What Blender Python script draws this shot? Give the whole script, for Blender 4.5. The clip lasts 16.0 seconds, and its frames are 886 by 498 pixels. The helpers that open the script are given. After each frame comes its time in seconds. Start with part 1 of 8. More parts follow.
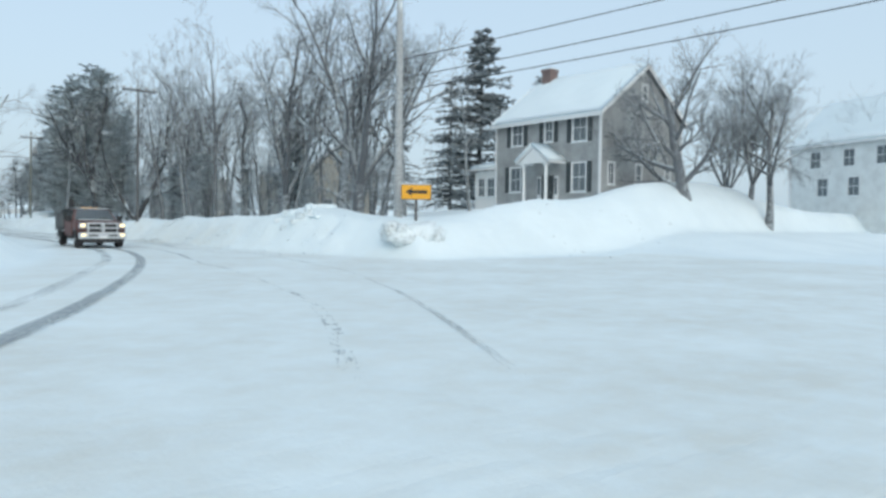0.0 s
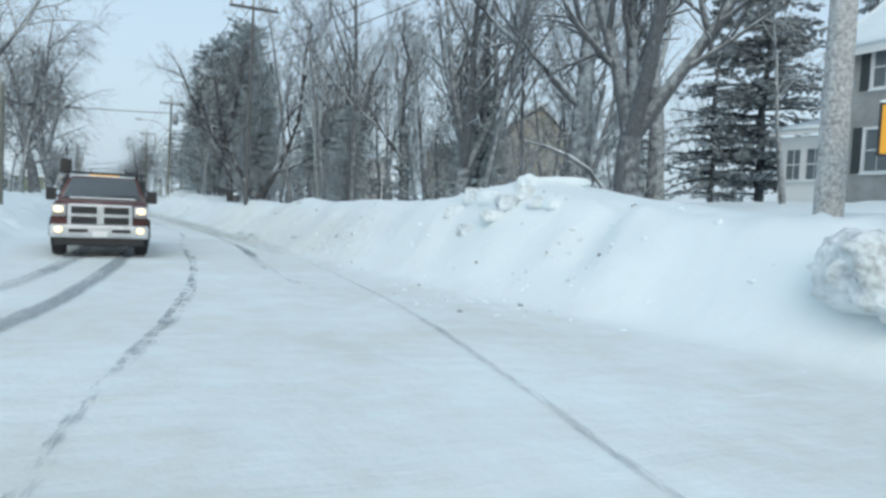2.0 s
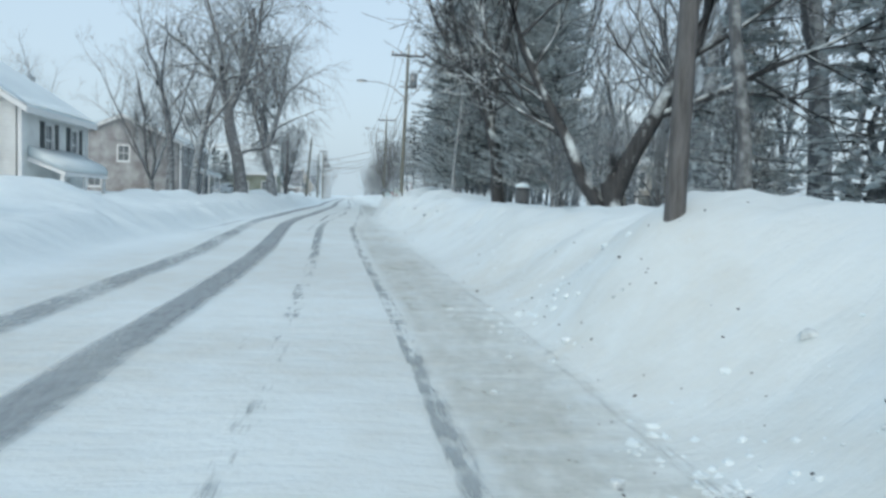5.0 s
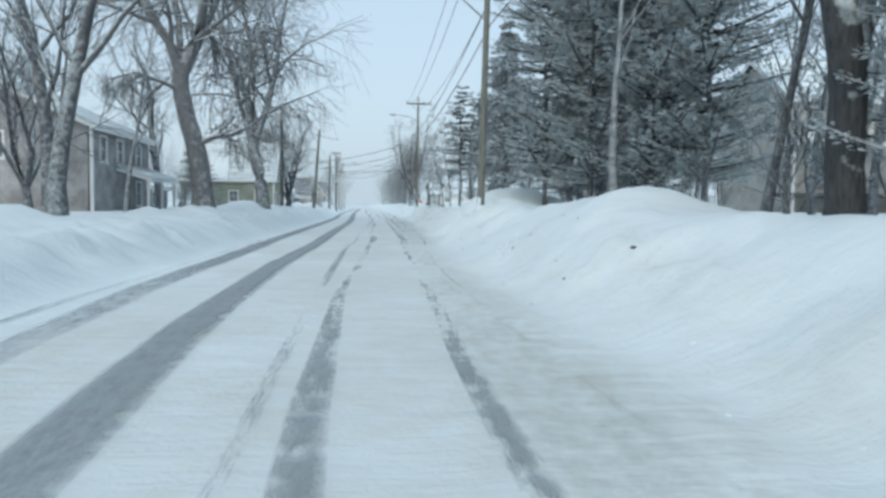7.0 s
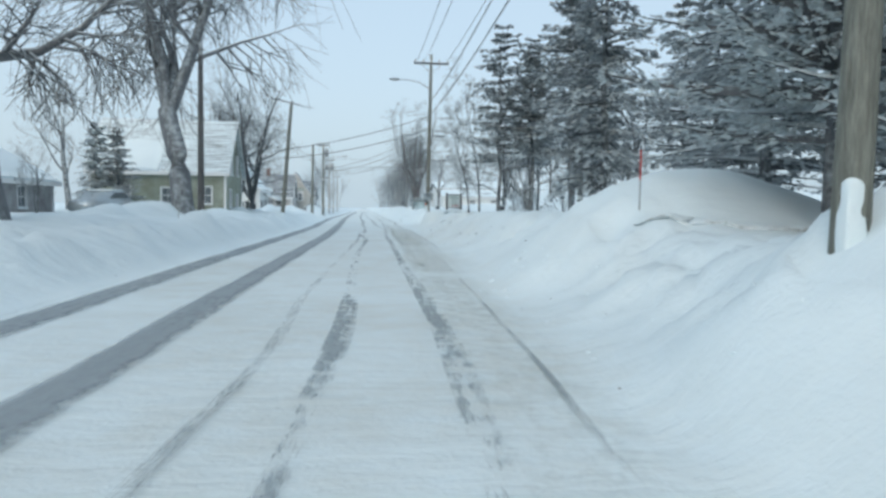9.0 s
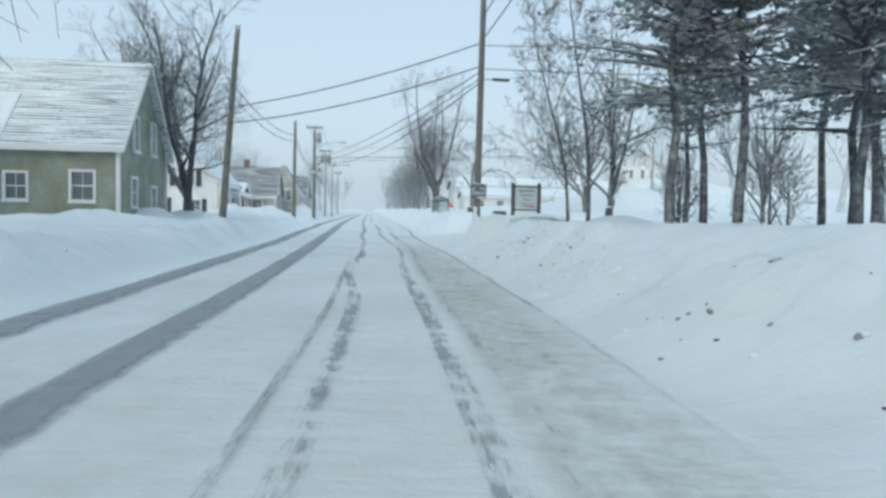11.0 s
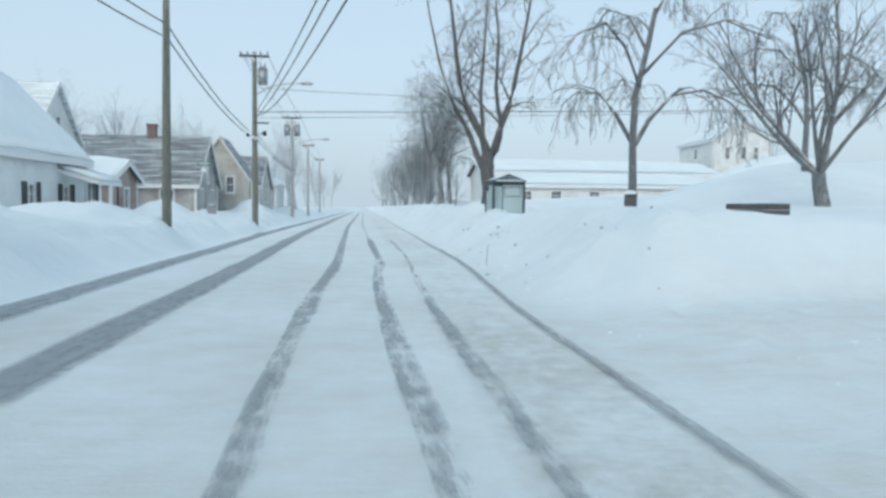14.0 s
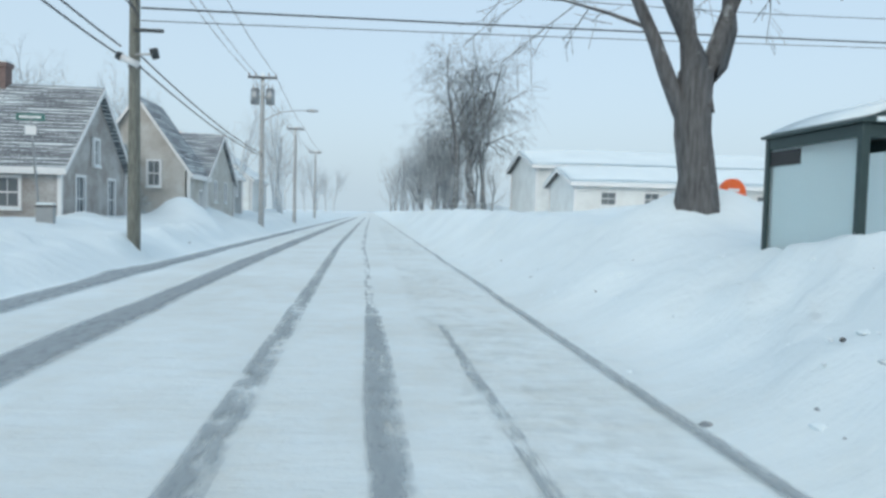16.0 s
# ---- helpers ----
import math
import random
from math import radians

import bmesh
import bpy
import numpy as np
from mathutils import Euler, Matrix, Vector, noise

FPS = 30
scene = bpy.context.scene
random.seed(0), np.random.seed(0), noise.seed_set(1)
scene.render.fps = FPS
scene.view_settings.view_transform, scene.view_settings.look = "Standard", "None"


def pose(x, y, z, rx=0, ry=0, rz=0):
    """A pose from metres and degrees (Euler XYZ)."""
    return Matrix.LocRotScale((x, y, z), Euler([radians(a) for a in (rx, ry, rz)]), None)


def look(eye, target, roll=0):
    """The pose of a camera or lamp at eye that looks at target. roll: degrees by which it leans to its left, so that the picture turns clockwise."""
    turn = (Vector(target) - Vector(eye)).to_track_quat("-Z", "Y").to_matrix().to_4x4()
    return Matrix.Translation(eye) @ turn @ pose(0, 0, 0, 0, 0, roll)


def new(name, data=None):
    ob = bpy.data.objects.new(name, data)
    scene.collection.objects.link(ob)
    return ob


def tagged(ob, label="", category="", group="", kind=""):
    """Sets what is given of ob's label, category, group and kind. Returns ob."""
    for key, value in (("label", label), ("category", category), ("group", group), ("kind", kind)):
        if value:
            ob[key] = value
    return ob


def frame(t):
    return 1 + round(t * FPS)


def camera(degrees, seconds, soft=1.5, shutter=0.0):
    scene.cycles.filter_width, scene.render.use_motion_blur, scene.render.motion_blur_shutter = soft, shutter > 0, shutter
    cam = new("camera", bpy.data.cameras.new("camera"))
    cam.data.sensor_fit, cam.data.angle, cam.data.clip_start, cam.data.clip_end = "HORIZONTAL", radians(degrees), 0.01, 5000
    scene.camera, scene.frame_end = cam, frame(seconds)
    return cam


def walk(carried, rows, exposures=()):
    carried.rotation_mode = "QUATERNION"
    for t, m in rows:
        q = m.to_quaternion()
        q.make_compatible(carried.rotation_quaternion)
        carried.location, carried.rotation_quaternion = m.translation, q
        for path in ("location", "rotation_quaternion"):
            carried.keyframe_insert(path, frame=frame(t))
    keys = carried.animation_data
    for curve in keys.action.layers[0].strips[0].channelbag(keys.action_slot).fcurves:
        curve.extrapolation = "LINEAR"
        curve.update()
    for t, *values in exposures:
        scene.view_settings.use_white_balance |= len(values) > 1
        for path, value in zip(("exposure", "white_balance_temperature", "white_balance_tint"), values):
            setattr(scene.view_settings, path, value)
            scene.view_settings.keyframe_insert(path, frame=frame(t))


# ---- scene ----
cam = camera(63.5, 16.0, soft=3.0)
PATH = [
    (0, (-12.832, 1.802, 1.357), (-11.561, 3.344, 1.285), 0.7),
    (0.5, (-10.166, 6.165, 1.412), (-8.972, 7.767, 1.325), 1.9),
    (1, (-7.888, 10.494, 1.46), (-6.808, 12.174, 1.364), 2.4),
    (1.5, (-5.894, 14.965, 1.418), (-4.912, 16.704, 1.307), 2.7),
    (2, (-4.225, 19.453, 1.443), (-3.335, 21.241, 1.331), 2.6),
    (2.5, (-2.959, 23.711, 1.472), (-2.207, 25.561, 1.355), 1.3),
    (3, (-1.992, 28.626, 1.412), (-1.367, 30.522, 1.285), 1.6),
    (3.5, (-1.324, 33.252, 1.349), (-0.819, 35.183, 1.216), 3.3),
    (4, (-0.828, 37.651, 1.348), (-0.436, 39.608, 1.217), 3.5),
    (4.5, (-0.352, 42.337, 1.292), (-0.059, 44.31, 1.154), 3.3),
    (7, (-1.221, 69.966, 1.357), (-1.006, 71.951, 1.237), 0.7),
    (7.5, (-1.137, 74.923, 1.388), (-0.923, 76.908, 1.267), 0.3),
    (8, (-1.023, 79.817, 1.355), (-0.812, 81.803, 1.255), 0.4),
    (8.5, (-0.818, 85.024, 1.436), (-0.598, 87.009, 1.33), 1.0),
    (9, (-0.662, 89.942, 1.409), (-0.442, 91.927, 1.298), 0.9),
    (11.5, (-0.176, 116.36, 1.442), (0.024, 118.347, 1.337), 1.2),
    (12, (0.045, 121.994, 1.512), (0.242, 123.982, 1.402), 0.7),
    (12.5, (0.157, 127.225, 1.498), (0.357, 129.212, 1.387), 0.8),
    (13, (0.109, 131.991, 1.438), (0.314, 133.977, 1.324), 1.0),
    (13.5, (0.041, 136.812, 1.376), (0.247, 138.798, 1.266), 0.9),
    (14, (-0.029, 141.964, 1.351), (0.189, 143.948, 1.237), 0.6),
    (14.5, (0.018, 146.949, 1.435), (0.231, 148.935, 1.331), 1.2),
    (15, (0.25, 152.282, 1.442), (0.441, 154.27, 1.336), 1.1),
    (15.5, (-0.06, 156.976, 1.399), (0.142, 158.963, 1.303), 1.3),
    (16, (0.129, 161.988, 1.411), (0.33, 163.975, 1.312), 1.5),
]
walk(cam, [(t, look(eye, target, roll)) for t, eye, target, roll in PATH])

# ---- world and light ----
world = bpy.data.worlds.new("world")
scene.world = world
world.use_nodes = True
wn, wl = world.node_tree.nodes, world.node_tree.links
wn.clear()
sky = wn.new("ShaderNodeTexSky")
sky.sky_type = "NISHITA"
sky.sun_disc = False
sky.sun_elevation = radians(32)
sky.sun_rotation = radians(200)
sky.dust_density = 6.0
sky_bg = wn.new("ShaderNodeBackground")
sky_bg.inputs["Strength"].default_value = 0.05
cloud_bg = wn.new("ShaderNodeBackground")
cloud_bg.inputs["Strength"].default_value = 0.97
# the air is full of snow: a touch brighter and whiter low down
air = wn.new("ShaderNodeTexCoord")
axes = wn.new("ShaderNodeSeparateXYZ")
band = wn.new("ShaderNodeValToRGB")
band.color_ramp.elements[0].position, band.color_ramp.elements[0].color = 0.0, (0.528, 0.665, 0.758, 1)
band.color_ramp.elements[1].position, band.color_ramp.elements[1].color = 0.45, (0.460, 0.603, 0.722, 1)
wl.new(air.outputs["Generated"], axes.inputs[0])
wl.new(axes.outputs[2], band.inputs["Fac"])
wl.new(band.outputs["Color"], cloud_bg.inputs["Color"])
both = wn.new("ShaderNodeAddShader")
wout = wn.new("ShaderNodeOutputWorld")
wl.new(sky.outputs["Color"], sky_bg.inputs["Color"])
wl.new(sky_bg.outputs[0], both.inputs[0])
wl.new(cloud_bg.outputs[0], both.inputs[1])
wl.new(both.outputs[0], wout.inputs["Surface"])

sun_data = bpy.data.lights.new("sun", "SUN")
sun_data.energy = 0.42
sun_data.angle = radians(40)
sun_data.color = (0.70, 0.92, 1.0)
sun = new("sun", sun_data)
sun.matrix_world = look((-30, -40, 45), (0, 0, 0))

# ---- materials ----


def material(name):
    m = bpy.data.materials.new(name)
    m.use_nodes = True
    nt = m.node_tree
    return m, nt, nt.nodes["Principled BSDF"]


def node(nt, kind, **values):
    n = nt.nodes.new(kind)
    for k, v in values.items():
        n.inputs[k.replace("_", " ")].default_value = v
    return n


def coords(nt, kind="Object"):
    return nt.nodes.new("ShaderNodeTexCoord").outputs[kind]


def noise_of(nt, vec, scale, detail=4.0, rough=0.6):
    n = node(nt, "ShaderNodeTexNoise", Scale=scale, Detail=detail, Roughness=rough)
    nt.links.new(vec, n.inputs["Vector"])
    return n.outputs["Fac"]


def ramp(nt, fac, stops):
    r = nt.nodes.new("ShaderNodeValToRGB")
    el = r.color_ramp.elements
    el[0].position, el[0].color = stops[0][0], (*stops[0][1], 1)
    el[1].position, el[1].color = stops[-1][0], (*stops[-1][1], 1)
    for p, c in stops[1:-1]:
        el.new(p).color = (*c, 1)
    nt.links.new(fac, r.inputs["Fac"])
    return r.outputs["Color"]


def mix(nt, fac, a, b):
    m = nt.nodes.new("ShaderNodeMix")
    m.data_type = "RGBA"
    for sock, v in ((0, fac), (6, a), (7, b)):
        if isinstance(v, (int, float)):
            m.inputs[sock].default_value = v
        elif isinstance(v, tuple):
            m.inputs[sock].default_value = (*v, 1)
        else:
            nt.links.new(v, m.inputs[sock])
    return m.outputs[2]


def sums(nt, op, a, b=0.0, clamp=False):
    m = nt.nodes.new("ShaderNodeMath")
    m.operation = op
    m.use_clamp = clamp
    for sock, v in ((0, a), (1, b)):
        if isinstance(v, (int, float)):
            m.inputs[sock].default_value = v
        else:
            nt.links.new(v, m.inputs[sock])
    return m.outputs[0]


def bump(nt, bsdf, height, strength, dist):
    b = node(nt, "ShaderNodeBump", Strength=strength, Distance=dist)
    nt.links.new(height, b.inputs["Height"])
    nt.links.new(b.outputs["Normal"], bsdf.inputs["Normal"])


SNOW = (0.775, 0.85, 0.87)


def snow_material(name, dirty=0.0):
    m, nt, bs = material(name)
    v = coords(nt)
    big, mid, fine = noise_of(nt, v, 0.35, 3), noise_of(nt, v, 2.3, 5), noise_of(nt, v, 22, 4)
    base = mix(nt, ramp(nt, big, [(0.35, (0, 0, 0)), (0.7, (1, 1, 1))]), SNOW, (0.715, 0.79, 0.815))
    if dirty:
        grit = ramp(nt, sums(nt, "MULTIPLY", mid, big), [(0.06, (0, 0, 0)), (0.42, (1, 1, 1))])
        lane = nt.nodes.new("ShaderNodeAttribute")
        lane.attribute_name = "sanded"
        base = mix(nt, sums(nt, "MULTIPLY", sums(nt, "MULTIPLY", grit, lane.outputs["Fac"]), dirty), base, (0.585, 0.575, 0.515))
    nt.links.new(base, bs.inputs["Base Color"])
    bs.inputs["Roughness"].default_value = 0.75
    bs.inputs["Specular IOR Level"].default_value = 0.25
    drift = nt.nodes.new("ShaderNodeMapping")
    drift.inputs["Rotation"].default_value = (0, 0, 0.5)
    drift.inputs["Scale"].default_value = (0.35, 1.6, 1)
    nt.links.new(v, drift.inputs[0])
    ripple = noise_of(nt, drift.outputs[0], 2.2, 4)
    h = sums(nt, "ADD", sums(nt, "MULTIPLY", mid, 0.7), sums(nt, "MULTIPLY", ripple, 1.0))
    bump(nt, bs, sums(nt, "ADD", h, sums(nt, "MULTIPLY", fine, 0.12)), 0.5, 0.07)
    return m


def plain(name, color, rough=0.6, metal=0.0, var=0.12, scale=6.0, bumps=0.15, dist=0.01):
    """A painted or plain surface with variation at two scales."""
    m, nt, bs = material(name)
    v = coords(nt)
    a, b = noise_of(nt, v, scale, 4), noise_of(nt, v, scale * 9, 3)
    dark = tuple(c * (1 - var) for c in color)
    light = tuple(min(1, c * (1 + var)) for c in color)
    f = sums(nt, "ADD", sums(nt, "MULTIPLY", a, 0.7), sums(nt, "MULTIPLY", b, 0.3))
    nt.links.new(ramp(nt, f, [(0.3, dark), (0.7, light)]), bs.inputs["Base Color"])
    nt.links.new(sums(nt, "ADD", sums(nt, "MULTIPLY", a, 0.2), rough - 0.1), bs.inputs["Roughness"])
    bs.inputs["Metallic"].default_value = metal
    if bumps:
        bump(nt, bs, b, bumps, dist)
    return m


def frosted(name, color, cover=0.5, scale=5.0, top=0.35, rough=0.9, upper=0.55, most=1.0, thin=0.0, furrow=0.0):
    """Bark or needles with snow blown on: on the upper sides, and in patches all round. Higher cover stands in for
    haze.
    """
    m, nt, bs = material(name)
    v = coords(nt)
    nrm = nt.nodes.new("ShaderNodeNewGeometry").outputs["Normal"]
    sep = nt.nodes.new("ShaderNodeSeparateXYZ")
    nt.links.new(nrm, sep.inputs[0])
    a, b = noise_of(nt, v, scale, 4), noise_of(nt, v, scale * 6, 3)
    if furrow:
        lie = nt.nodes.new("ShaderNodeMapping")
        lie.inputs["Scale"].default_value = (1, 1, 0.13)
        nt.links.new(v, lie.inputs[0])
        b = noise_of(nt, lie.outputs[0], furrow, 5, 0.7)
    base = ramp(nt, b, [(0.3, tuple(c * 0.55 for c in color)), (0.7, tuple(c * 1.4 for c in color))])
    up = sums(nt, "ADD", sums(nt, "MULTIPLY", sep.outputs[2], upper), sums(nt, "MULTIPLY", a, 0.9))
    up = sums(nt, "ADD", up, sums(nt, "MULTIPLY", sep.outputs[1], -0.12))
    fac = ramp(nt, up, [(1.0 - cover, (0, 0, 0)), (1.0 - cover + top, (1, 1, 1))])
    nt.links.new(mix(nt, sums(nt, "MULTIPLY", fac, most), base, SNOW), bs.inputs["Base Color"])
    bs.inputs["Roughness"].default_value = rough
    bs.inputs["Specular IOR Level"].default_value = 0.2
    bump(nt, bs, b, 0.8 if furrow else 0.4, 0.03 if furrow else 0.02)
    if thin:
        # needles let light through
        tl = nt.nodes.new("ShaderNodeBsdfTranslucent")
        nt.links.new(bs.inputs["Base Color"].links[0].from_socket, tl.inputs["Color"])
        ms = nt.nodes.new("ShaderNodeMixShader")
        ms.inputs[0].default_value = thin
        nt.links.new(bs.outputs[0], ms.inputs[1])
        nt.links.new(tl.outputs[0], ms.inputs[2])
        nt.links.new(ms.outputs[0], nt.nodes["Material Output"].inputs["Surface"])
    return m


def siding(name, color, step=0.12, frost_haze=0.25):
    """Clapboard: horizontal boards lapping down, wind-blown snow caught on them; a higher amount stands in for haze."""
    m, nt, bs = material(name)
    v = coords(nt)
    sep = nt.nodes.new("ShaderNodeSeparateXYZ")
    nt.links.new(v, sep.inputs[0])
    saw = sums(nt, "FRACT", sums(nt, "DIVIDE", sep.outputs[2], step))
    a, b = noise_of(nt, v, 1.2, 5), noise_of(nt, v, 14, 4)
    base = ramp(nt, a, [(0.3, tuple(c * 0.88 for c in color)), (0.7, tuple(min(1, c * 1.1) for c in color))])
    # the shade line at each board's lap, painted into the colour
    lap_shade = sums(nt, "LESS_THAN", saw, 0.1)
    base = mix(nt, sums(nt, "MULTIPLY", lap_shade, 0.3), base, tuple(c * 0.5 for c in color))
    snowy = ramp(nt, sums(nt, "ADD", sums(nt, "MULTIPLY", a, 0.6), sums(nt, "MULTIPLY", b, 0.4)), [(0.42, (0, 0, 0)), (0.75, (1, 1, 1))])
    nt.links.new(mix(nt, sums(nt, "MULTIPLY", snowy, frost_haze), base, SNOW), bs.inputs["Base Color"])
    bs.inputs["Roughness"].default_value = 0.7
    bump(nt, bs, saw, 0.6, 0.015)
    return m


def streaked(name, color, step=0.16, cover=0.55):
    """Shingles in courses, the wind having left snow in streaks along them."""
    m, nt, bs = material(name)
    v = coords(nt, "UV")
    sep = nt.nodes.new("ShaderNodeSeparateXYZ")
    nt.links.new(v, sep.inputs[0])
    saw = sums(nt, "FRACT", sums(nt, "DIVIDE", sep.outputs[1], step))
    st = nt.nodes.new("ShaderNodeMapping")
    st.inputs["Scale"].default_value = (0.35, 5.0, 1)
    nt.links.new(v, st.inputs[0])
    a, b = noise_of(nt, st.outputs[0], 1.3, 5), noise_of(nt, v, 9, 4)
    base = ramp(nt, b, [(0.3, tuple(c * 0.7 for c in color)), (0.7, tuple(c * 1.3 for c in color))])
    f = sums(nt, "ADD", sums(nt, "MULTIPLY", saw, 0.22), sums(nt, "ADD", sums(nt, "MULTIPLY", a, 0.65), sums(nt, "MULTIPLY", b, 0.25)))
    fac = ramp(nt, f, [(0.95 - cover * 0.7, (0, 0, 0)), (1.1 - cover * 0.7, (1, 1, 1))])
    nt.links.new(mix(nt, fac, base, SNOW), bs.inputs["Base Color"])
    bs.inputs["Roughness"].default_value = 0.85
    bump(nt, bs, saw, 0.5, 0.02)
    return m


def track_material(name, slush, most=0.85, ragged=0.3, treads=0.0, grain=0.5, breaks=0.0):
    """Wheel ruts: slush and wet asphalt, one edge clean and the other combed out by the wind. UV x runs across, UV y along in metres;
    the attribute "wet" says how far the rut is worn through at each place."""
    m, nt, bs = material(name)
    sep = nt.nodes.new("ShaderNodeSeparateXYZ")
    nt.links.new(coords(nt, "UV"), sep.inputs[0])
    u = sep.outputs[0]
    wet = nt.nodes.new("ShaderNodeAttribute")
    wet.attribute_name = "wet"

    def stretched(sx, sy, scale, detail, rough=0.6):
        mp = nt.nodes.new("ShaderNodeMapping")
        mp.inputs["Scale"].default_value = (sx, sy, 1)
        nt.links.new(coords(nt, "UV"), mp.inputs[0])
        return noise_of(nt, mp.outputs[0], scale, detail, rough)

    slow, comb, crumb = stretched(0.6, 0.35, 1.0, 3), stretched(0.9, 3.4, 1.0, 5, 0.75), stretched(4.0, 2.2, 1.6, 5, 0.7)
    fine = noise_of(nt, coords(nt), 26, 3)
    left = sums(nt, "ADD", sums(nt, "MULTIPLY", slow, 0.14), sums(nt, "MULTIPLY", crumb, 0.1))
    right = sums(nt, "SUBTRACT", 1.12 + ragged * 0.75, sums(nt, "MULTIPLY", comb, ragged * 1.5))
    right = sums(nt, "SUBTRACT", right, sums(nt, "MULTIPLY", slow, 0.14))
    fl = ramp(nt, sums(nt, "SUBTRACT", u, left), [(0.0, (0, 0, 0)), (0.1, (1, 1, 1))])
    fr = ramp(nt, sums(nt, "SUBTRACT", right, u), [(0.0, (0, 0, 0)), (0.1 + ragged * 0.5, (1, 1, 1))])
    fac = sums(nt, "MULTIPLY", fl, fr)
    body = sums(nt, "ADD", sums(nt, "MULTIPLY", sums(nt, "SUBTRACT", crumb, 0.5), grain * 1.6), sums(nt, "MULTIPLY", sums(nt, "SUBTRACT", slow, 0.5), 0.8))
    if breaks:
        # blown over again for a stride or two
        body = sums(nt, "ADD", body, sums(nt, "MULTIPLY", sums(nt, "SUBTRACT", stretched(1.3, 0.75, 1.0, 4, 0.65), 0.5), breaks))
    if treads:
        wave = sums(nt, "SINE", sums(nt, "ADD", sums(nt, "MULTIPLY", sep.outputs[1], 15.0), sums(nt, "MULTIPLY", crumb, 9.0)))
        body = sums(nt, "ADD", body, sums(nt, "MULTIPLY", wave, treads))
    worn = sums(nt, "ADD", body, wet.outputs["Fac"])
    fac = sums(nt, "MULTIPLY", fac, ramp(nt, worn, [(0.4, (0, 0, 0)), (0.95, (1, 1, 1))]))
    tone = mix(nt, fine, tuple(x * 0.8 for x in slush), tuple(x * 1.2 for x in slush))
    nt.links.new(mix(nt, sums(nt, "MULTIPLY", crumb, 0.35), tone, SNOW), bs.inputs["Base Color"])
    nt.links.new(sums(nt, "MULTIPLY", fac, most), bs.inputs["Alpha"])
    bs.inputs["Roughness"].default_value = 0.6
    bs.inputs["Specular IOR Level"].default_value = 0.3
    bump(nt, bs, crumb, 0.5, 0.03)
    return m


def glow(name, color, strength):
    m, nt, bs = material(name)
    bs.inputs["Base Color"].default_value = (*color, 1)
    bs.inputs["Emission Color"].default_value = (*color, 1)
    bs.inputs["Emission Strength"].default_value = strength
    return m


def glass_material(name, tint=(0.75, 0.82, 0.85), rough=0.04, through_=0.9):
    m, nt, bs = material(name)
    bs.inputs["Base Color"].default_value = (*tint, 1)
    bs.inputs["Roughness"].default_value = rough
    bs.inputs["Transmission Weight"].default_value = through_
    bs.inputs["IOR"].default_value = 1.3
    return m


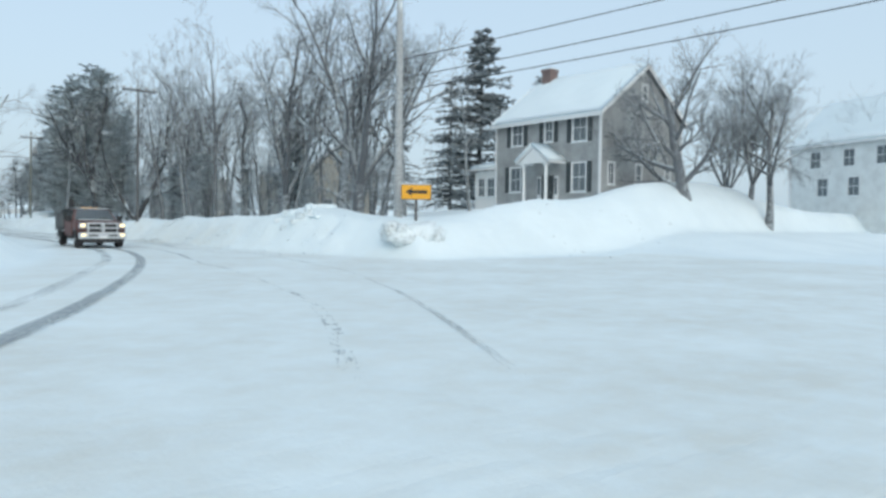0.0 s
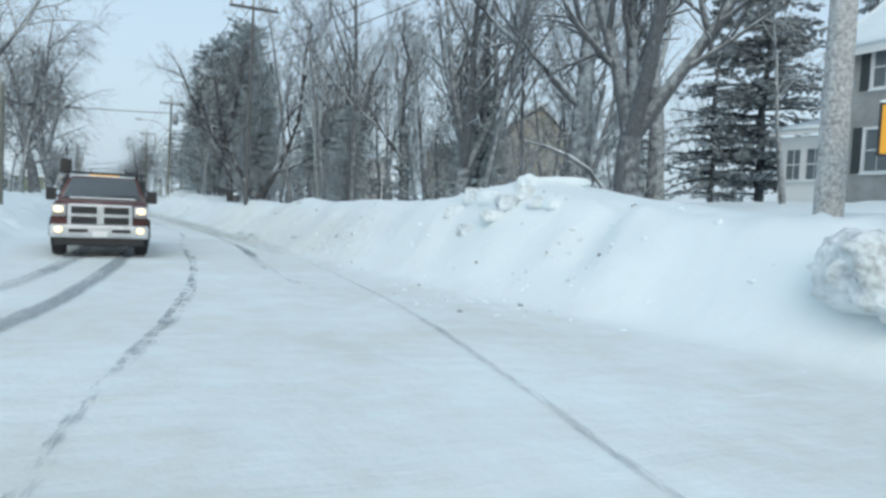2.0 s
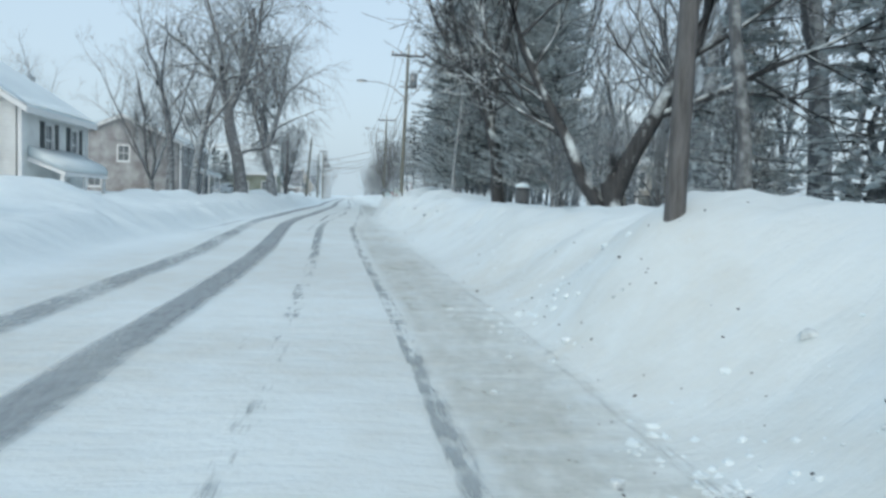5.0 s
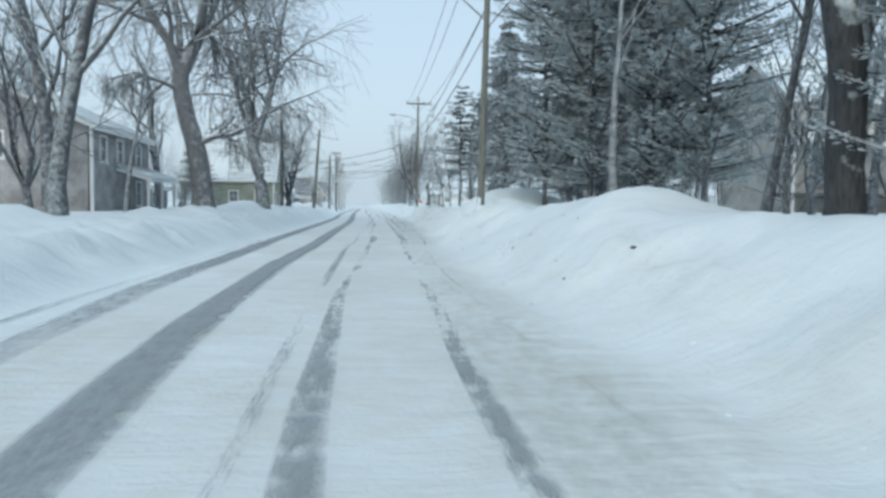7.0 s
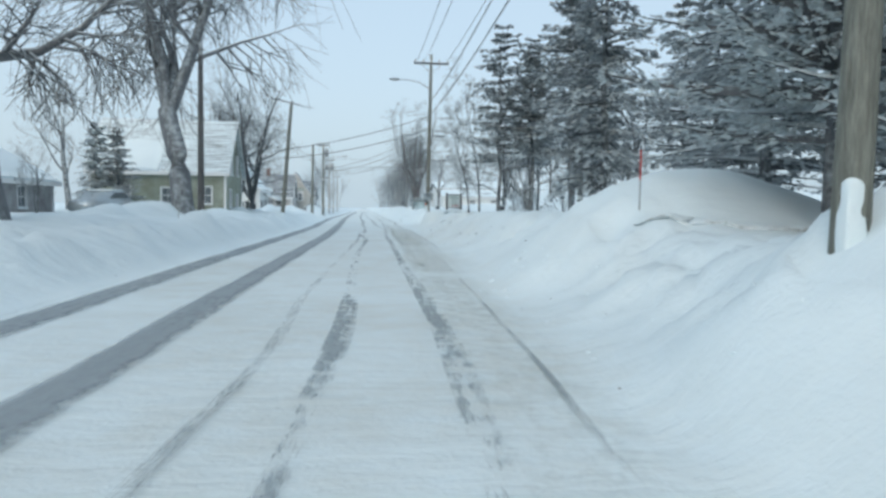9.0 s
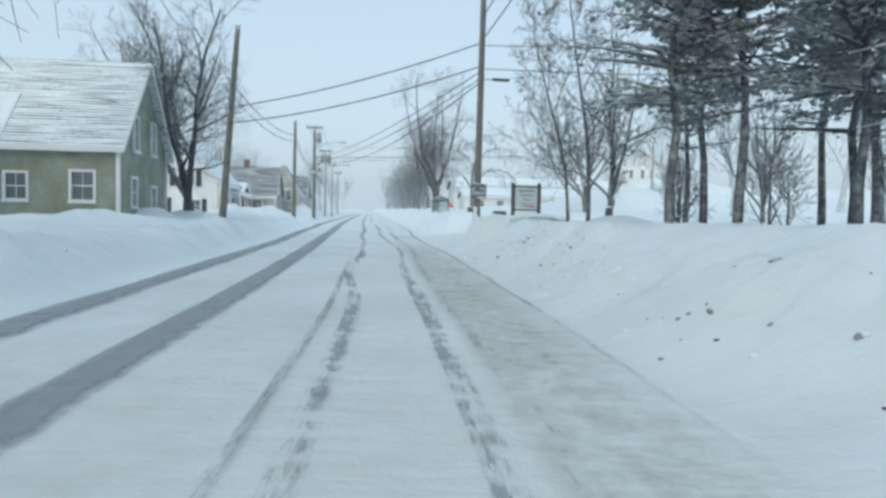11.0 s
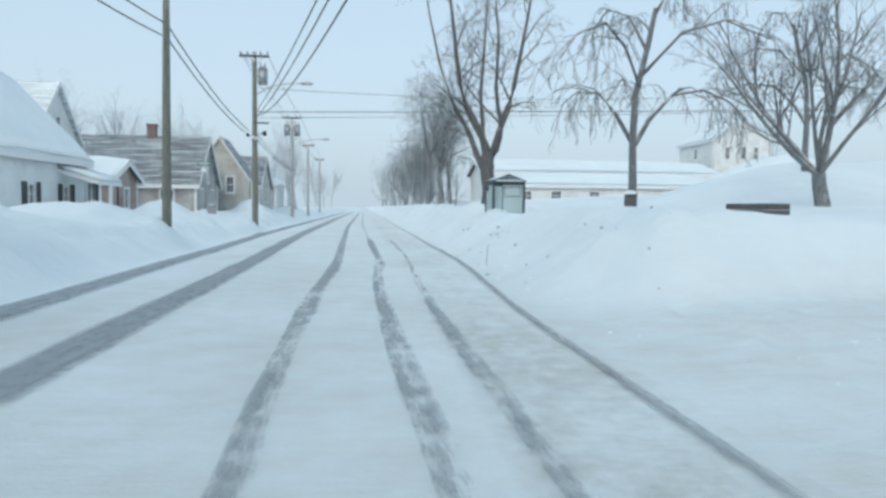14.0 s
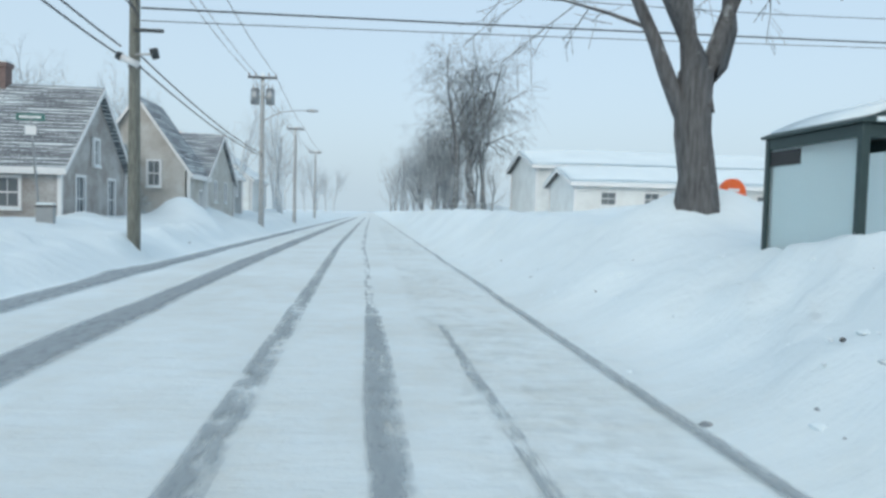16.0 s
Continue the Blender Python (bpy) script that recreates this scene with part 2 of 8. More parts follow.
M = {
    "snow": snow_material("snow", 0.0),
    "road_snow": snow_material("ploughed_snow", 0.6),
    "track": track_material("slush_track", (0.25, 0.28, 0.305), 0.82, 0.4),
    "patch": track_material("broken_slush_track", (0.25, 0.28, 0.3), 0.74, 0.5, 0.12, 1.0, 2.6),
    "line": track_material("narrow_slush_track", (0.22, 0.245, 0.26), 0.72, 0.3, 0.0, 0.8, 0.8),
    "sand": track_material("sandy_slush_track", (0.47, 0.44, 0.36), 0.4, 0.6, 0.0, 0.9),
    # snow on the limbs, cover and tone raised to put some haze into the colour
    "bark": frosted("bark_with_snow_and_haze", (0.125, 0.132, 0.14), 0.52, 5.0, 0.6, most=0.82, furrow=18.0),
    "bark_pale": frosted("grey_bark_with_snow_and_haze", (0.18, 0.19, 0.2), 0.36, 5.0, 0.6, most=0.7, furrow=18.0),
    # paler bark for farther trees: haze painted into the colour
    "bark_far": frosted("bark_far_haze", (0.33, 0.36, 0.39), 0.70, 4.0, 0.7),
    "bark_mid": frosted("bark_mid_haze", (0.19, 0.205, 0.22), 0.55, 4.0, 0.6, furrow=18.0),
    # snow on needles, their base greyed far beyond foliage to paint in haze
    "needle": frosted("needles_with_snow_and_haze", (0.33, 0.355, 0.365), 0.68, 0.9, 0.9, upper=0.2, most=0.78, thin=0.45),
    "needle_haze": frosted("dark_needles_with_haze", (0.42, 0.455, 0.46), 0.78, 3.5, 0.5, upper=0.08, most=0.75, thin=0.5),
    "wood": frosted("weathered_pole_wood", (0.2, 0.205, 0.18), 0.2, 3.0, 0.3, furrow=26.0),
    "wood_grey": frosted("grey_pole_wood", (0.40, 0.41, 0.41), 0.34, 3.0, 0.3),
    "timber": plain("dark_timber", (0.095, 0.095, 0.095), 0.8),
    "metal": plain("galvanised_steel", (0.36, 0.38, 0.39), 0.45, 0.8, 0.1),
    "dark_metal": plain("dark_painted_metal", (0.035, 0.045, 0.05), 0.5, 0.2),
    "cable": plain("cable_rubber", (0.04, 0.042, 0.045), 0.7),
    "ceramic": plain("insulator_ceramic", (0.25, 0.22, 0.2), 0.3),
    "yellow": plain("sign_yellow", (0.80, 0.38, 0.02), 0.45, 0, 0.06),
    "black": plain("black_paint", (0.02, 0.02, 0.022), 0.5),
    "white": plain("white_paint", (0.80, 0.81, 0.80), 0.6, 0, 0.05),
    "trim": plain("white_trim", (0.76, 0.77, 0.77), 0.55, 0, 0.05),
    "shutter": plain("dark_shutter_paint", (0.05, 0.062, 0.066), 0.6),
    "brick": plain("red_brick", (0.21, 0.15, 0.138), 0.85, 0, 0.3, 9),
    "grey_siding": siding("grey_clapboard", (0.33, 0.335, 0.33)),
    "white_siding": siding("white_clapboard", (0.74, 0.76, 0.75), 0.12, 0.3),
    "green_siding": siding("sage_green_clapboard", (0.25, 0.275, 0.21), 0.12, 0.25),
    # tan, brown and cream walls: extra snow puts haze into their colour
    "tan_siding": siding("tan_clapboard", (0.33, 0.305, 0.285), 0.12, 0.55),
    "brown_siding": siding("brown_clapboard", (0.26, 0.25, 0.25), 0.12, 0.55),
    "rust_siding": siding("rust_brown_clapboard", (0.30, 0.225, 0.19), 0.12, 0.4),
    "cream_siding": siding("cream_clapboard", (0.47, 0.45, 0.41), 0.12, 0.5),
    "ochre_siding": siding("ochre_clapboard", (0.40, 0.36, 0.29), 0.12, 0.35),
    "shingle": streaked("snow_streaked_shingles", (0.16, 0.165, 0.17), 0.16, 0.76),
    # windswept roofs down the street, snow cover raised to carry painted haze
    "shingle_dark": streaked("windswept_shingles_with_haze", (0.14, 0.15, 0.165), 0.2, 0.56),
    "bark_swept": frosted("windswept_bark", (0.13, 0.13, 0.132), 0.24, 4.0, 0.5, most=0.7, furrow=16.0),
    "bark_caked": frosted("bark_caked_with_blown_snow", (0.07, 0.072, 0.075), 0.42, 1.1, 0.12, upper=0.15, furrow=14.0),
    "glass": glass_material("window_glass", (0.35, 0.4, 0.43), 0.05, 0.55),
    "shelter_glass": glass_material("frosted_shelter_glass", (0.86, 0.96, 0.97), 0.35, 0.75),
    "dark_green": plain("dark_green_paint", (0.03, 0.055, 0.055), 0.5),
    "sign_face": plain("sign_board_face", (0.62, 0.70, 0.70), 0.5, 0, 0.05),
    "sign_text": plain("sign_lettering_green", (0.08, 0.22, 0.2), 0.6),
    "red": plain("red_paint", (0.50, 0.05, 0.04), 0.5),
    "orange": plain("orange_plastic", (0.80, 0.14, 0.03), 0.5),
    "grey_plate": plain("grey_sign_plate", (0.13, 0.16, 0.185), 0.55, 0, 0.25),
    "red_car": frosted("salt_grimed_red_paint", (0.13, 0.065, 0.06), 0.4, 1.6, 0.6, rough=0.5, upper=0.1, most=0.55),
    "grimed": frosted("salt_grimed_grey_panel", (0.16, 0.17, 0.175), 0.42, 2.2, 0.6, rough=0.6, upper=0.1, most=0.6),
    "silver_car": plain("silver_car_paint", (0.42, 0.47, 0.5), 0.3, 0.5, 0.08),
    "chrome": plain("salted_chrome", (0.52, 0.55, 0.57), 0.45, 0.5, 0.2),
    "tyre": plain("tyre_rubber", (0.03, 0.03, 0.032), 0.85),
    "car_glass": glass_material("car_glass", (0.12, 0.14, 0.15), 0.05, 0.25),
    "headlight": glow("lit_headlight", (1.0, 0.78, 0.4), 1.6),
    "amber": glow("amber_beacon", (1.0, 0.5, 0.05), 0.5),
    "bin": plain("dark_grey_plastic", (0.10, 0.105, 0.11), 0.7),
}

# ---- mesh helpers ----


def thing(name, label, category, at=(0, 0, 0), rz=0.0, group="", kind=""):
    ob = new(name)
    ob.empty_display_size = 0.2
    ob.matrix_basis = pose(*at, 0, 0, rz)
    return tagged(ob, label, category, group, kind)


def mesh_of(name, bm, mats, smooth=False):
    me = bpy.data.meshes.new(name)
    bm.to_mesh(me)
    bm.free()
    for m in mats if isinstance(mats, (list, tuple)) else [mats]:
        me.materials.append(m)
    if smooth:
        me.polygons.foreach_set("use_smooth", [True] * len(me.polygons))
    return me


def part(name, bm, mat, parent, label="", smooth=False, m=None):
    ob = new(name, mesh_of(name, bm, mat, smooth))
    ob.parent = parent
    if m is not None:
        ob.matrix_basis = m
    return tagged(ob, label)


def arrays(name, verts, faces, mats, smooth=True, mat_index=None):
    me = bpy.data.meshes.new(name)
    me.from_pydata(verts, [], faces)
    for m in mats if isinstance(mats, (list, tuple)) else [mats]:
        me.materials.append(m)
    if mat_index is not None:
        me.polygons.foreach_set("material_index", mat_index)
    if smooth:
        me.polygons.foreach_set("use_smooth", [True] * len(me.polygons))
    me.update()
    return me


def box(bm, lo, hi, bevel=0.0, m=None):
    c = [(a + b) / 2 for a, b in zip(lo, hi)]
    s = [abs(b - a) for a, b in zip(lo, hi)]
    t = Matrix.Translation(c) @ Matrix.Diagonal((*s, 1))
    if m is not None:
        t = m @ t
    vs = bmesh.ops.create_cube(bm, size=1.0, matrix=t)["verts"]
    if bevel:
        es = list({e for v in vs for e in v.link_edges})
        bmesh.ops.bevel(bm, geom=es, offset=bevel, segments=2, affect="EDGES", profile=0.6)
    return bm


def boxed(lo, hi, bevel=0.0):
    return box(bmesh.new(), lo, hi, bevel)


def rod(bm, a, b, r0, r1=None, sides=10, cap=True):
    a, b = Vector(a), Vector(b)
    d = b - a
    t = Matrix.Translation((a + b) / 2) @ d.to_track_quat("Z", "Y").to_matrix().to_4x4()
    bmesh.ops.create_cone(bm, cap_ends=cap, segments=sides, radius1=r0, radius2=r0 if r1 is None else r1, depth=d.length, matrix=t)
    return bm


def prism(bm, outline, y0, y1, axis="y"):
    """An outline of (a, b) pairs drawn out from y0 to y1 along an axis."""
    put = {"y": lambda a, b, c: (a, c, b), "x": lambda a, b, c: (c, a, b), "z": lambda a, b, c: (a, b, c)}[axis]
    lo = [bm.verts.new(put(a, b, y0)) for a, b in outline]
    hi = [bm.verts.new(put(a, b, y1)) for a, b in outline]
    n = len(outline)
    bm.faces.new(lo)
    bm.faces.new(hi[::-1])
    for i in range(n):
        bm.faces.new((lo[i], hi[i], hi[(i + 1) % n], lo[(i + 1) % n]))
    bmesh.ops.recalc_face_normals(bm, faces=bm.faces)
    return bm


def tube(verts, faces, pts, radii, sides):
    """Appends a tapering tube along points."""
    base = len(verts)
    n = len(pts)
    for i, p in enumerate(pts):
        d = (pts[min(i + 1, n - 1)] - pts[max(i - 1, 0)]).normalized()
        u = d.orthogonal().normalized() if abs(d.z) < 0.95 else Vector((1, 0, 0)).cross(d).normalized()
        w = d.cross(u)
        for k in range(sides):
            a = 2 * math.pi * k / sides
            verts.append(p + (u * math.cos(a) + w * math.sin(a)) * radii[i])
    for i in range(n - 1):
        for k in range(sides):
            a, b = base + i * sides + k, base + i * sides + (k + 1) % sides
            faces.append((a, b, b + sides, a + sides))


# ---- ground ----
RIGHT = [(-60, 30), (21.0, 14.0), (22.3, 3.0), (25, 2.2), (28, 1.7), (33, 1.3), (40, 1.0), (50, 1.2), (60, 1.3), (80, 1.0), (95, 1.3), (112, 2.2), (140, 2.5), (400, 2.5)]
LEFT = [(-60, -40), (0, -24), (10, -17), (20, -11.5), (30, -8), (40, -6.2), (50, -5.4), (80, -5.5), (105, -5.35), (140, -4.95), (165, -5.05), (180, -5.1), (200, -5.4), (400, -5.5)]
TOP_R = [(22, 1.15), (27, 1.35), (32, 1.7), (36, 1.4), (42, 1.36), (50, 1.08), (60, 1.05), (75, 1.15), (85, 1.2), (92, 1.05), (98, 0.95), (101, 1.05), (104, 1.2), (110, 1.25), (120, 1.2), (128, 1.1), (135, 1.0), (150, 1.2), (158, 1.3), (165, 1.05), (171, 1.0), (180, 1.3), (200, 1.5), (400, 1.6)]
TOP_L = [(0, 0.6), (60, 0.7), (80, 0.85), (110, 0.95), (140, 0.9), (400, 0.95)]


def curve_at(rows, v):
    return np.interp(v, [a for a, _ in rows], [b for _, b in rows])


def smooth(v):
    v = np.clip(v, 0, 1)
    return v * v * (3 - 2 * v)


def value_noise(x, y, seed):
    """Smooth noise on a unit lattice, 0 to 1."""
    xi, yi = np.floor(x).astype(np.int64), np.floor(y).astype(np.int64)
    fx, fy = smooth(x - xi), smooth(y - yi)

    def h(a, b):
        n = (a * 374761393 + b * 668265263 + seed * 982451653) & 0x7FFFFFFF
        n = ((n ^ (n >> 13)) * 1274126177) & 0x7FFFFFFF
        return ((n ^ (n >> 16)) & 0xFFFF) / 65535.0

    a, b, c, d = h(xi, yi), h(xi + 1, yi), h(xi, yi + 1), h(xi + 1, yi + 1)
    return (a * (1 - fx) + b * fx) * (1 - fy) + (c * (1 - fx) + d * fx) * fy


def heap(x, y, cx, cy, rx, ry, h):
    d = ((x - cx) / rx) ** 2 + ((y - cy) / ry) ** 2
    return h * np.exp(-d * 1.6)


def ground_height(x, y):
    """The snow's height over the road: ploughed banks either side, entrances, heaps, and the yards behind."""
    x, y = np.asarray(x, float), np.asarray(y, float)
    wob = (value_noise(x * 0.9, y * 0.9, 3) - 0.5) * 0.55 + (value_noise(x * 0.35, y * 0.35, 5) - 0.5) * 1.0
    dr = x - curve_at(RIGHT, y)
    north = y - (22.3 + 0.03 * (x - 3))
    dr = np.where(y < 34, np.minimum(np.maximum(dr, -2), north), dr) + wob * 0.55
    dl = curve_at(LEFT, y) - x + wob * 0.6
    # right bank: a steep face, a crest, then the yard
    tr = curve_at(TOP_R, y)
    width = np.interp(y, [40, 60, 80, 90, 98, 108, 130], [1.8, 1.9, 2.5, 2.5, 2.6, 2.6, 2.2])
    rise = 0.6 * smooth(dr / width) + 0.4 * np.clip(dr / width, 0, 1)
    crest = np.exp(-((dr - 3.0) / 1.5) ** 2) * 0.22
    zr = rise * tr + crest * np.where(y < 60, 1.0, 0.55)
    # entrances
    for y0, y1, low in ((90.5, 98.0, 0.1), (135.8, 152.5, 0.84)):
        gap = smooth((y - y0) / 2.0) * smooth((y1 - y) / 2.0) * smooth((14 - dr) / 5.0)
        zr = zr * (1 - gap * low)
    zr = zr + smooth((x - 12) / 10.0) * smooth((60 - y) / 18.0) * smooth((y - 15) / 8.0) * 1.0
    zr = zr + smooth((dr - 6) / 10.0) * smooth((y - 150) / 30.0) * 0.9 + smooth((dr - 14) / 25.0) * smooth((y - 140) / 30.0) * 0.5
    zr = zr + smooth((x - 0.6 * (y - 162) - 3.5) / 10.0) * smooth((y - 168) / 12.0) * 1.8
    zl = (0.72 * smooth(dl / 1.7) + 0.28 * smooth(dl / 5.0)) * curve_at(TOP_L, y)
    # old ploughed ridge at the back of the left verge, lumpy
    ridge = np.exp(-((dl - 4.2) / 1.3) ** 2) * (y > 20)
    zl = zl + ridge * (0.06 + 0.32 * smooth((value_noise(x * 0.5, y * 0.33, 41) - 0.45) / 0.3) * (0.5 + value_noise(x * 1.3, y * 1.1, 43)))
    z = np.where(dr > dl, zr, zl)
    heaps = heap(x, y, 4.6, 32.0, 2.4, 2.2, 0.22) + heap(x, y, 12.5, 25.9, 5.5, 1.7, 0.75) + heap(x, y, 22, 26, 9, 2.0, 0.6)
    heaps += heap(x, y, 3.6, 25.3, 1.6, 1.0, 0.2) + heap(x, y, 5.9, 103.2, 3.3, 2.3, 1.05) + heap(x, y, 6.0, 88.4, 2.8, 2.4, 0.55) + heap(x, y, 4.1, 83.2, 1.7, 1.6, 0.45)
    heaps += heap(x, y, 3.7, 23.9, 1.4, 0.8, 0.1)
    heaps += heap(x, y, -9.9, 166.0, 2.4, 1.8, 0.5) + heap(x, y, -9.3, 160.5, 1.8, 2.4, 0.3) + heap(x, y, -9.5, 177.5, 1.5, 1.3, 0.45)
    heaps += heap(x, y, -7.9, 194.2, 1.4, 1.7, 0.9) + heap(x, y, -8.6, 174.5, 1.4, 1.4, 0.35) + heap(x, y, -9.4, 137.2, 2.4, 1.8, 0.15)
    heaps += heap(x, y, -8.2, 200.0, 1.5, 2.0, 0.5) + heap(x, y, -9.8, 69.0, 2.2, 2.5, 0.7) + heap(x, y, -10.5, 122.0, 2.5, 1.8, 0.3)
    heaps += heap(x, y, 9.5, 225.0, 3.5, 4.0, 0.9) + heap(x, y, 41.0, 211.0, 13.0, 6.0, 2.6) + heap(x, y, 6.0, 173.9, 2.0, 1.4, 0.78) + heap(x, y, 4.5, 168.0, 1.0, 0.6, 0.22) + heap(x, y, 8.5, 178.5, 3.0, 2.0, 0.4)
    heaps += heap(x, y, 3.6, 94.2, 2.4, 3.0, 0.42) + heap(x, y, 8.7, 136.3, 1.6, 1.2, 0.5) + heap(x, y, 3.7, 46.9, 1.1, 1.6, 0.2) + heap(x, y, 12.5, 25.0, 3.4, 1.5, 0.25) + heap(x, y, 21.0, 26.2, 6.0, 2.0, 0.3) + heap(x, y, 30.0, 27.0, 9.0, 2.6, 1.5)
    for px, py in ((-5.75, 180.5), (-5.95, 164.3), (-6.25, 140.2), (-6.6, 117.0)):
        heaps += heap(x, y, px, py, 1.0, 1.8, 0.5)
    for px, py in ((2.35, 53.5), (2.74, 94.65)):
        heaps += heap(x, y, px, py, 1.7, 1.7, 0.36)
    heaps += heap(x, y, 3.48, 135.6, 0.85, 0.95, 0.82) + heap(x, y, 4.9, 134.8, 2.0, 1.1, 0.32)
    off = np.maximum(dr, dl)
    on = smooth(off / 1.5)
    z = z + heaps * smooth(off / 0.8)
    lumps = (value_noise(x * 1.7, y * 1.7, 7) - 0.45) * 0.14 + (value_noise(x * 3.6, y * 3.6, 9) - 0.5) * 0.15 + (value_noise(x * 9.0, y * 9.0, 13) - 0.5) * 0.045
    face = np.exp(-((off - 1.4) / 1.3) ** 2)
    rough = smooth((value_noise(x * 0.28, y * 0.28, 17) - 0.42) / 0.25)
    z = z + lumps * (0.35 + (0.45 + 1.3 * rough) * face) * on
    # hollows where chunks have broken out of the ploughed face
    broken = smooth((value_noise(x * 2.6 + y * 0.4, y * 1.9, 31) - 0.66) / 0.14) * (0.35 + 0.65 * rough)
    z = z - broken * 0.08 * np.exp(-((off - 1.3) / 0.9) ** 2) * on
    z = z + (value_noise(x * 2.2, y * 0.6, 21) - 0.5) * 0.03 * (1 - on)
    drift = smooth((np.abs(x) - 60) / 120)
    return np.where(off > 0, np.maximum(z, 0), z) + drift * 0.8


def steps_out(edge, far, first, growth):
    out, s, v = [], first, edge
    while v < far:
        v += s
        s *= growth
        out.append(v)
    return out


def make_ground():
    xs = list(np.arange(-11, 0.3, 0.25)) + list(np.arange(0.38, 5.2, 0.14)) + list(np.arange(5.25, 11.01, 0.25))
    xs = [-v for v in steps_out(11, 1500, 0.3, 1.13)][::-1] + xs + steps_out(11, 1500, 0.3, 1.13)
    ys = list(np.arange(2, 20, 0.3)) + list(np.arange(20, 175, 0.25)) + list(np.arange(175, 196, 0.3))
    ys = [2 - v for v in steps_out(0, 1200, 0.4, 1.15)][::-1] + ys + [196 + v for v in steps_out(0, 1500, 0.35, 1.12)]
    X, Y = np.meshgrid(np.array(xs), np.array(ys))
    Z = ground_height(X, Y)
    nx, ny = len(xs), len(ys)
    verts = np.stack([X, Y, Z], -1).reshape(-1, 3)
    i = np.arange(nx - 1)[None, :] + nx * np.arange(ny - 1)[:, None]
    faces = np.stack([i, i + 1, i + nx + 1, i + nx], -1).reshape(-1, 4)
    me = arrays("ground", verts.tolist(), faces.tolist(), M["road_snow"])
    lane = smooth((curve_at(RIGHT, Y) + 1.0 - X) / 1.6) * smooth((X - curve_at(LEFT, Y)) / 1.5) * (Y > -60)
    yard = smooth((Y - 137) / 2) * smooth((152 - Y) / 2) * smooth((13 - X) / 4) * (X > 0)
    lane = np.maximum(lane, yard)
    # grit thrown up the foot of the right bank
    foot = smooth((X - curve_at(RIGHT, Y) + 1.2) / 0.8) * smooth((curve_at(RIGHT, Y) + 2.4 - X) / 1.6) * (Y > 24)
    where = np.interp(Y, [30, 42, 58, 64, 72, 80, 88, 112, 120, 134, 138], [0.2, 1, 1, 0.3, 0.9, 0.6, 0.2, 0.2, 0.8, 0.7, 0.1])
    lane = np.maximum(lane, foot * where)
    me.attributes.new("sanded", "FLOAT", "POINT").data.foreach_set("value", lane.ravel().tolist())
    return tagged(new("ground", me), "snow-covered road and yards with ploughed snow banks", "ground", kind="structure")


def gz(x, y):
    return float(ground_height(np.array([x]), np.array([y]))[0])


def ribbon(name, rows, mat, label, step=0.3, lift=0.02, wide=0.64, shift=0.03):
    """A wheel rut laid on the road along rows of x, y, width and how far it is worn through."""
    pts = np.array(rows, float)
    seg = np.r_[0, np.cumsum(np.hypot(*np.diff(pts[:, :2], axis=0).T))]
    s = np.arange(0, seg[-1], step)
    cx, cy, wv, wet = (np.interp(s, seg, pts[:, k]) for k in range(4))
    k = np.hanning(29)[1:-1] / np.hanning(29).sum()
    if len(s) > 40:
        cx, cy = (np.convolve(np.r_[np.full(13, 2 * c[0]) - c[13:0:-1], c, np.full(13, 2 * c[-1]) - c[-2:-15:-1]], k, "valid") for c in (cx, cy))
    cx, wv = cx + shift, wv * wide
    tx, ty = np.gradient(cx), np.gradient(cy)
    n = np.hypot(tx, ty)
    nx, ny = ty / n, -tx / n
    cross = 9
    verts, uvs = [], []
    for a in np.linspace(-0.5, 0.5, cross):
        x, y = cx + nx * wv * a, cy + ny * wv * a
        verts.append(np.stack([x, y, ground_height(x, y) + lift], -1))
        uvs.append(np.stack([np.full(len(s), a + 0.5), s], -1))
    V, U = np.stack(verts, 1).reshape(-1, 3), np.stack(uvs, 1).reshape(-1, 2)
    faces = [(i * cross + j, i * cross + j + 1, (i + 1) * cross + j + 1, (i + 1) * cross + j) for i in range(len(s) - 1) for j in range(cross - 1)]
    me = arrays(name, V.tolist(), faces, mat)
    uv = me.uv_layers.new(name="UVMap")
    idx = np.empty(len(me.loops), int)
    me.loops.foreach_get("vertex_index", idx)
    uv.data.foreach_set("uv", U[idx].ravel().tolist())
    me.attributes.new("wet", "FLOAT", "POINT").data.foreach_set("value", np.repeat(wet, cross).tolist())
    return tagged(new(name, me), label, "tyre track", "tyre tracks", "structure")


make_ground()
# wheel ruts: x, y, width, wear
INNER = [(-22, -10, 0.6, 0.5), (-16.5, 1.5, 0.6, 0.7), (-10.7, 12.8, 0.55, 0.8), (-8.7, 17.4, 0.5, 0.7), (-6.8, 22.4, 0.5, 0.7), (-5.1, 28, 0.5, 0.75), (-4.25, 32, 0.5, 0.75), (-3.1, 40.8, 0.6, 0.75),
         (-2.7, 46, 0.7, 0.8), (-2.4, 50, 0.7, 0.85), (-2.35, 55, 0.7, 0.85), (-2.42, 63, 0.75, 0.9), (-2.8, 70, 0.8, 0.95), (-3.25, 78, 0.85, 1), (-3.3, 86, 0.85, 1), (-3.0, 95, 0.85, 1), (-2.93, 104, 0.85, 1), (-2.62, 124, 0.9, 1),
         (-2.63, 138, 0.9, 0.95), (-2.8, 150, 0.9, 0.95), (-2.87, 160, 0.9, 0.95), (-3.08, 170, 0.9, 0.95), (-3.2, 180, 0.9, 0.95), (-3.3, 230, 0.9, 0.9), (-3.3, 330, 0.9, 0.9)]
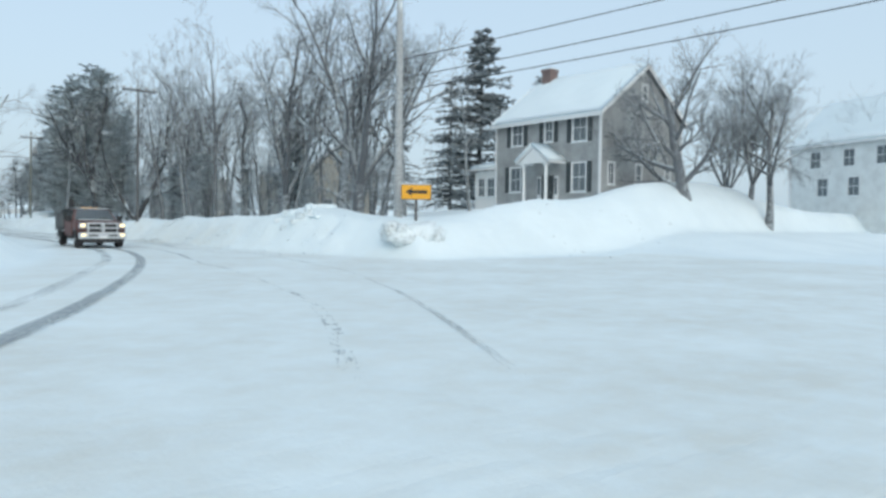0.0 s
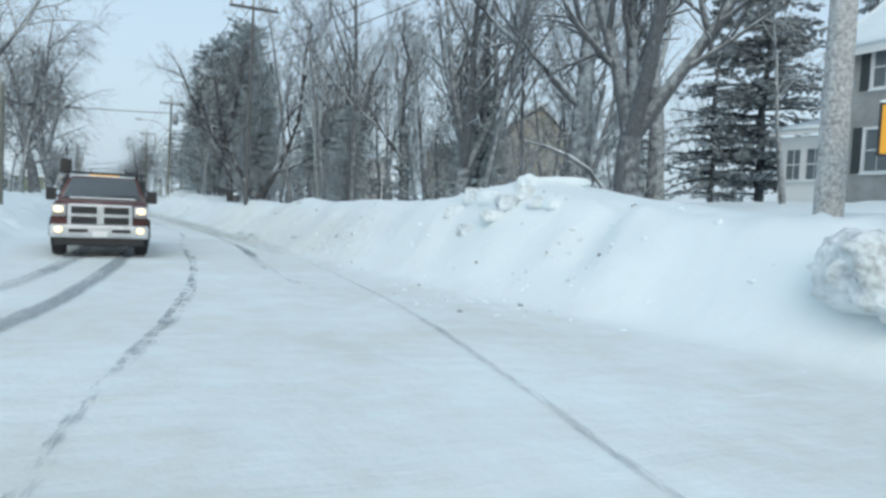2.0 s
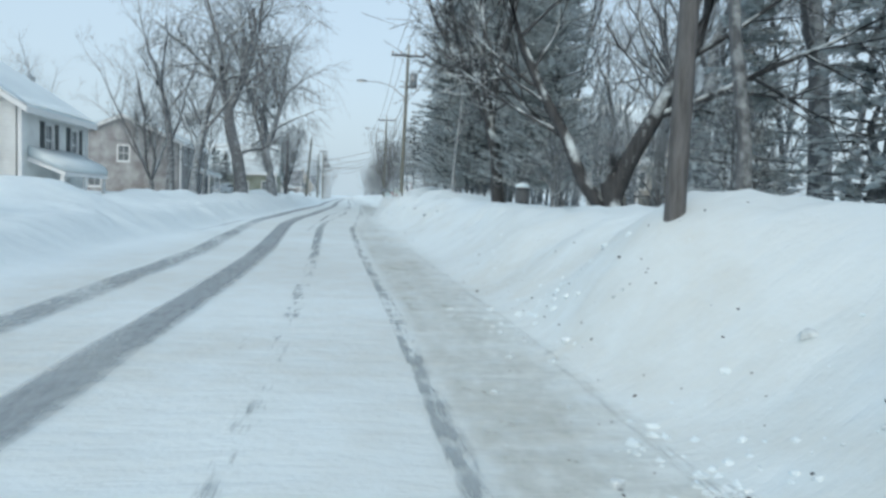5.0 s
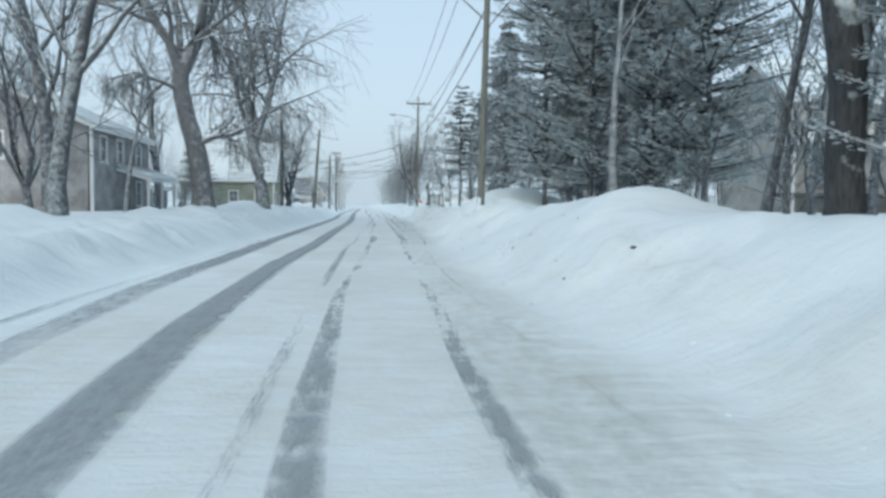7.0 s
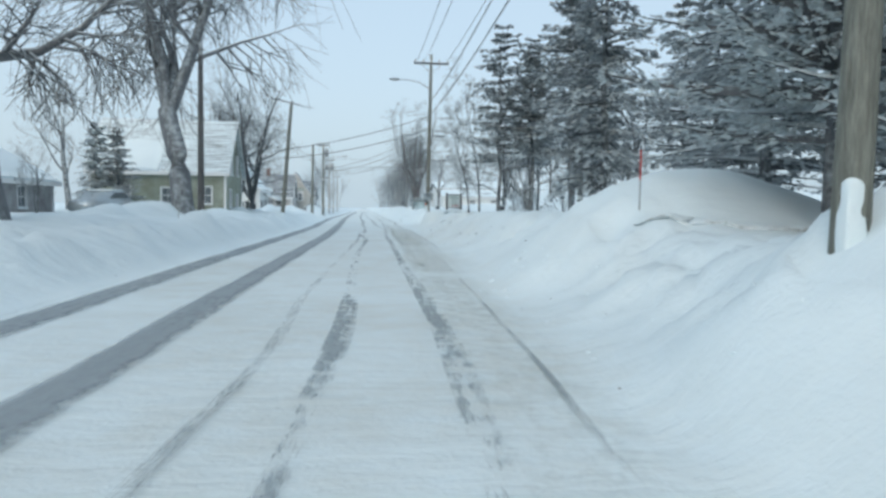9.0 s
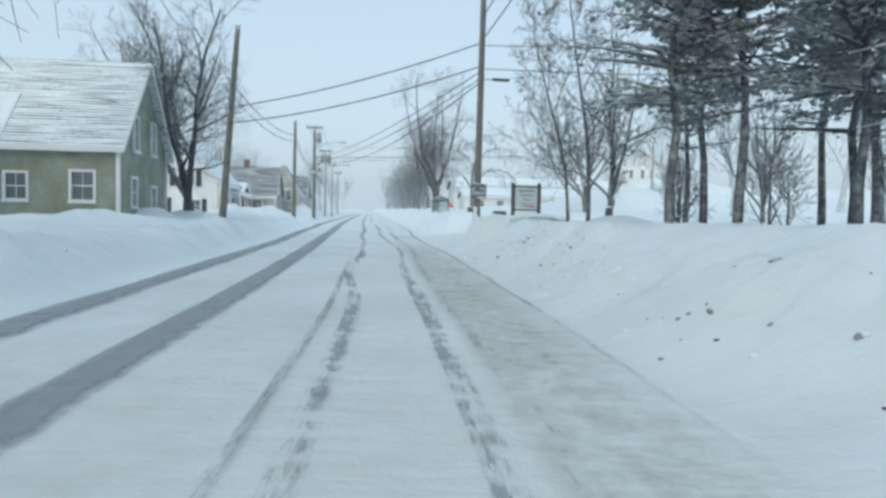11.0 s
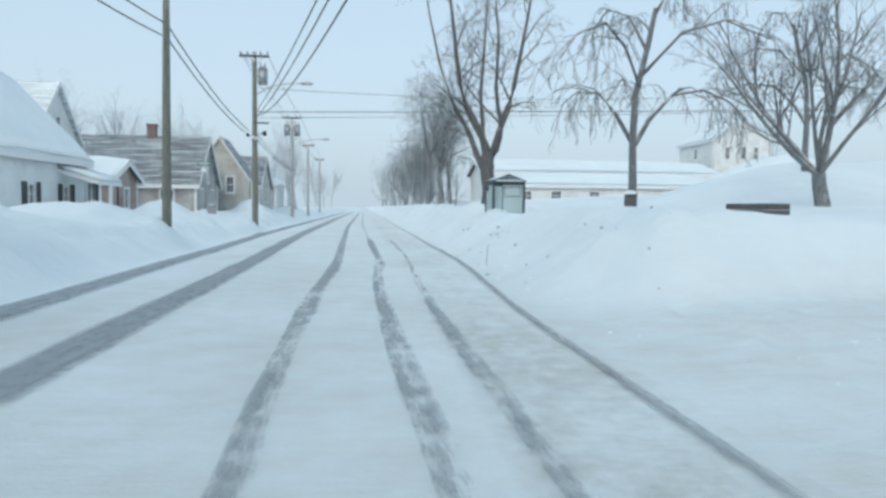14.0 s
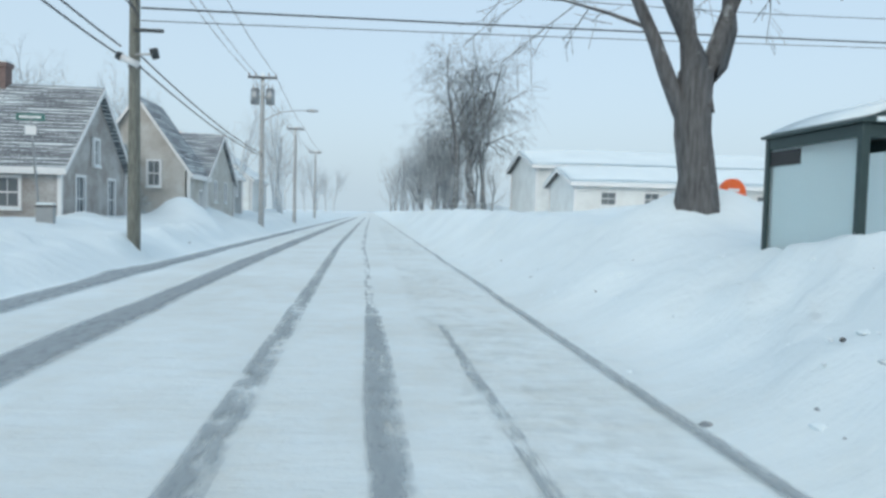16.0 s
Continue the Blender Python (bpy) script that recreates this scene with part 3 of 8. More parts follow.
OUTER = [(-23, -6, 0.5, 0.4), (-15.5, 6, 0.5, 0.5), (-11.1, 14.3, 0.5, 0.5), (-9.6, 18, 0.5, 0.5), (-6.4, 27, 0.5, 0.5), (-4.7, 35, 0.55, 0.6), (-4.1, 44, 0.6, 0.65), (-3.8, 49, 0.65, 0.7), (-3.62, 55, 0.65, 0.7),
         (-3.68, 63, 0.65, 0.7), (-4.12, 70, 0.7, 0.7), (-4.62, 78, 0.7, 0.65), (-4.8, 82, 0.75, 0.75), (-4.75, 88, 0.85, 0.9), (-4.7, 100, 0.85, 0.9), (-4.4, 125, 0.85, 0.95), (-4.3, 142, 0.85, 0.95), (-4.6, 155, 0.85, 0.9), (-4.7, 165, 0.85, 0.9),
         (-4.95, 176, 0.85, 0.9), (-5.0, 230, 0.85, 0.9), (-5.0, 330, 0.85, 0.9)]
OUTER_B = [(-5.3, 68, 0.25, 0.3), (-5.25, 74, 0.3, 0.6), (-5.3, 80, 0.3, 0.6), (-5.2, 86, 0.3, 0.35), (-5.15, 96, 0.3, 0.5), (-5.1, 99, 0.3, 0.4), (-4.95, 110, 0.3, 0.2)]
OWN_L = [(-9.7, 6.8, 0.4, 0.35), (-8.5, 9, 0.4, 0.4), (-7, 12.1, 0.35, 0.35), (-5.4, 18, 0.3, 0.2), (-4.7, 22, 0.35, 0.55), (-4.5, 24, 0.3, 0.2), (-3.1, 29.4, 0.42, 0.6), (-2.7, 31.8, 0.36, 0.5), (-2.2, 35.5, 0.32, 0.35), (-2.05, 37, 0.4, 0.6), (-1.93, 39, 0.4, 0.55), (-1.88, 42, 0.32, 0.35), (-1.3, 45.6, 0.34, 0.3), (-1.08, 47, 0.34, 0.75), (-1.04, 48.4, 0.26, 0.45), (-1, 50, 0.3, 0.2), (-1.2, 62, 0.4, 0.5), (-1.64, 74.6, 0.52, 1)]
OWN_L_MID = [(-1.64, 74.6, 0.52, 1), (-1.64, 77, 0.46, 0.85), (-1.66, 82, 0.3, 0.6), (-1.45, 84.4, 0.26, 0.3), (-1.42, 85.4, 0.3, 0.75), (-1.38, 86.4, 0.26, 0.3), (-1.15, 93, 0.3, 0.6), (-1.14, 95, 0.36, 0.25), (-0.92, 97.2, 0.52, 0.85), (-0.93, 100.5, 0.5, 0.75), (-0.93, 101.5, 0.4, 0.2), (-0.9, 112, 0.4, 0.45), (-0.55, 122.4, 0.42, 0.7), (-0.7, 124, 0.4, 0.45), (-0.86, 126, 0.4, 0.7), (-0.85, 128.5, 0.35, 0.35), (-0.62, 132.6, 0.52, 0.75), (-0.56, 134.6, 0.46, 0.6), (-0.66, 136.6, 0.3, 0.6)]
OWN_L_FAR = [(-0.66, 136.6, 0.3, 0.6), (-0.65, 139, 0.3, 0.7), (-0.6, 142.8, 0.36, 0.6), (-0.8, 147.4, 0.4, 0.75), (-0.83, 149, 0.35, 0.6), (-0.8, 151.2, 0.52, 0.85), (-0.85, 153, 0.42, 0.7), (-0.7, 158.4, 0.52, 0.85), (-0.75, 161, 0.45, 0.8), (-0.85, 167, 0.5, 0.75), (-0.95, 174, 0.45, 0.85), (-1.2, 190, 0.45, 0.9), (-1.25, 230, 0.5, 0.85), (-1.25, 330, 0.5, 0.85)]
OWN_LL = [(-1.38, 46, 0.2, 0.3), (-1.33, 49, 0.16, 0.3), (-1.31, 53, 0.16, 0.25), (-1.9, 70, 0.2, 0.2), (-2.0, 76, 0.24, 0.55), (-1.95, 80, 0.22, 0.3), (-1.96, 84.6, 0.3, 0.7), (-1.92, 88, 0.28, 0.75), (-1.85, 95, 0.22, 0.6), (-1.5, 95.6, 0.25, 0.5), (-1.6, 98.6, 0.3, 0.5),
          (-1.68, 100, 0.25, 0.55), (-1.4, 108, 0.25, 0.3), (-0.92, 121.8, 0.2, 0.75), (-0.95, 125, 0.2, 0.7), (-0.92, 131, 0.2, 0.5), (-1.05, 138, 0.2, 0.3)]
OWN_M = [(-0.95, 30.8, 0.4, 0.5), (-1.05, 32.6, 0.3, 0.35), (-0.55, 38, 0.5, 0.6), (-0.25, 38.9, 0.55, 0.85), (-0.14, 41.2, 0.4, 0.75), (-0.1, 44, 0.3, 0.5), (0.14, 47.6, 0.36, 0.65), (0.12, 50, 0.32, 0.6), (0, 56, 0.3, 0.5), (-0.3, 66, 0.35, 0.6), (-0.47, 75, 0.42, 0.75), (-0.35, 78, 0.34, 0.6), (-0.2, 84, 0.3, 0.25), (-0.08, 91, 0.3, 0.55)]
OWN_M_MID = [(-0.08, 91, 0.3, 0.55), (-0.02, 94, 0.4, 0.35), (0.15, 95.6, 0.5, 0.65), (0.23, 100, 0.5, 0.7), (0.25, 106, 0.42, 0.55), (0.4, 119, 0.4, 0.55), (0.44, 122.6, 0.5, 0.7), (0.4, 127, 0.4, 0.6), (0.5, 131, 0.36, 0.5), (0.68, 133.6, 0.38, 0.65), (0.66, 136.4, 0.34, 0.6), (0.62, 140, 0.34, 0.5), (0.44, 143.5, 0.36, 0.65)]
OWN_M_FAR = [(0.44, 143.5, 0.36, 0.65), (0.25, 148, 0.46, 0.75), (0.2, 151, 0.44, 0.75), (0.15, 157, 0.36, 0.6), (0.36, 158.4, 0.5, 0.6), (0.3, 161, 0.36, 0.65), (0.17, 167.6, 0.52, 0.95), (0.15, 171.3, 0.44, 0.85), (0.1, 172.2, 0.3, 0.45), (0, 181, 0.32, 0.5), (-0.2, 190, 0.35, 0.5), (-0.3, 230, 0.4, 0.6), (-0.3, 330, 0.4, 0.6)]
OWN_R = [(-8.35, 6.1, 0.26, 0.4), (-6.66, 9.1, 0.2, 0.7), (-4.97, 12.4, 0.22, 0.55), (-3.06, 16.8, 0.22, 0.4), (-2.03, 19.9, 0.16, 0.5), (-1.6, 21.6, 0.16, 0.5), (-0.93, 24.8, 0.18, 0.5), (-0.12, 29.1, 0.16, 0.55), (0.02, 30.7, 0.16, 0.5), (0.3, 33.5, 0.18, 0.4), (0.58, 38, 0.2, 0.4)]
THIRD = [(0.7, 100, 0.3, 0.2), (0.85, 128, 0.3, 0.3), (1.08, 133.6, 0.38, 0.55), (1.12, 137, 0.34, 0.5), (1.12, 141.6, 0.3, 0.45), (0.95, 144, 0.3, 0.5), (0.86, 149, 0.36, 0.8), (0.86, 151.6, 0.3, 0.75), (0.87, 155, 0.24, 0.5), (1.08, 160.6, 0.2, 0.45), (1.02, 164.6, 0.2, 0.55), (1.0, 168.2, 0.24, 0.85), (1.0, 169.4, 0.2, 0.7), (0.98, 171, 0.2, 0.3)]
SCRAPE = [(0.75, 38.4, 0.16, 0.3), (0.95, 42, 0.16, 0.45), (1.12, 46, 0.18, 0.5), (1.18, 50, 0.18, 0.5), (1.18, 55, 0.16, 0.4), (1.07, 60, 0.16, 0.3), (0.87, 67.5, 0.16, 0.3), (0.42, 75, 0.16, 0.35), (0.3, 78, 0.14, 0.3), (0.3, 85.6, 0.16, 0.5), (0.4, 88, 0.16, 0.4), (0.6, 93, 0.16, 0.3), (0.91, 95.4, 0.14, 0.8), (0.95, 97.4, 0.12, 0.6), (1.55, 112, 0.16, 0.3)]
SCRAPE_FAR = [(1.9, 114, 0.16, 0.4), (2.1, 122, 0.18, 0.6), (2.1, 128, 0.18, 0.6), (2.2, 134.5, 0.18, 0.65), (2.0, 139, 0.18, 0.55), (1.93, 147, 0.22, 0.85), (1.98, 152, 0.2, 0.85), (2.3, 158, 0.24, 0.9), (2.3, 164, 0.22, 0.85), (2.25, 168, 0.24, 0.85), (2.25, 174, 0.22, 0.75), (2.2, 190, 0.2, 0.7), (2.2, 330, 0.2, 0.7)]
SAND = [(0.5, 38, 0.8, 0.4), (0.7, 47, 1.2, 0.8), (0.6, 55, 1.2, 0.7), (0.2, 75, 1.5, 0.6), (0.3, 86, 1.0, 0.4), (0.6, 96, 1.2, 0.45), (1.25, 118, 1.5, 0.75), (1.3, 125, 1.6, 0.85), (1.45, 134, 1.7, 0.7), (1.3, 142, 1.6, 0.6), (1.4, 160, 1.6, 0.4), (1.3, 172, 1.6, 0.45), (1.3, 230, 1.6, 0.4)]
ribbon("tyre_track", INNER, M["track"], "grey slushy wheel rut in the oncoming lane", wide=0.76, shift=0.07)
ribbon("tyre_track", OUTER, M["track"], "grey slushy wheel rut in the oncoming lane", wide=0.84, shift=0.05)
ribbon("tyre_track", OUTER_B, M["line"], "faint second rut beside the oncoming lane")
ribbon("tyre_track", SAND, M["sand"], "sandy slush beside the wheel ruts", lift=0.014, wide=1.1)
ribbon("tyre_track", OWN_L, M["patch"], "broken slushy wheel rut in packed snow", lift=0.022)
ribbon("tyre_track", OWN_L_MID, M["patch"], "broken slushy wheel rut in packed snow", lift=0.024)
ribbon("tyre_track", OWN_L_FAR, M["patch"], "broken slushy wheel rut in packed snow", lift=0.026)
ribbon("tyre_track", OWN_LL, M["line"], "faint broken wheel rut in packed snow", lift=0.028)
ribbon("tyre_track", OWN_M, M["patch"], "broken slushy wheel rut in packed snow", lift=0.022)
ribbon("tyre_track", OWN_M_MID, M["patch"], "broken slushy wheel rut in packed snow", lift=0.024)
ribbon("tyre_track", OWN_M_FAR, M["patch"], "broken slushy wheel rut in packed snow", lift=0.026)
ribbon("tyre_track", OWN_R, M["line"], "narrow wheel rut curving through fresh snow")
ribbon("tyre_track", THIRD, M["patch"], "dark worn patches beside the wheel rut", lift=0.03)
ribbon("tyre_track", SCRAPE, M["line"], "narrow plough scrape along the snow bank", lift=0.03)
ribbon("tyre_track", SCRAPE_FAR, M["line"], "narrow dark plough scrape along the lane", lift=0.03)

# ---- trees ----


def grow(rng, store, at, way, length, radius, level, spec):
    """A limb and, on it, its smaller limbs. store[level] collects (points, radii)."""
    n = (7, 5, 4, 2, 1)[min(level, 4)]
    pts, radii, p, d = [at], [radius], at, way.normalized()
    if isinstance(length, list):
        # a limb with its own drawn course
        course, length = length, sum((b - a).length for a, b in zip(length, length[1:]))
        n = len(course) - 1
        pts = [q + Vector((rng.gauss(0, 0.03), rng.gauss(0, 0.03), 0)) for q in course]
        radii = [max(radius * (1 - spec["taper"][level] * i / n), 0.006) for i in range(n + 1)]
        d = (pts[-1] - pts[-2]).normalized()
    for i in range(n if len(pts) == 1 else 0):
        bend = spec["wobble"] * (0.5 if level == 0 else 1.0)
        d = (d + Vector((rng.gauss(0, bend), rng.gauss(0, bend), rng.gauss(0, bend * 0.6) + spec["lift"][level]))).normalized()
        p = p + d * (length / n)
        f = (i + 1) / n
        pts.append(p)
        radii.append(max(radius * (1 - f * spec["taper"][level]), 0.0075))
    store.setdefault(level, []).append((pts, radii))
    if level >= spec["levels"]:
        return
    count = spec["count"][level]
    for course, thick in spec.get("limbs", ()) if level == 0 else ():
        grow(rng, store, Vector(course[0]), d, [Vector(q) for q in course], thick, 1, spec)
    if level == 0 and spec.get("fork"):
        # the trunk ends in a crotch of thick limbs
        turn0 = rng.random() * 6.28
        for k in range(spec["fork"]):
            turn = turn0 + 2 * math.pi * (k + rng.uniform(-0.2, 0.2)) / spec["fork"]
            ang = radians(rng.uniform(*spec["angle"][0]))
            side = Vector((math.cos(turn), math.sin(turn), 0))
            grow(rng, store, pts[-2].lerp(pts[-1], 0.55), d * math.cos(ang) + side * math.sin(ang), length * spec["shrink"][0] * rng.uniform(0.8, 1.15), radii[-1] * rng.uniform(*spec.get("arms", (0.62, 0.8))), 1, spec)
        count = 0
    for k in range(count):
        f = spec["from"][level] + (1 - spec["from"][level]) * (k + rng.random()) / count
        i = min(int(f * n), n - 1)
        q = pts[i].lerp(pts[i + 1], f * n - i)
        d0 = (pts[i + 1] - pts[i]).normalized()
        turn = rng.random() * 2 * math.pi + k * 2.4
        side = d0.orthogonal().normalized()
        side = side * math.cos(turn) + d0.cross(side) * math.sin(turn)
        ang = radians(rng.uniform(*spec["angle"][level]))
        r = radii[i] * rng.uniform(*spec["thin"])
        ln = length * spec["shrink"][level] * rng.uniform(0.65, 1.2) * (1.15 - 0.45 * f)
        grow(rng, store, q, d0 * math.cos(ang) + side * math.sin(ang), ln, r, level + 1, spec)


BROAD = dict(levels=4, count=[7, 6, 5, 4], angle=[(25, 55), (30, 60), (30, 65), (25, 60)], shrink=[0.62, 0.55, 0.5, 0.5], thin=(0.42, 0.62),
             taper=[0.55, 0.75, 0.8, 0.8, 0.6], lift=[0.03, 0.10, 0.06, 0.03, 0.0], wobble=0.13)
BROAD["from"] = [0.32, 0.25, 0.2, 0.2]
SLIM = dict(BROAD, count=[11, 5, 4, 3], angle=[(20, 45), (25, 50), (30, 60), (25, 60)], shrink=[0.36, 0.5, 0.5, 0.5], taper=[0.85, 0.8, 0.8, 0.8, 0.6], wobble=0.09)
WEEPING = dict(BROAD, fork=5, count=[5, 9, 8, 6], lift=[0.03, 0.10, -0.08, -0.28, -0.4], shrink=[2.6, 0.5, 0.55, 0.8], thin=(0.45, 0.68), taper=[0.2, 0.8, 0.8, 0.8, 0.6], angle=[(12, 40), (25, 55), (30, 70), (30, 70)])
WEEPING["from"] = [0.7, 0.15, 0.2, 0.2]
DROOP = dict(BROAD, count=[5, 8, 6, 3], lift=[0.03, -0.2, -0.4, -0.6, -0.6], angle=[(25, 50), (30, 60), (30, 70), (30, 70)], shrink=[0.60, 0.42, 0.5, 0.6])
DROOP["from"] = [0.42, 0.3, 0.2, 0.2]
BUSHY = dict(BROAD, count=[9, 7, 5, 3], shrink=[0.7, 0.55, 0.5, 0.5])
BUSHY["from"] = [0.08, 0.15, 0.2, 0.2]
VASE = dict(BROAD, fork=4, count=[5, 9, 7, 5], angle=[(10, 34), (22, 48), (28, 60), (25, 60)], shrink=[3.4, 0.42, 0.5, 0.55], thin=(0.48, 0.7), taper=[0.2, 0.8, 0.8, 0.8, 0.6])
VASE["from"] = [0.72, 0.18, 0.2, 0.2]


def bare_meshes(seed, height, radius, spec, mat, lean=(0, 0), trunk_part=0.7):
    rng = random.Random(seed)
    store = {}
    grow(rng, store, Vector((0, 0, -0.4)), Vector((lean[0], lean[1], 1)), [Vector(q) for q in spec["spine"]] if "spine" in spec else height * trunk_part, radius, 0, spec)
    out = []
    for pts, radii in store[0] + store.get(1, []):
        trunk = not out
        verts, faces = [], []
        r = [radii[0] * 1.35, *radii[1:]] if trunk else radii
        tube(verts, faces, pts, r, 9 if trunk else 6)
        out.append(("trunk" if trunk else "limb", arrays("limb", [tuple(v) for v in verts], faces, mat)))
    verts, faces = [], []
    for lv in (2, 3, 4):
        for pts, radii in store.get(lv, ()):
            tube(verts, faces, pts, radii, 4 if lv == 2 else 3)
    out.append(("crown", arrays("crown", [tuple(v) for v in verts], faces, mat)))
    return out


def tree_from(meshes, at, rz, scale, label, category="tree", name="bare_tree", group=""):
    root = thing(name, label, category, at, rz, group)
    root.scale = (scale, scale, scale)
    for n, me in meshes:
        ob = new(n, me)
        ob.parent = root
        if n == "crown":
            tagged(ob, kind="stuff")
    return root


def conifer_meshes(seed, height, radius, spread, mat, bark, rows=26, arms=7, sprays=15, first=0.1, droop=-0.25, shape=0.8, size=0.42):
    """A trunk and whorls of limbs that carry many flat sprays of needles."""
    rng = random.Random(seed)
    tv, tf, bv, bf, nv, nf = [], [], [], [], [], []
    top = [Vector((rng.gauss(0, 0.03) * i, rng.gauss(0, 0.03) * i, -0.4 + (height + 0.4) * i / 8)) for i in range(9)]
    tube(tv, tf, top, [radius * (1 - 0.93 * i / 8) for i in range(9)], 8)
    for r in range(rows):
        f = first + (1 - first) * r / rows
        z = f * height
        reach = spread * (1 - ((f - first) / (1 - first)) ** 1.15) ** shape + 0.15
        for a in range(arms):
            if rng.random() < 0.16:
                continue
            th = 2 * math.pi * (a + rng.random()) / arms
            ln = reach * rng.uniform(0.5, 1.2)
            d = Vector((math.cos(th), math.sin(th), rng.uniform(0.0, 0.25)))
            p = Vector((0, 0, z + rng.uniform(-0.9, 0.9) * height / rows))
            pts = [p]
            for i in range(4):
                d = (d + Vector((0, 0, droop * 0.3 + (0.10 if i == 3 else 0)))).normalized()
                p = p + d * ln / 4
                pts.append(p)
            tube(bv, bf, pts, [max(0.03 * ln * (1 - i / 4.6), 0.008) for i in range(5)], 3)
            for s in range(sprays):
                g = rng.uniform(0.15, 1.0) * 4
                i = min(int(g), 3)
                q = pts[i].lerp(pts[i + 1], g - i)
                dd = (pts[i + 1] - pts[i]).normalized()
                side = dd.cross(Vector((0, 0, 1))).normalized() * rng.choice((-1, 1))
                q = q + side * rng.uniform(0, 0.26) * ln * (1.15 - g / 4) + Vector((0, 0, rng.uniform(-0.06, 0.03) * ln))
                w = (dd * rng.uniform(0.4, 1.0) + side * rng.uniform(0.3, 1.0) + Vector((0, 0, rng.uniform(-0.5, 0.3)))).normalized()
                sz = size * rng.uniform(0.6, 1.3)
                flat = w.cross(Vector((rng.gauss(0, 0.5), rng.gauss(0, 0.5), 1))).normalized() * sz * 0.28
                tip = Vector((0, 0, -0.1 * sz))
                b = len(nv)
                nv.extend([q, q + w * sz * 0.5 + flat - tip * 0.4, q + w * sz + tip, q + w * sz * 0.55 - flat])
                nf.extend([(b, b + 1, b + 2), (b, b + 2, b + 3)])
    b = len(bv)
    crown = arrays("crown", [tuple(v) for v in bv + nv], bf + [tuple(b + i for i in f) for f in nf], [bark, mat], False, [0] * len(bf) + [1] * len(nf))
    return [("trunk", arrays("trunk", [tuple(v) for v in tv], tf, bark)), ("crown", crown)]

# ---- utility poles and wires ----


def utility_pole(x, y, top, mat="wood", r=0.145, lean=(0.0, 0.0), arm=None, lamp=None, cans=(), label="weathered wooden utility pole in a snow bank", flat_lamp=None, plates=False):
    z0 = gz(x, y)
    root = thing("utility_pole", label, "utility pole", (x, y, z0 - 0.35), 0, "utility poles")
    h = top - z0 + 0.35
    tip = Vector((lean[0] * h, lean[1] * h, h))
    bm = bmesh.new()
    verts, faces = [], []
    tube(verts, faces, [tip * (i / 6) for i in range(7)], [r * (1.08 - 0.38 * i / 6) for i in range(7)], 12)
    me = arrays("pole", [tuple(v) for v in verts], faces + [tuple(range(72, 84))], M[mat])
    ob = new("pole", me)
    ob.parent = root
    bm.free()

    def on(zz):
        return tip * ((zz - z0 + 0.35) / h)

    if arm:
        zc, half, turn = arm
        c = on(zc)
        d = Vector((math.cos(radians(turn)), math.sin(radians(turn)), 0))
        t = Matrix.Translation(c) @ pose(0, -0.16, 0, 0, 0, turn)
        bm = box(bmesh.new(), (-half, -0.05, -0.06), (half, 0.05, 0.06), 0.012, t)
        beam = part("crossarm", bm, M["timber"], root)
        for s in (-0.92, -0.45, 0.45, 0.92):
            bm = bmesh.new()
            q = c + d * (half * s)
            rod(bm, q + Vector((0, -0.16, 0.05)), q + Vector((0, -0.16, 0.13)), 0.02, 0.02, 6)
            rod(bm, q + Vector((0, -0.16, 0.12)), q + Vector((0, -0.16, 0.24)), 0.055, 0.035, 8)
            part("insulator", bm, M["ceramic"], beam)
        for s in (-0.6, 0.6):
            bm = rod(bmesh.new(), c + d * (half * s) + Vector((0, -0.2, -0.05)), on(zc - 0.65) + Vector((0, -0.13, 0)), 0.016, 0.016, 5)
            part("brace", bm, M["metal"], root)
    if lamp:
        za, dx, dy, dz = lamp
        a = on(za)
        pts = [a, a + Vector((dx * 0.35, dy * 0.35, dz * 0.75)), a + Vector((dx * 0.7, dy * 0.7, dz * 0.98)), a + Vector((dx, dy, dz))]
        v, f = [], []
        tube(v, f, pts, [0.035, 0.03, 0.028, 0.025], 7)
        o = new("lamp_arm", arrays("lamp_arm", [tuple(q) for q in v], f, M["metal"]))
        o.parent = root
        d = Vector((dx, dy, 0)).normalized()
        bm = bmesh.new()
        t = Matrix.Translation(a + Vector((dx, dy, dz)) + d * 0.28) @ pose(0, 0, 0, 0, 0, math.degrees(math.atan2(dy, dx)))
        bmesh.ops.create_uvsphere(bm, u_segments=12, v_segments=8, radius=1, matrix=t @ Matrix.Diagonal((0.36, 0.13, 0.085, 1)))
        part("lamp_head", bm, M["metal"], root, "grey cobra-head street lamp", True)
        bm = bmesh.new()
        bmesh.ops.create_uvsphere(bm, u_segments=10, v_segments=6, radius=1, matrix=t @ pose(0.05, 0, -0.06) @ Matrix.Diagonal((0.18, 0.1, 0.05, 1)))
        part("lens", bm, M["trim"], root, "", True)
    if flat_lamp:
        zz, ln = flat_lamp
        a = on(zz)
        bm = rod(bmesh.new(), a, a + Vector((0.42, 0, 0)), 0.02, 0.02, 6)
        part("lamp_arm", bm, M["metal"], root)
        bm = boxed(a + Vector((0.4, -0.1, -0.035)), a + Vector((0.4 + ln, 0.1, 0.045)), 0.02)
        part("lamp_head", bm, M["dark_metal"], root, "flat dark grey street lamp")
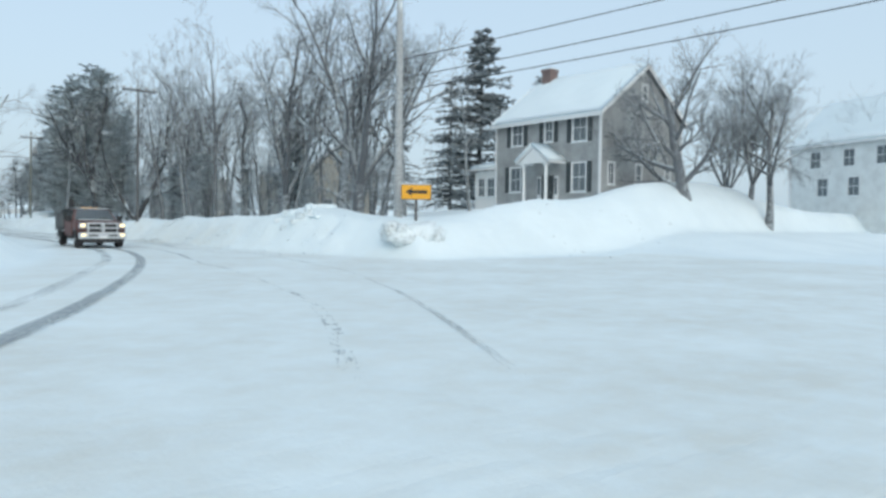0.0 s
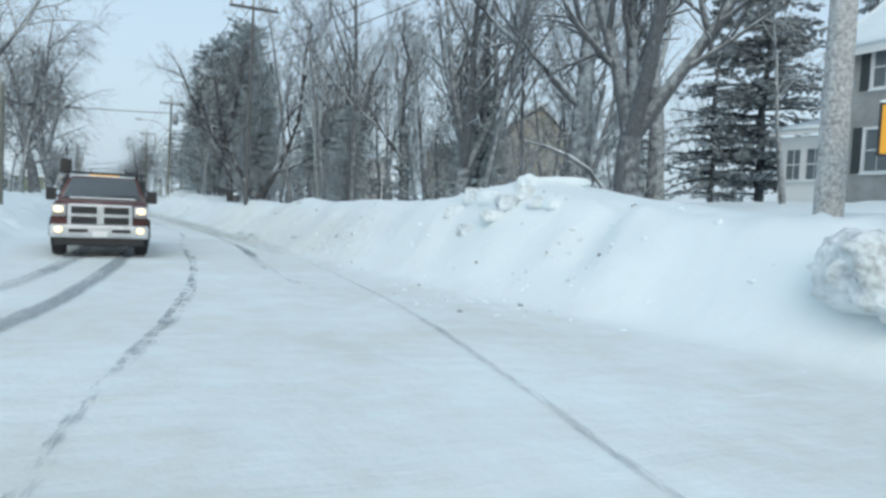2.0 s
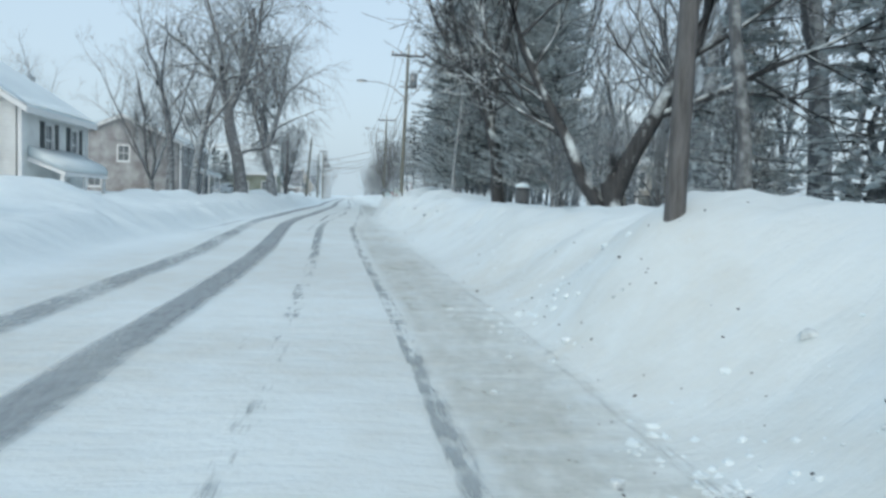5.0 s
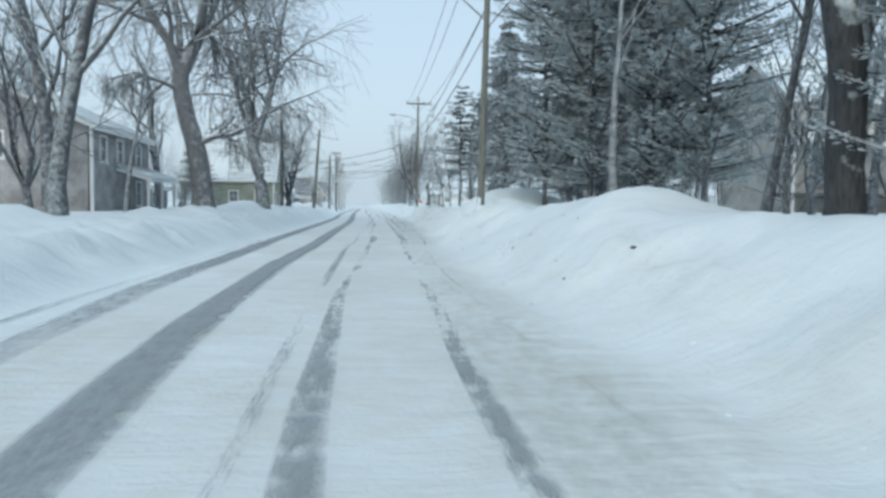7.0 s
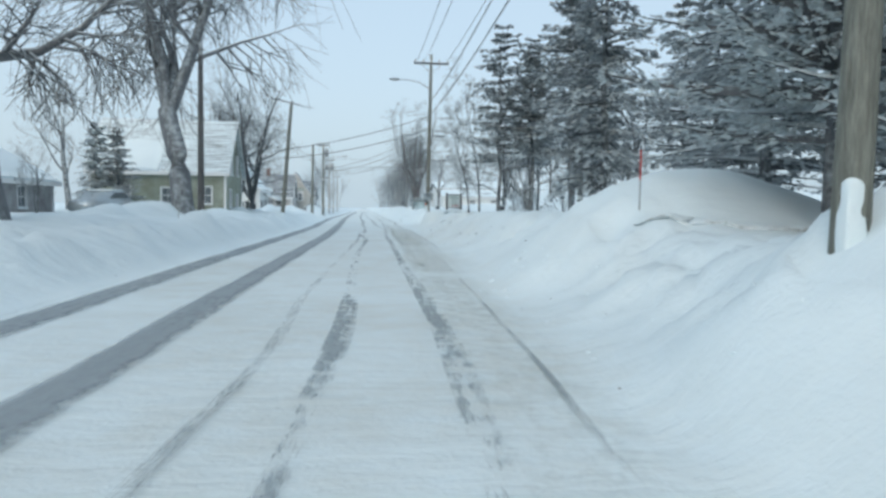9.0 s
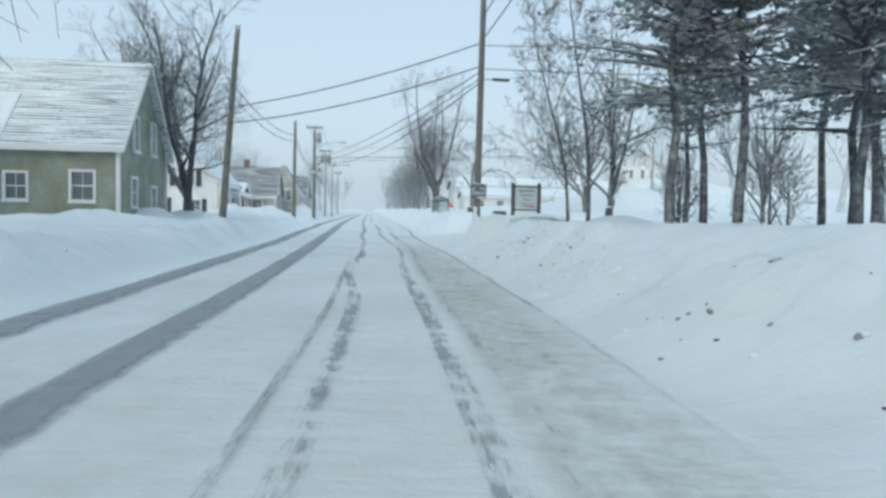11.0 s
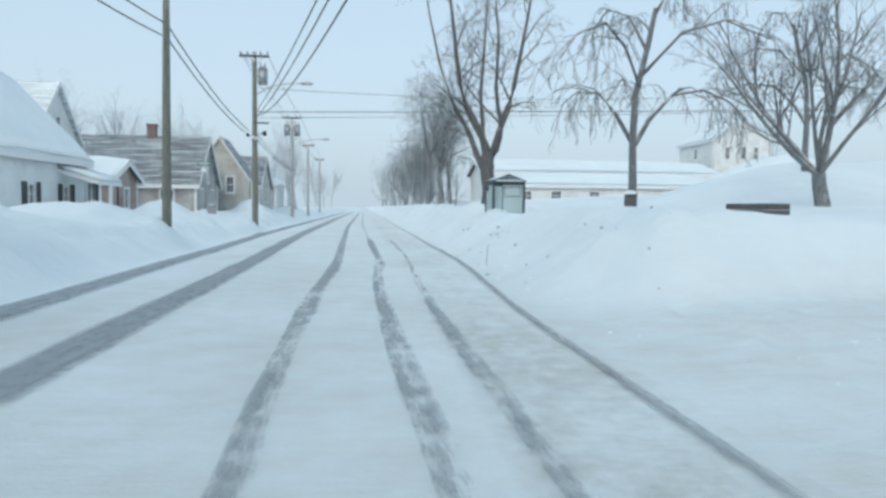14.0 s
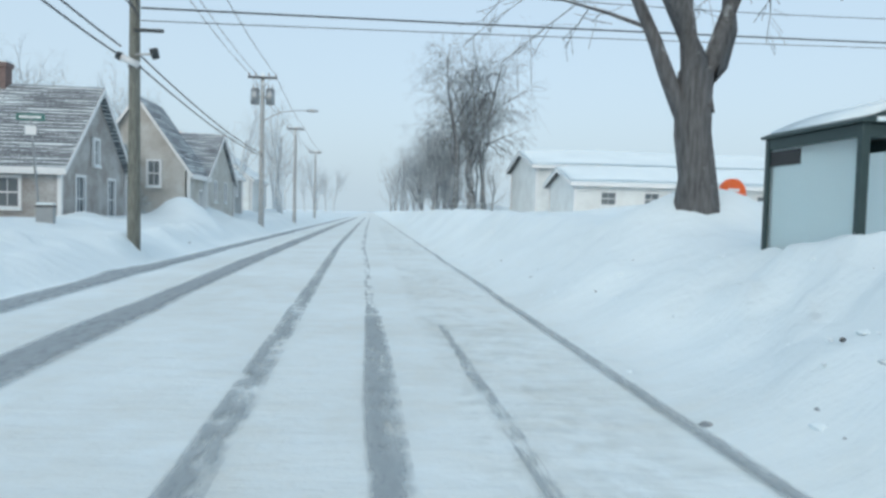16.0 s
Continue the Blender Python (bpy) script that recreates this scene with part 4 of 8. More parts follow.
    for zz, ax, ay in cans:
        c = on(zz) + Vector((ax, ay, 0))
        bm = rod(bmesh.new(), c + Vector((0, 0, -0.42)), c + Vector((0, 0, 0.42)), 0.24, 0.24, 16)
        rod(bm, c + Vector((0, 0, 0.42)), c + Vector((0, 0, 0.5)), 0.25, 0.12, 16)
        can = part("transformer", bm, M["metal"], root, "grey transformer can", True)
        for s in (-0.1, 0.1):
            part("bushing", rod(bmesh.new(), c + Vector((s, 0, 0.48)), c + Vector((s, 0, 0.72)), 0.035, 0.025, 8), M["ceramic"], can)
        part("bracket", rod(bmesh.new(), on(zz), c, 0.05, 0.05, 6), M["metal"], root)
    return root


def wire(a, b, sag, r=0.014, label="black overhead cable between the poles", n=18):
    a, b = Vector(a), Vector(b)
    pts = [a.lerp(b, i / n) - Vector((0, 0, sag * 4 * (i / n) * (1 - i / n))) for i in range(n + 1)]
    v, f = [], []
    tube(v, f, pts, [r] * (n + 1), 5)
    ob = new("power_line", arrays("power_line", [tuple(p) for p in v], f, M["cable"]))
    return tagged(ob, label, "cable", "overhead cables")


utility_pole(4.34, 25.55, 11.0, "wood_grey", 0.17, label="pale grey utility pole behind an arrow sign")
utility_pole(2.35, 53.5, 10.6, "bark_swept", 0.085, (0.01, 0), (10.2, 1.1, 0), (5.6, -1.75, -0.1, 1.55), label="dark wooden utility pole with street lamp")
utility_pole(2.74, 94.65, 11.2, "wood", 0.122, (0.018, 0), (10.45, 1.1, 0), (7.7, -2.6, -0.1, 1.0), ((8.9, 0.42, 0.1),), "brown wooden utility pole with street lamp")
utility_pole(3.38, 135.8, 11.2, "wood", 0.122, (0.01, 0), (10.6, 1.1, 0), (9.0, -2.0, -0.1, 0.55), (), "brown wooden utility pole carrying a grey plate", (6.05, 0.6))
utility_pole(-8.3, 62.5, 7.3, "wood", 0.15, (0.012, 0), None, None, (), "grey-brown utility pole beside a brick chimney")
utility_pole(-6.6, 117.0, 7.3, "bark_swept", 0.12, (0.0, 0), None, None, (), "dark slender utility pole beside a willow")
utility_pole(-6.25, 140.2, 8.6, "wood", 0.14, (0.075, 0), None, None, (), "leaning grey utility pole among bare trees")
utility_pole(-5.95, 164.3, 7.8, "wood", 0.135, (0.008, 0), None, None, (), "plain brown utility pole with two cables")
corner_pole = utility_pole(-5.75, 180.5, 9.35, "wood", 0.15, (0, 0), (9.1, 0.75, 0), (7.1, 2.4, -0.2, 0.65), ((8.1, 0.42, 0.05),), "wooden utility pole with transformer and street lamp")
utility_pole(-6.1, 203.5, 9.0, "wood_grey", 0.15, (0, 0), (8.75, 0.8, 0), (6.3, 2.5, -0.2, 0.7), ((7.7, 0.42, 0.05), (7.7, -0.42, 0.05)), "snow-dusted utility pole with two transformers")
utility_pole(-6.3, 223.0, 8.3, "wood_grey", 0.14, (0, 0), (8.1, 0.7, 0), None, (), "snow-dusted distant utility pole")
utility_pole(-6.5, 247.0, 8.4, "wood_grey", 0.14, (0, 0), (8.1, 0.7, 0), None, (), "snow-dusted distant utility pole")
utility_pole(12.0, -14.0, 12.0, "wood_grey", 0.16, label="grey utility pole across the side street")
utility_pole(30.0, 186.0, 9.5, "wood_grey", 0.14, label="grey utility pole behind the parking lot")

for dz, sag in ((7.8, 0.25), (7.05, 0.3), (6.55, 0.35)):
    wire((4.4, 25.5, dz + 0.15), (12.0, -14.0, dz + 2.2), sag, 0.018)
for dz, e in ((7.8, 8.7), (7.05, 8.2)):
    wire((4.4, 25.5, dz), (2.85, 53.4, e), 0.5)
for s in (-0.95, -0.45, 0.95):
    wire((2.85 + s, 53.3, 10.4), (3.1 + s, 94.45, 10.7), 0.6)
    wire((3.1 + s, 94.45, 10.7), (3.55 + s, 135.6, 10.8), 0.6)
    wire((-5.75 + s * 0.7, 180.3, 9.3), (-6.1 + s * 0.75, 203.3, 8.95), 0.3)
    wire((-6.1 + s * 0.75, 203.3, 8.95), (-6.3 + s * 0.7, 222.8, 8.3), 0.25)
    wire((-6.3 + s * 0.7, 222.8, 8.3), (-6.5 + s * 0.7, 246.8, 8.3), 0.25)
for z1, z2, z3 in ((8.0, 8.5, 8.2), (7.2, 7.6, 7.4)):
    wire((2.7, 53.5, z1), (3.0, 94.6, z2), 0.5, 0.02)
    wire((3.0, 94.6, z2), (3.45, 135.7, z3), 0.5, 0.02)
for z1, z2, s in ((5.9, 6.05, 1.25), (6.03, 6.05, 0.75), (6.27, 6.3, 0.55)):
    wire((3.35, 135.7, z1), (-5.65, 180.5, z2), s, 0.018)
wire((2.4, 53.5, 5.35), (-8.2, 62.5, 5.95), 0.15, 0.018)
wire((-8.2, 62.5, 5.95), (-30, 52, 5.2), 0.5, 0.018)
splice = thing("cable_splice", "dark sleeve splicing the cable beside a pole", "cable fitting", (-7.4, 61.8, 5.78))
part("sleeve", rod(bmesh.new(), (-0.45, 0.38, 0.03), (0.45, -0.38, -0.02), 0.06, 0.06, 10), M["bin"], splice)
part("end_cap", rod(bmesh.new(), (0.45, -0.38, -0.02), (0.6, -0.5, -0.03), 0.1, 0.08, 10), M["dark_metal"], splice)
wire((3.4, 135.8, 7.3), (-6.15, 140, 5.3), 0.25, 0.022)
wire((3.4, 135.8, 6.5), (-6.2, 140, 4.7), 0.3, 0.022)
for a, b in ((6.6, 6.75), (6.1, 6.35)):
    wire((-6.1, 140, a), (-5.95, 164.3, b), 0.55, 0.02)
    wire((-5.9, 164.3, b), (-6.05, 180.4, 5.05 + (b - 6.35) * 0.6), 0.3, 0.022)
    wire((-5.65, 180.5, 4.85 + (b - 6.35) * 0.7), (-6.1, 203.4, 4.4 + (b - 6.35) * 0.3), 0.25, 0.022)
wire((3.5, 135.7, 7.2), (24, 130, 7.6), 0.35)
wire((3.5, 135.7, 6.4), (24, 131, 6.6), 0.35)
for z1, z2, s in ((6.26, 8.0, 0.05), (5.95, 7.95, 0.07), (7.5, 9.3, 0.6)):
    wire((-5.6, 180.5, z1), (30, 186, z2), s, 0.024 if z1 == 6.26 else 0.012)


def pole_fittings(root):
    """Splice cans and a small bracket on the pole by the side street."""
    def at(x, y, z):
        return Vector((x, y, z)) - Vector(root.location)
    can = part("splice_can", rod(bmesh.new(), at(-6.02, 180.38, 5.02), at(-5.62, 180.38, 4.84), 0.085, 0.085, 12), M["trim"], root, "white cable splice can", True)
    part("end_cap", rod(bmesh.new(), at(-6.13, 180.38, 5.07), at(-6.02, 180.38, 5.02), 0.1, 0.1, 12), M["dark_metal"], can, "", True)
    part("crossbar", boxed(at(-5.7, 180.25, 5.63), at(-5.0, 180.33, 5.71), 0.015), M["dark_metal"], root)
    bm = rod(bmesh.new(), at(-5.26, 180.36, 5.24), at(-5.2, 180.36, 5.02), 0.11, 0.09, 12)
    part("cable_drum", bm, M["dark_metal"], root, "round black cable drum", True)
    part("bracket", rod(bmesh.new(), at(-5.7, 180.4, 5.1), at(-5.25, 180.36, 5.12), 0.025, 0.025, 6), M["metal"], root)
    part("strap", rod(bmesh.new(), at(-5.75, 180.5, 4.78), at(-5.75, 180.5, 4.86), 0.15, 0.15, 12), M["dark_metal"], root)


pole_fittings(corner_pole)

# ---- houses ----


def wall_face(bm, u0, u1, z0, z1, holes, thick, at, rim=False):
    """One wall with real openings. at(u, d, z) gives the place, d being the depth into the wall."""
    us = sorted({u0, u1, *(h[0] for h in holes), *(h[2] for h in holes)})
    zs = sorted({z0, z1, *(h[1] for h in holes), *(h[3] for h in holes)})
    hit = lambda u, z: any(h[0] < u < h[2] and h[1] < z < h[3] for h in holes)
    keep = {}
    for d in (0, thick):
        for i in range(len(us)):
            for j in range(len(zs)):
                keep[d, i, j] = bm.verts.new(at(us[i], d, zs[j]))
    for i in range(len(us) - 1):
        for j in range(len(zs) - 1):
            if hit((us[i] + us[i + 1]) / 2, (zs[j] + zs[j + 1]) / 2):
                q = [(i, j), (i + 1, j), (i + 1, j + 1), (i, j + 1)]
                mid = lambda r, n: (r[n] + r[n + 1]) / 2 if 0 <= n < len(r) - 1 else 1e9
                for (a, b), (c, d2), (ni, nj) in zip(q, q[1:] + q[:1], ((i, j - 1), (i + 1, j), (i, j + 1), (i - 1, j))):
                    if hit(mid(us, ni), mid(zs, nj)):
                        continue
                    bm.faces.new((keep[0, a, b], keep[0, c, d2], keep[thick, c, d2], keep[thick, a, b]))
            else:
                for d in (0, thick):
                    bm.faces.new([keep[d, i, j], keep[d, i + 1, j], keep[d, i + 1, j + 1], keep[d, i, j + 1]])
    if rim:
        n, m = len(us) - 1, len(zs) - 1
        loop = [(i, 0) for i in range(n)] + [(n, j) for j in range(m)] + [(i, m) for i in range(n, 0, -1)] + [(0, j) for j in range(m, 0, -1)]
        for (a, b), (c, e) in zip(loop, loop[1:] + loop[:1]):
            bm.faces.new((keep[0, a, b], keep[0, c, e], keep[thick, c, e], keep[thick, a, b]))
        bmesh.ops.recalc_face_normals(bm, faces=bm.faces)


def window_parts(root, at, u0, z0, u1, z1, shutters=True, wide=False, sash=True, name="window", trim="trim"):
    """A window in an opening: casing, sash bars, pane, sill and shutters."""

    def bar(bm, a, c, b, d, o0, o1):
        lo, hi = Vector(at(a, o0, c)), Vector(at(b, o1, d))
        box(bm, [min(p, q) for p, q in zip(lo, hi)], [max(p, q) for p, q in zip(lo, hi)], 0.008)

    w = 0.07
    bm = bmesh.new()
    wall_face(bm, u0 - w, u1 + w, z0 - w, z1 + w, [(u0 + 0.03, z0 + 0.03, u1 - 0.03, z1 - 0.03)], 0.095, lambda u, d, z: at(u, d - 0.035, z), True)
    win = part(name, bm, M[trim], root)
    if sash:
        bm = bmesh.new()
        bar(bm, u0 + 0.03, (z0 + z1) / 2 - 0.025, u1 - 0.03, (z0 + z1) / 2 + 0.025, 0.01, 0.055)
        part("sash_rail", bm, M[trim], win)
        m = (u0 + u1) / 2
        bm = bmesh.new()
        bar(bm, m - 0.012, z0 + 0.03, m + 0.012, z1 - 0.03, 0.02, 0.05)
        part("glazing_bar", bm, M[trim], win)
    if wide:
        for f in (0.33, 0.67):
            m = u0 + (u1 - u0) * f
            bm = bmesh.new()
            bar(bm, m - 0.03, z0 + 0.03, m + 0.03, z1 - 0.03, 0.0, 0.055)
            part("mullion", bm, M[trim], win)
    bm = bmesh.new()
    bar(bm, u0 + 0.02, z0 + 0.02, u1 - 0.02, z1 - 0.02, 0.065, 0.075)
    part("pane", bm, M["glass"], win)
    bm = bmesh.new()
    bar(bm, u0 - w - 0.03, z0 - w - 0.05, u1 + w + 0.03, z0 - w, -0.09, 0.03)
    part("sill", bm, M[trim], win)
    bm = bmesh.new()
    bar(bm, u0 - w, z0 - w, u1 + w, z0 - w + 0.05, -0.085, -0.04)
    part("snow", bm, M["snow"], win, "snow lying on the sill")
    if shutters:
        for a, b in ((u0 - w - 0.02 - 0.36, u0 - w - 0.02), (u1 + w + 0.02, u1 + w + 0.38)):
            bm = bmesh.new()
            bar(bm, a, z0 - w, b, z1 + w, -0.022, -0.004)
            for e, f in ((a, a + 0.05), (b - 0.05, b)):
                bar(bm, e, z0 - w, f, z1 + w, -0.045, -0.022)
            n = 9
            for k in range(n):
                zz = z0 - w + (z1 - z0 + 2 * w) * (k + 0.2) / n
                bar(bm, a + 0.05, zz, b - 0.05, zz + (z1 - z0) / n * 0.5, -0.038, -0.022)
            part("shutter", bm, M["shutter"], root)


def roof_slab(bm, L, y0, z0, y1, z1, thick, over):
    """One slope from the eave (y0, z0) up to the ridge (y1, z1), along x."""
    prism(bm, [(y0, z0), (y1, z1), (y1, z1 + thick), (y0, z0 + thick * 0.9)], -L / 2 - over, L / 2 + over, "x")


def snow_cap(L, y0, z0, y1, z1, over, thick, seed):
    """Lying snow on a slope: rounded at the eave and uneven on top."""
    nu, nv = max(8, int(L / 0.45)), 9
    verts, faces = [], []
    for i in range(nu + 1):
        for j in range(nv + 1):
            u, v = i / nu, j / nv
            x = -L / 2 - over + (L + 2 * over) * u
            edge = min(1, 4.5 * min(u, 1 - u) + 0.15) * min(1, 3.2 * v + 0.25)
            n = noise.noise(Vector((x * 0.7 + seed, v * 3.0, seed))) * 0.06
            t = thick * math.sqrt(max(edge, 0)) + n * edge
            verts.append((x, y0 + (y1 - y0) * v, z0 + (z1 - z0) * v + max(t, 0.01)))
    base = len(verts)
    for i in range(nu + 1):
        for j in range(nv + 1):
            u, v = i / nu, j / nv
            verts.append((-L / 2 - over + (L + 2 * over) * u, y0 + (y1 - y0) * v, z0 + (z1 - z0) * v + 0.004))
    w = nv + 1
    for i in range(nu):
        for j in range(nv):
            q = i * w + j
            faces.append((q, q + w, q + w + 1, q + 1))
    rim = [i * w for i in range(nu + 1)] + [nu * w + j for j in range(1, w)] + [i * w + nv for i in range(nu - 1, -1, -1)] + [j for j in range(nv - 1, 0, -1)]
    for a, b in zip(rim, rim[1:] + rim[:1]):
        faces.append((a, b, b + base, a + base))
    return arrays("snow", verts, faces, M["snow"])


def house(label, at, rz, L, W, eave, ridge, mat, windows=(), roof="snow", over=0.3, chimney=None, low=-1.2, cover=0.22, trim="trim", category="house", corner=True):
    """A gabled house. Ridge along local x; faces S (y < 0), N, E (x > 0), W. at is its foot, heights are above it.
    windows: (face, u, z, width, height, shutters)."""
    root = thing("house", label, category, at, rz)
    t = 0.16
    faces = {
        "S": (-L / 2, L / 2, lambda u, d, z: (u, -W / 2 + d, z)),
        "N": (-L / 2, L / 2, lambda u, d, z: (-u, W / 2 - d, z)),
        "E": (-W / 2 + t, W / 2 - t, lambda u, d, z: (L / 2 - d, u, z)),
        "W": (-W / 2 + t, W / 2 - t, lambda u, d, z: (-L / 2 + d, -u, z)),
    }
    for f, (u0, u1, fn) in faces.items():
        holes = [(w[1] - w[3] / 2, w[2], w[1] + w[3] / 2, w[2] + w[4]) for w in windows if w[0] == f and w[2] + w[4] <= eave]
        bm = bmesh.new()
        wall_face(bm, u0, u1, low, eave, holes, t, fn)
        if f in "EW":
            s = 1 if f == "E" else -1
            x0, x1 = sorted((s * L / 2, s * (L / 2 - t)))
            prism(bm, [(-W / 2 + 0.02, eave), (W / 2 - 0.02, eave), (0, ridge - 0.03)], x0, x1, "x")
        bmesh.ops.recalc_face_normals(bm, faces=bm.faces)
        part("wall", bm, mat if not isinstance(mat, str) else M[mat], root)
    for w in windows:
        f = w[0]
        window_parts(root, faces[f][2] if w[2] + w[4] <= eave else (lambda u, d, z, g=faces[f][2]: g(u, d - 0.08, z)), w[1] - w[3] / 2, w[2], w[1] + w[3] / 2, w[2] + w[4], w[5] if len(w) > 5 else False, wide=w[3] > 1.5)
    if corner:
        for sx in (-1, 1):
            for sy in (-1, 1):
                bm = boxed((sx * L / 2 - 0.07, sy * W / 2 - 0.07, low), (sx * L / 2 + 0.07, sy * W / 2 + 0.07, eave), 0.01)
                part("corner_board", bm, M[trim], root)
    slope = (ridge - eave) / (W / 2)
    yo, zo = W / 2 + over, eave - slope * over
    for s in (-1, 1):
        bm = bmesh.new()
        roof_slab(bm, L, s * yo, zo, 0, ridge, 0.14, over)
        rf = part("roof", bm, M["timber"] if roof == "snow" else M["shingle_dark" if roof == "dark" else "shingle"], root)
        me = rf.data
        uv = me.uv_layers.new(name="UVMap")
        for lp in me.loops:
            co = me.vertices[lp.vertex_index].co
            uv.data[lp.index].uv = (co.x, co.z * math.hypot(1, 1 / max(slope, 0.2)))
        bm = bmesh.new()
        box(bm, (-L / 2 - over, s * yo - 0.03, zo - 0.1), (L / 2 + over, s * yo + 0.03, zo + 0.13), 0.01)
        part("fascia", bm, M[trim], root)
        if roof == "snow":
            ob = new("snow", snow_cap(L, s * (yo + 0.04), zo + 0.12, 0, ridge + 0.14, over + 0.03, cover, at[0] + s))
            ob.parent = root
            tagged(ob, "thick snow lying on the roof")
        elif roof == "half":
            ob = new("snow", snow_cap(L * 0.5, s * (yo + 0.02), zo + 0.12, s * yo * 0.45, zo + 0.14 + (ridge - zo) * 0.55, 0.02, 0.12, at[0] + s))
            ob.parent = root
            ob.location = (-L * 0.24, 0, 0)
            tagged(ob, "patch of snow left on the roof")
    for sx in (-1, 1):
        bm = bmesh.new()
        for s in (-1, 1):
            prism(bm, [(s * yo, zo - 0.08), (0, ridge - 0.08), (0, ridge + 0.12), (s * yo, zo + 0.12)], sx * (L / 2 + over) - 0.025, sx * (L / 2 + over) + 0.025, "x")
        part("bargeboard", bm, M[trim], root)
    if chimney:
        cx, cy, top, w = chimney
        bm = boxed((cx - w / 2, cy - w / 2, eave), (cx + w / 2, cy + w / 2, top - 0.18))
        box(bm, (cx - w / 2 - 0.06, cy - w / 2 - 0.06, top - 0.18), (cx + w / 2 + 0.06, cy + w / 2 + 0.06, top), 0.015)
        ch = part("chimney", bm, M["brick"], root, "red brick chimney")
        bm = boxed((cx - w / 2 - 0.05, cy - w / 2 - 0.05, top), (cx + w / 2 + 0.05, cy + w / 2 + 0.05, top + 0.07), 0.03)
        part("snow", bm, M["snow"], ch)
    return root


def lean_roof(root, lo, hi, z0, z1, axis="y", cover=0.16, trim="trim"):
    """A porch roof falling along an axis from z1 at lo to z0 at hi, with snow on it."""
    a0, a1 = (lo[1], hi[1]) if axis == "y" else (lo[0], hi[0])
    b0, b1 = (lo[0], hi[0]) if axis == "y" else (lo[1], hi[1])
    bm = bmesh.new()
    prism(bm, [(a0, z1), (a1, z0), (a1, z0 + 0.14), (a0, z1 + 0.14)], b0, b1, "x" if axis == "y" else "y")
    part("porch_roof", bm, M[trim], root)
    bm = bmesh.new()
    prism(bm, [(a0, z1 + 0.144), (a1, z0 + 0.144), (a1, z0 + 0.144 + cover * 0.6), (a1 + (a0 - a1) * 0.12, z0 + 0.144 + cover), (a0, z1 + 0.144 + cover)], b0 + 0.02, b1 - 0.02, "x" if axis == "y" else "y")
    bmesh.ops.bevel(bm, geom=list(bm.edges), offset=0.04, segments=2, affect="EDGES")
    part("snow", bm, M["snow"], root, "snow lying on the porch roof", True)


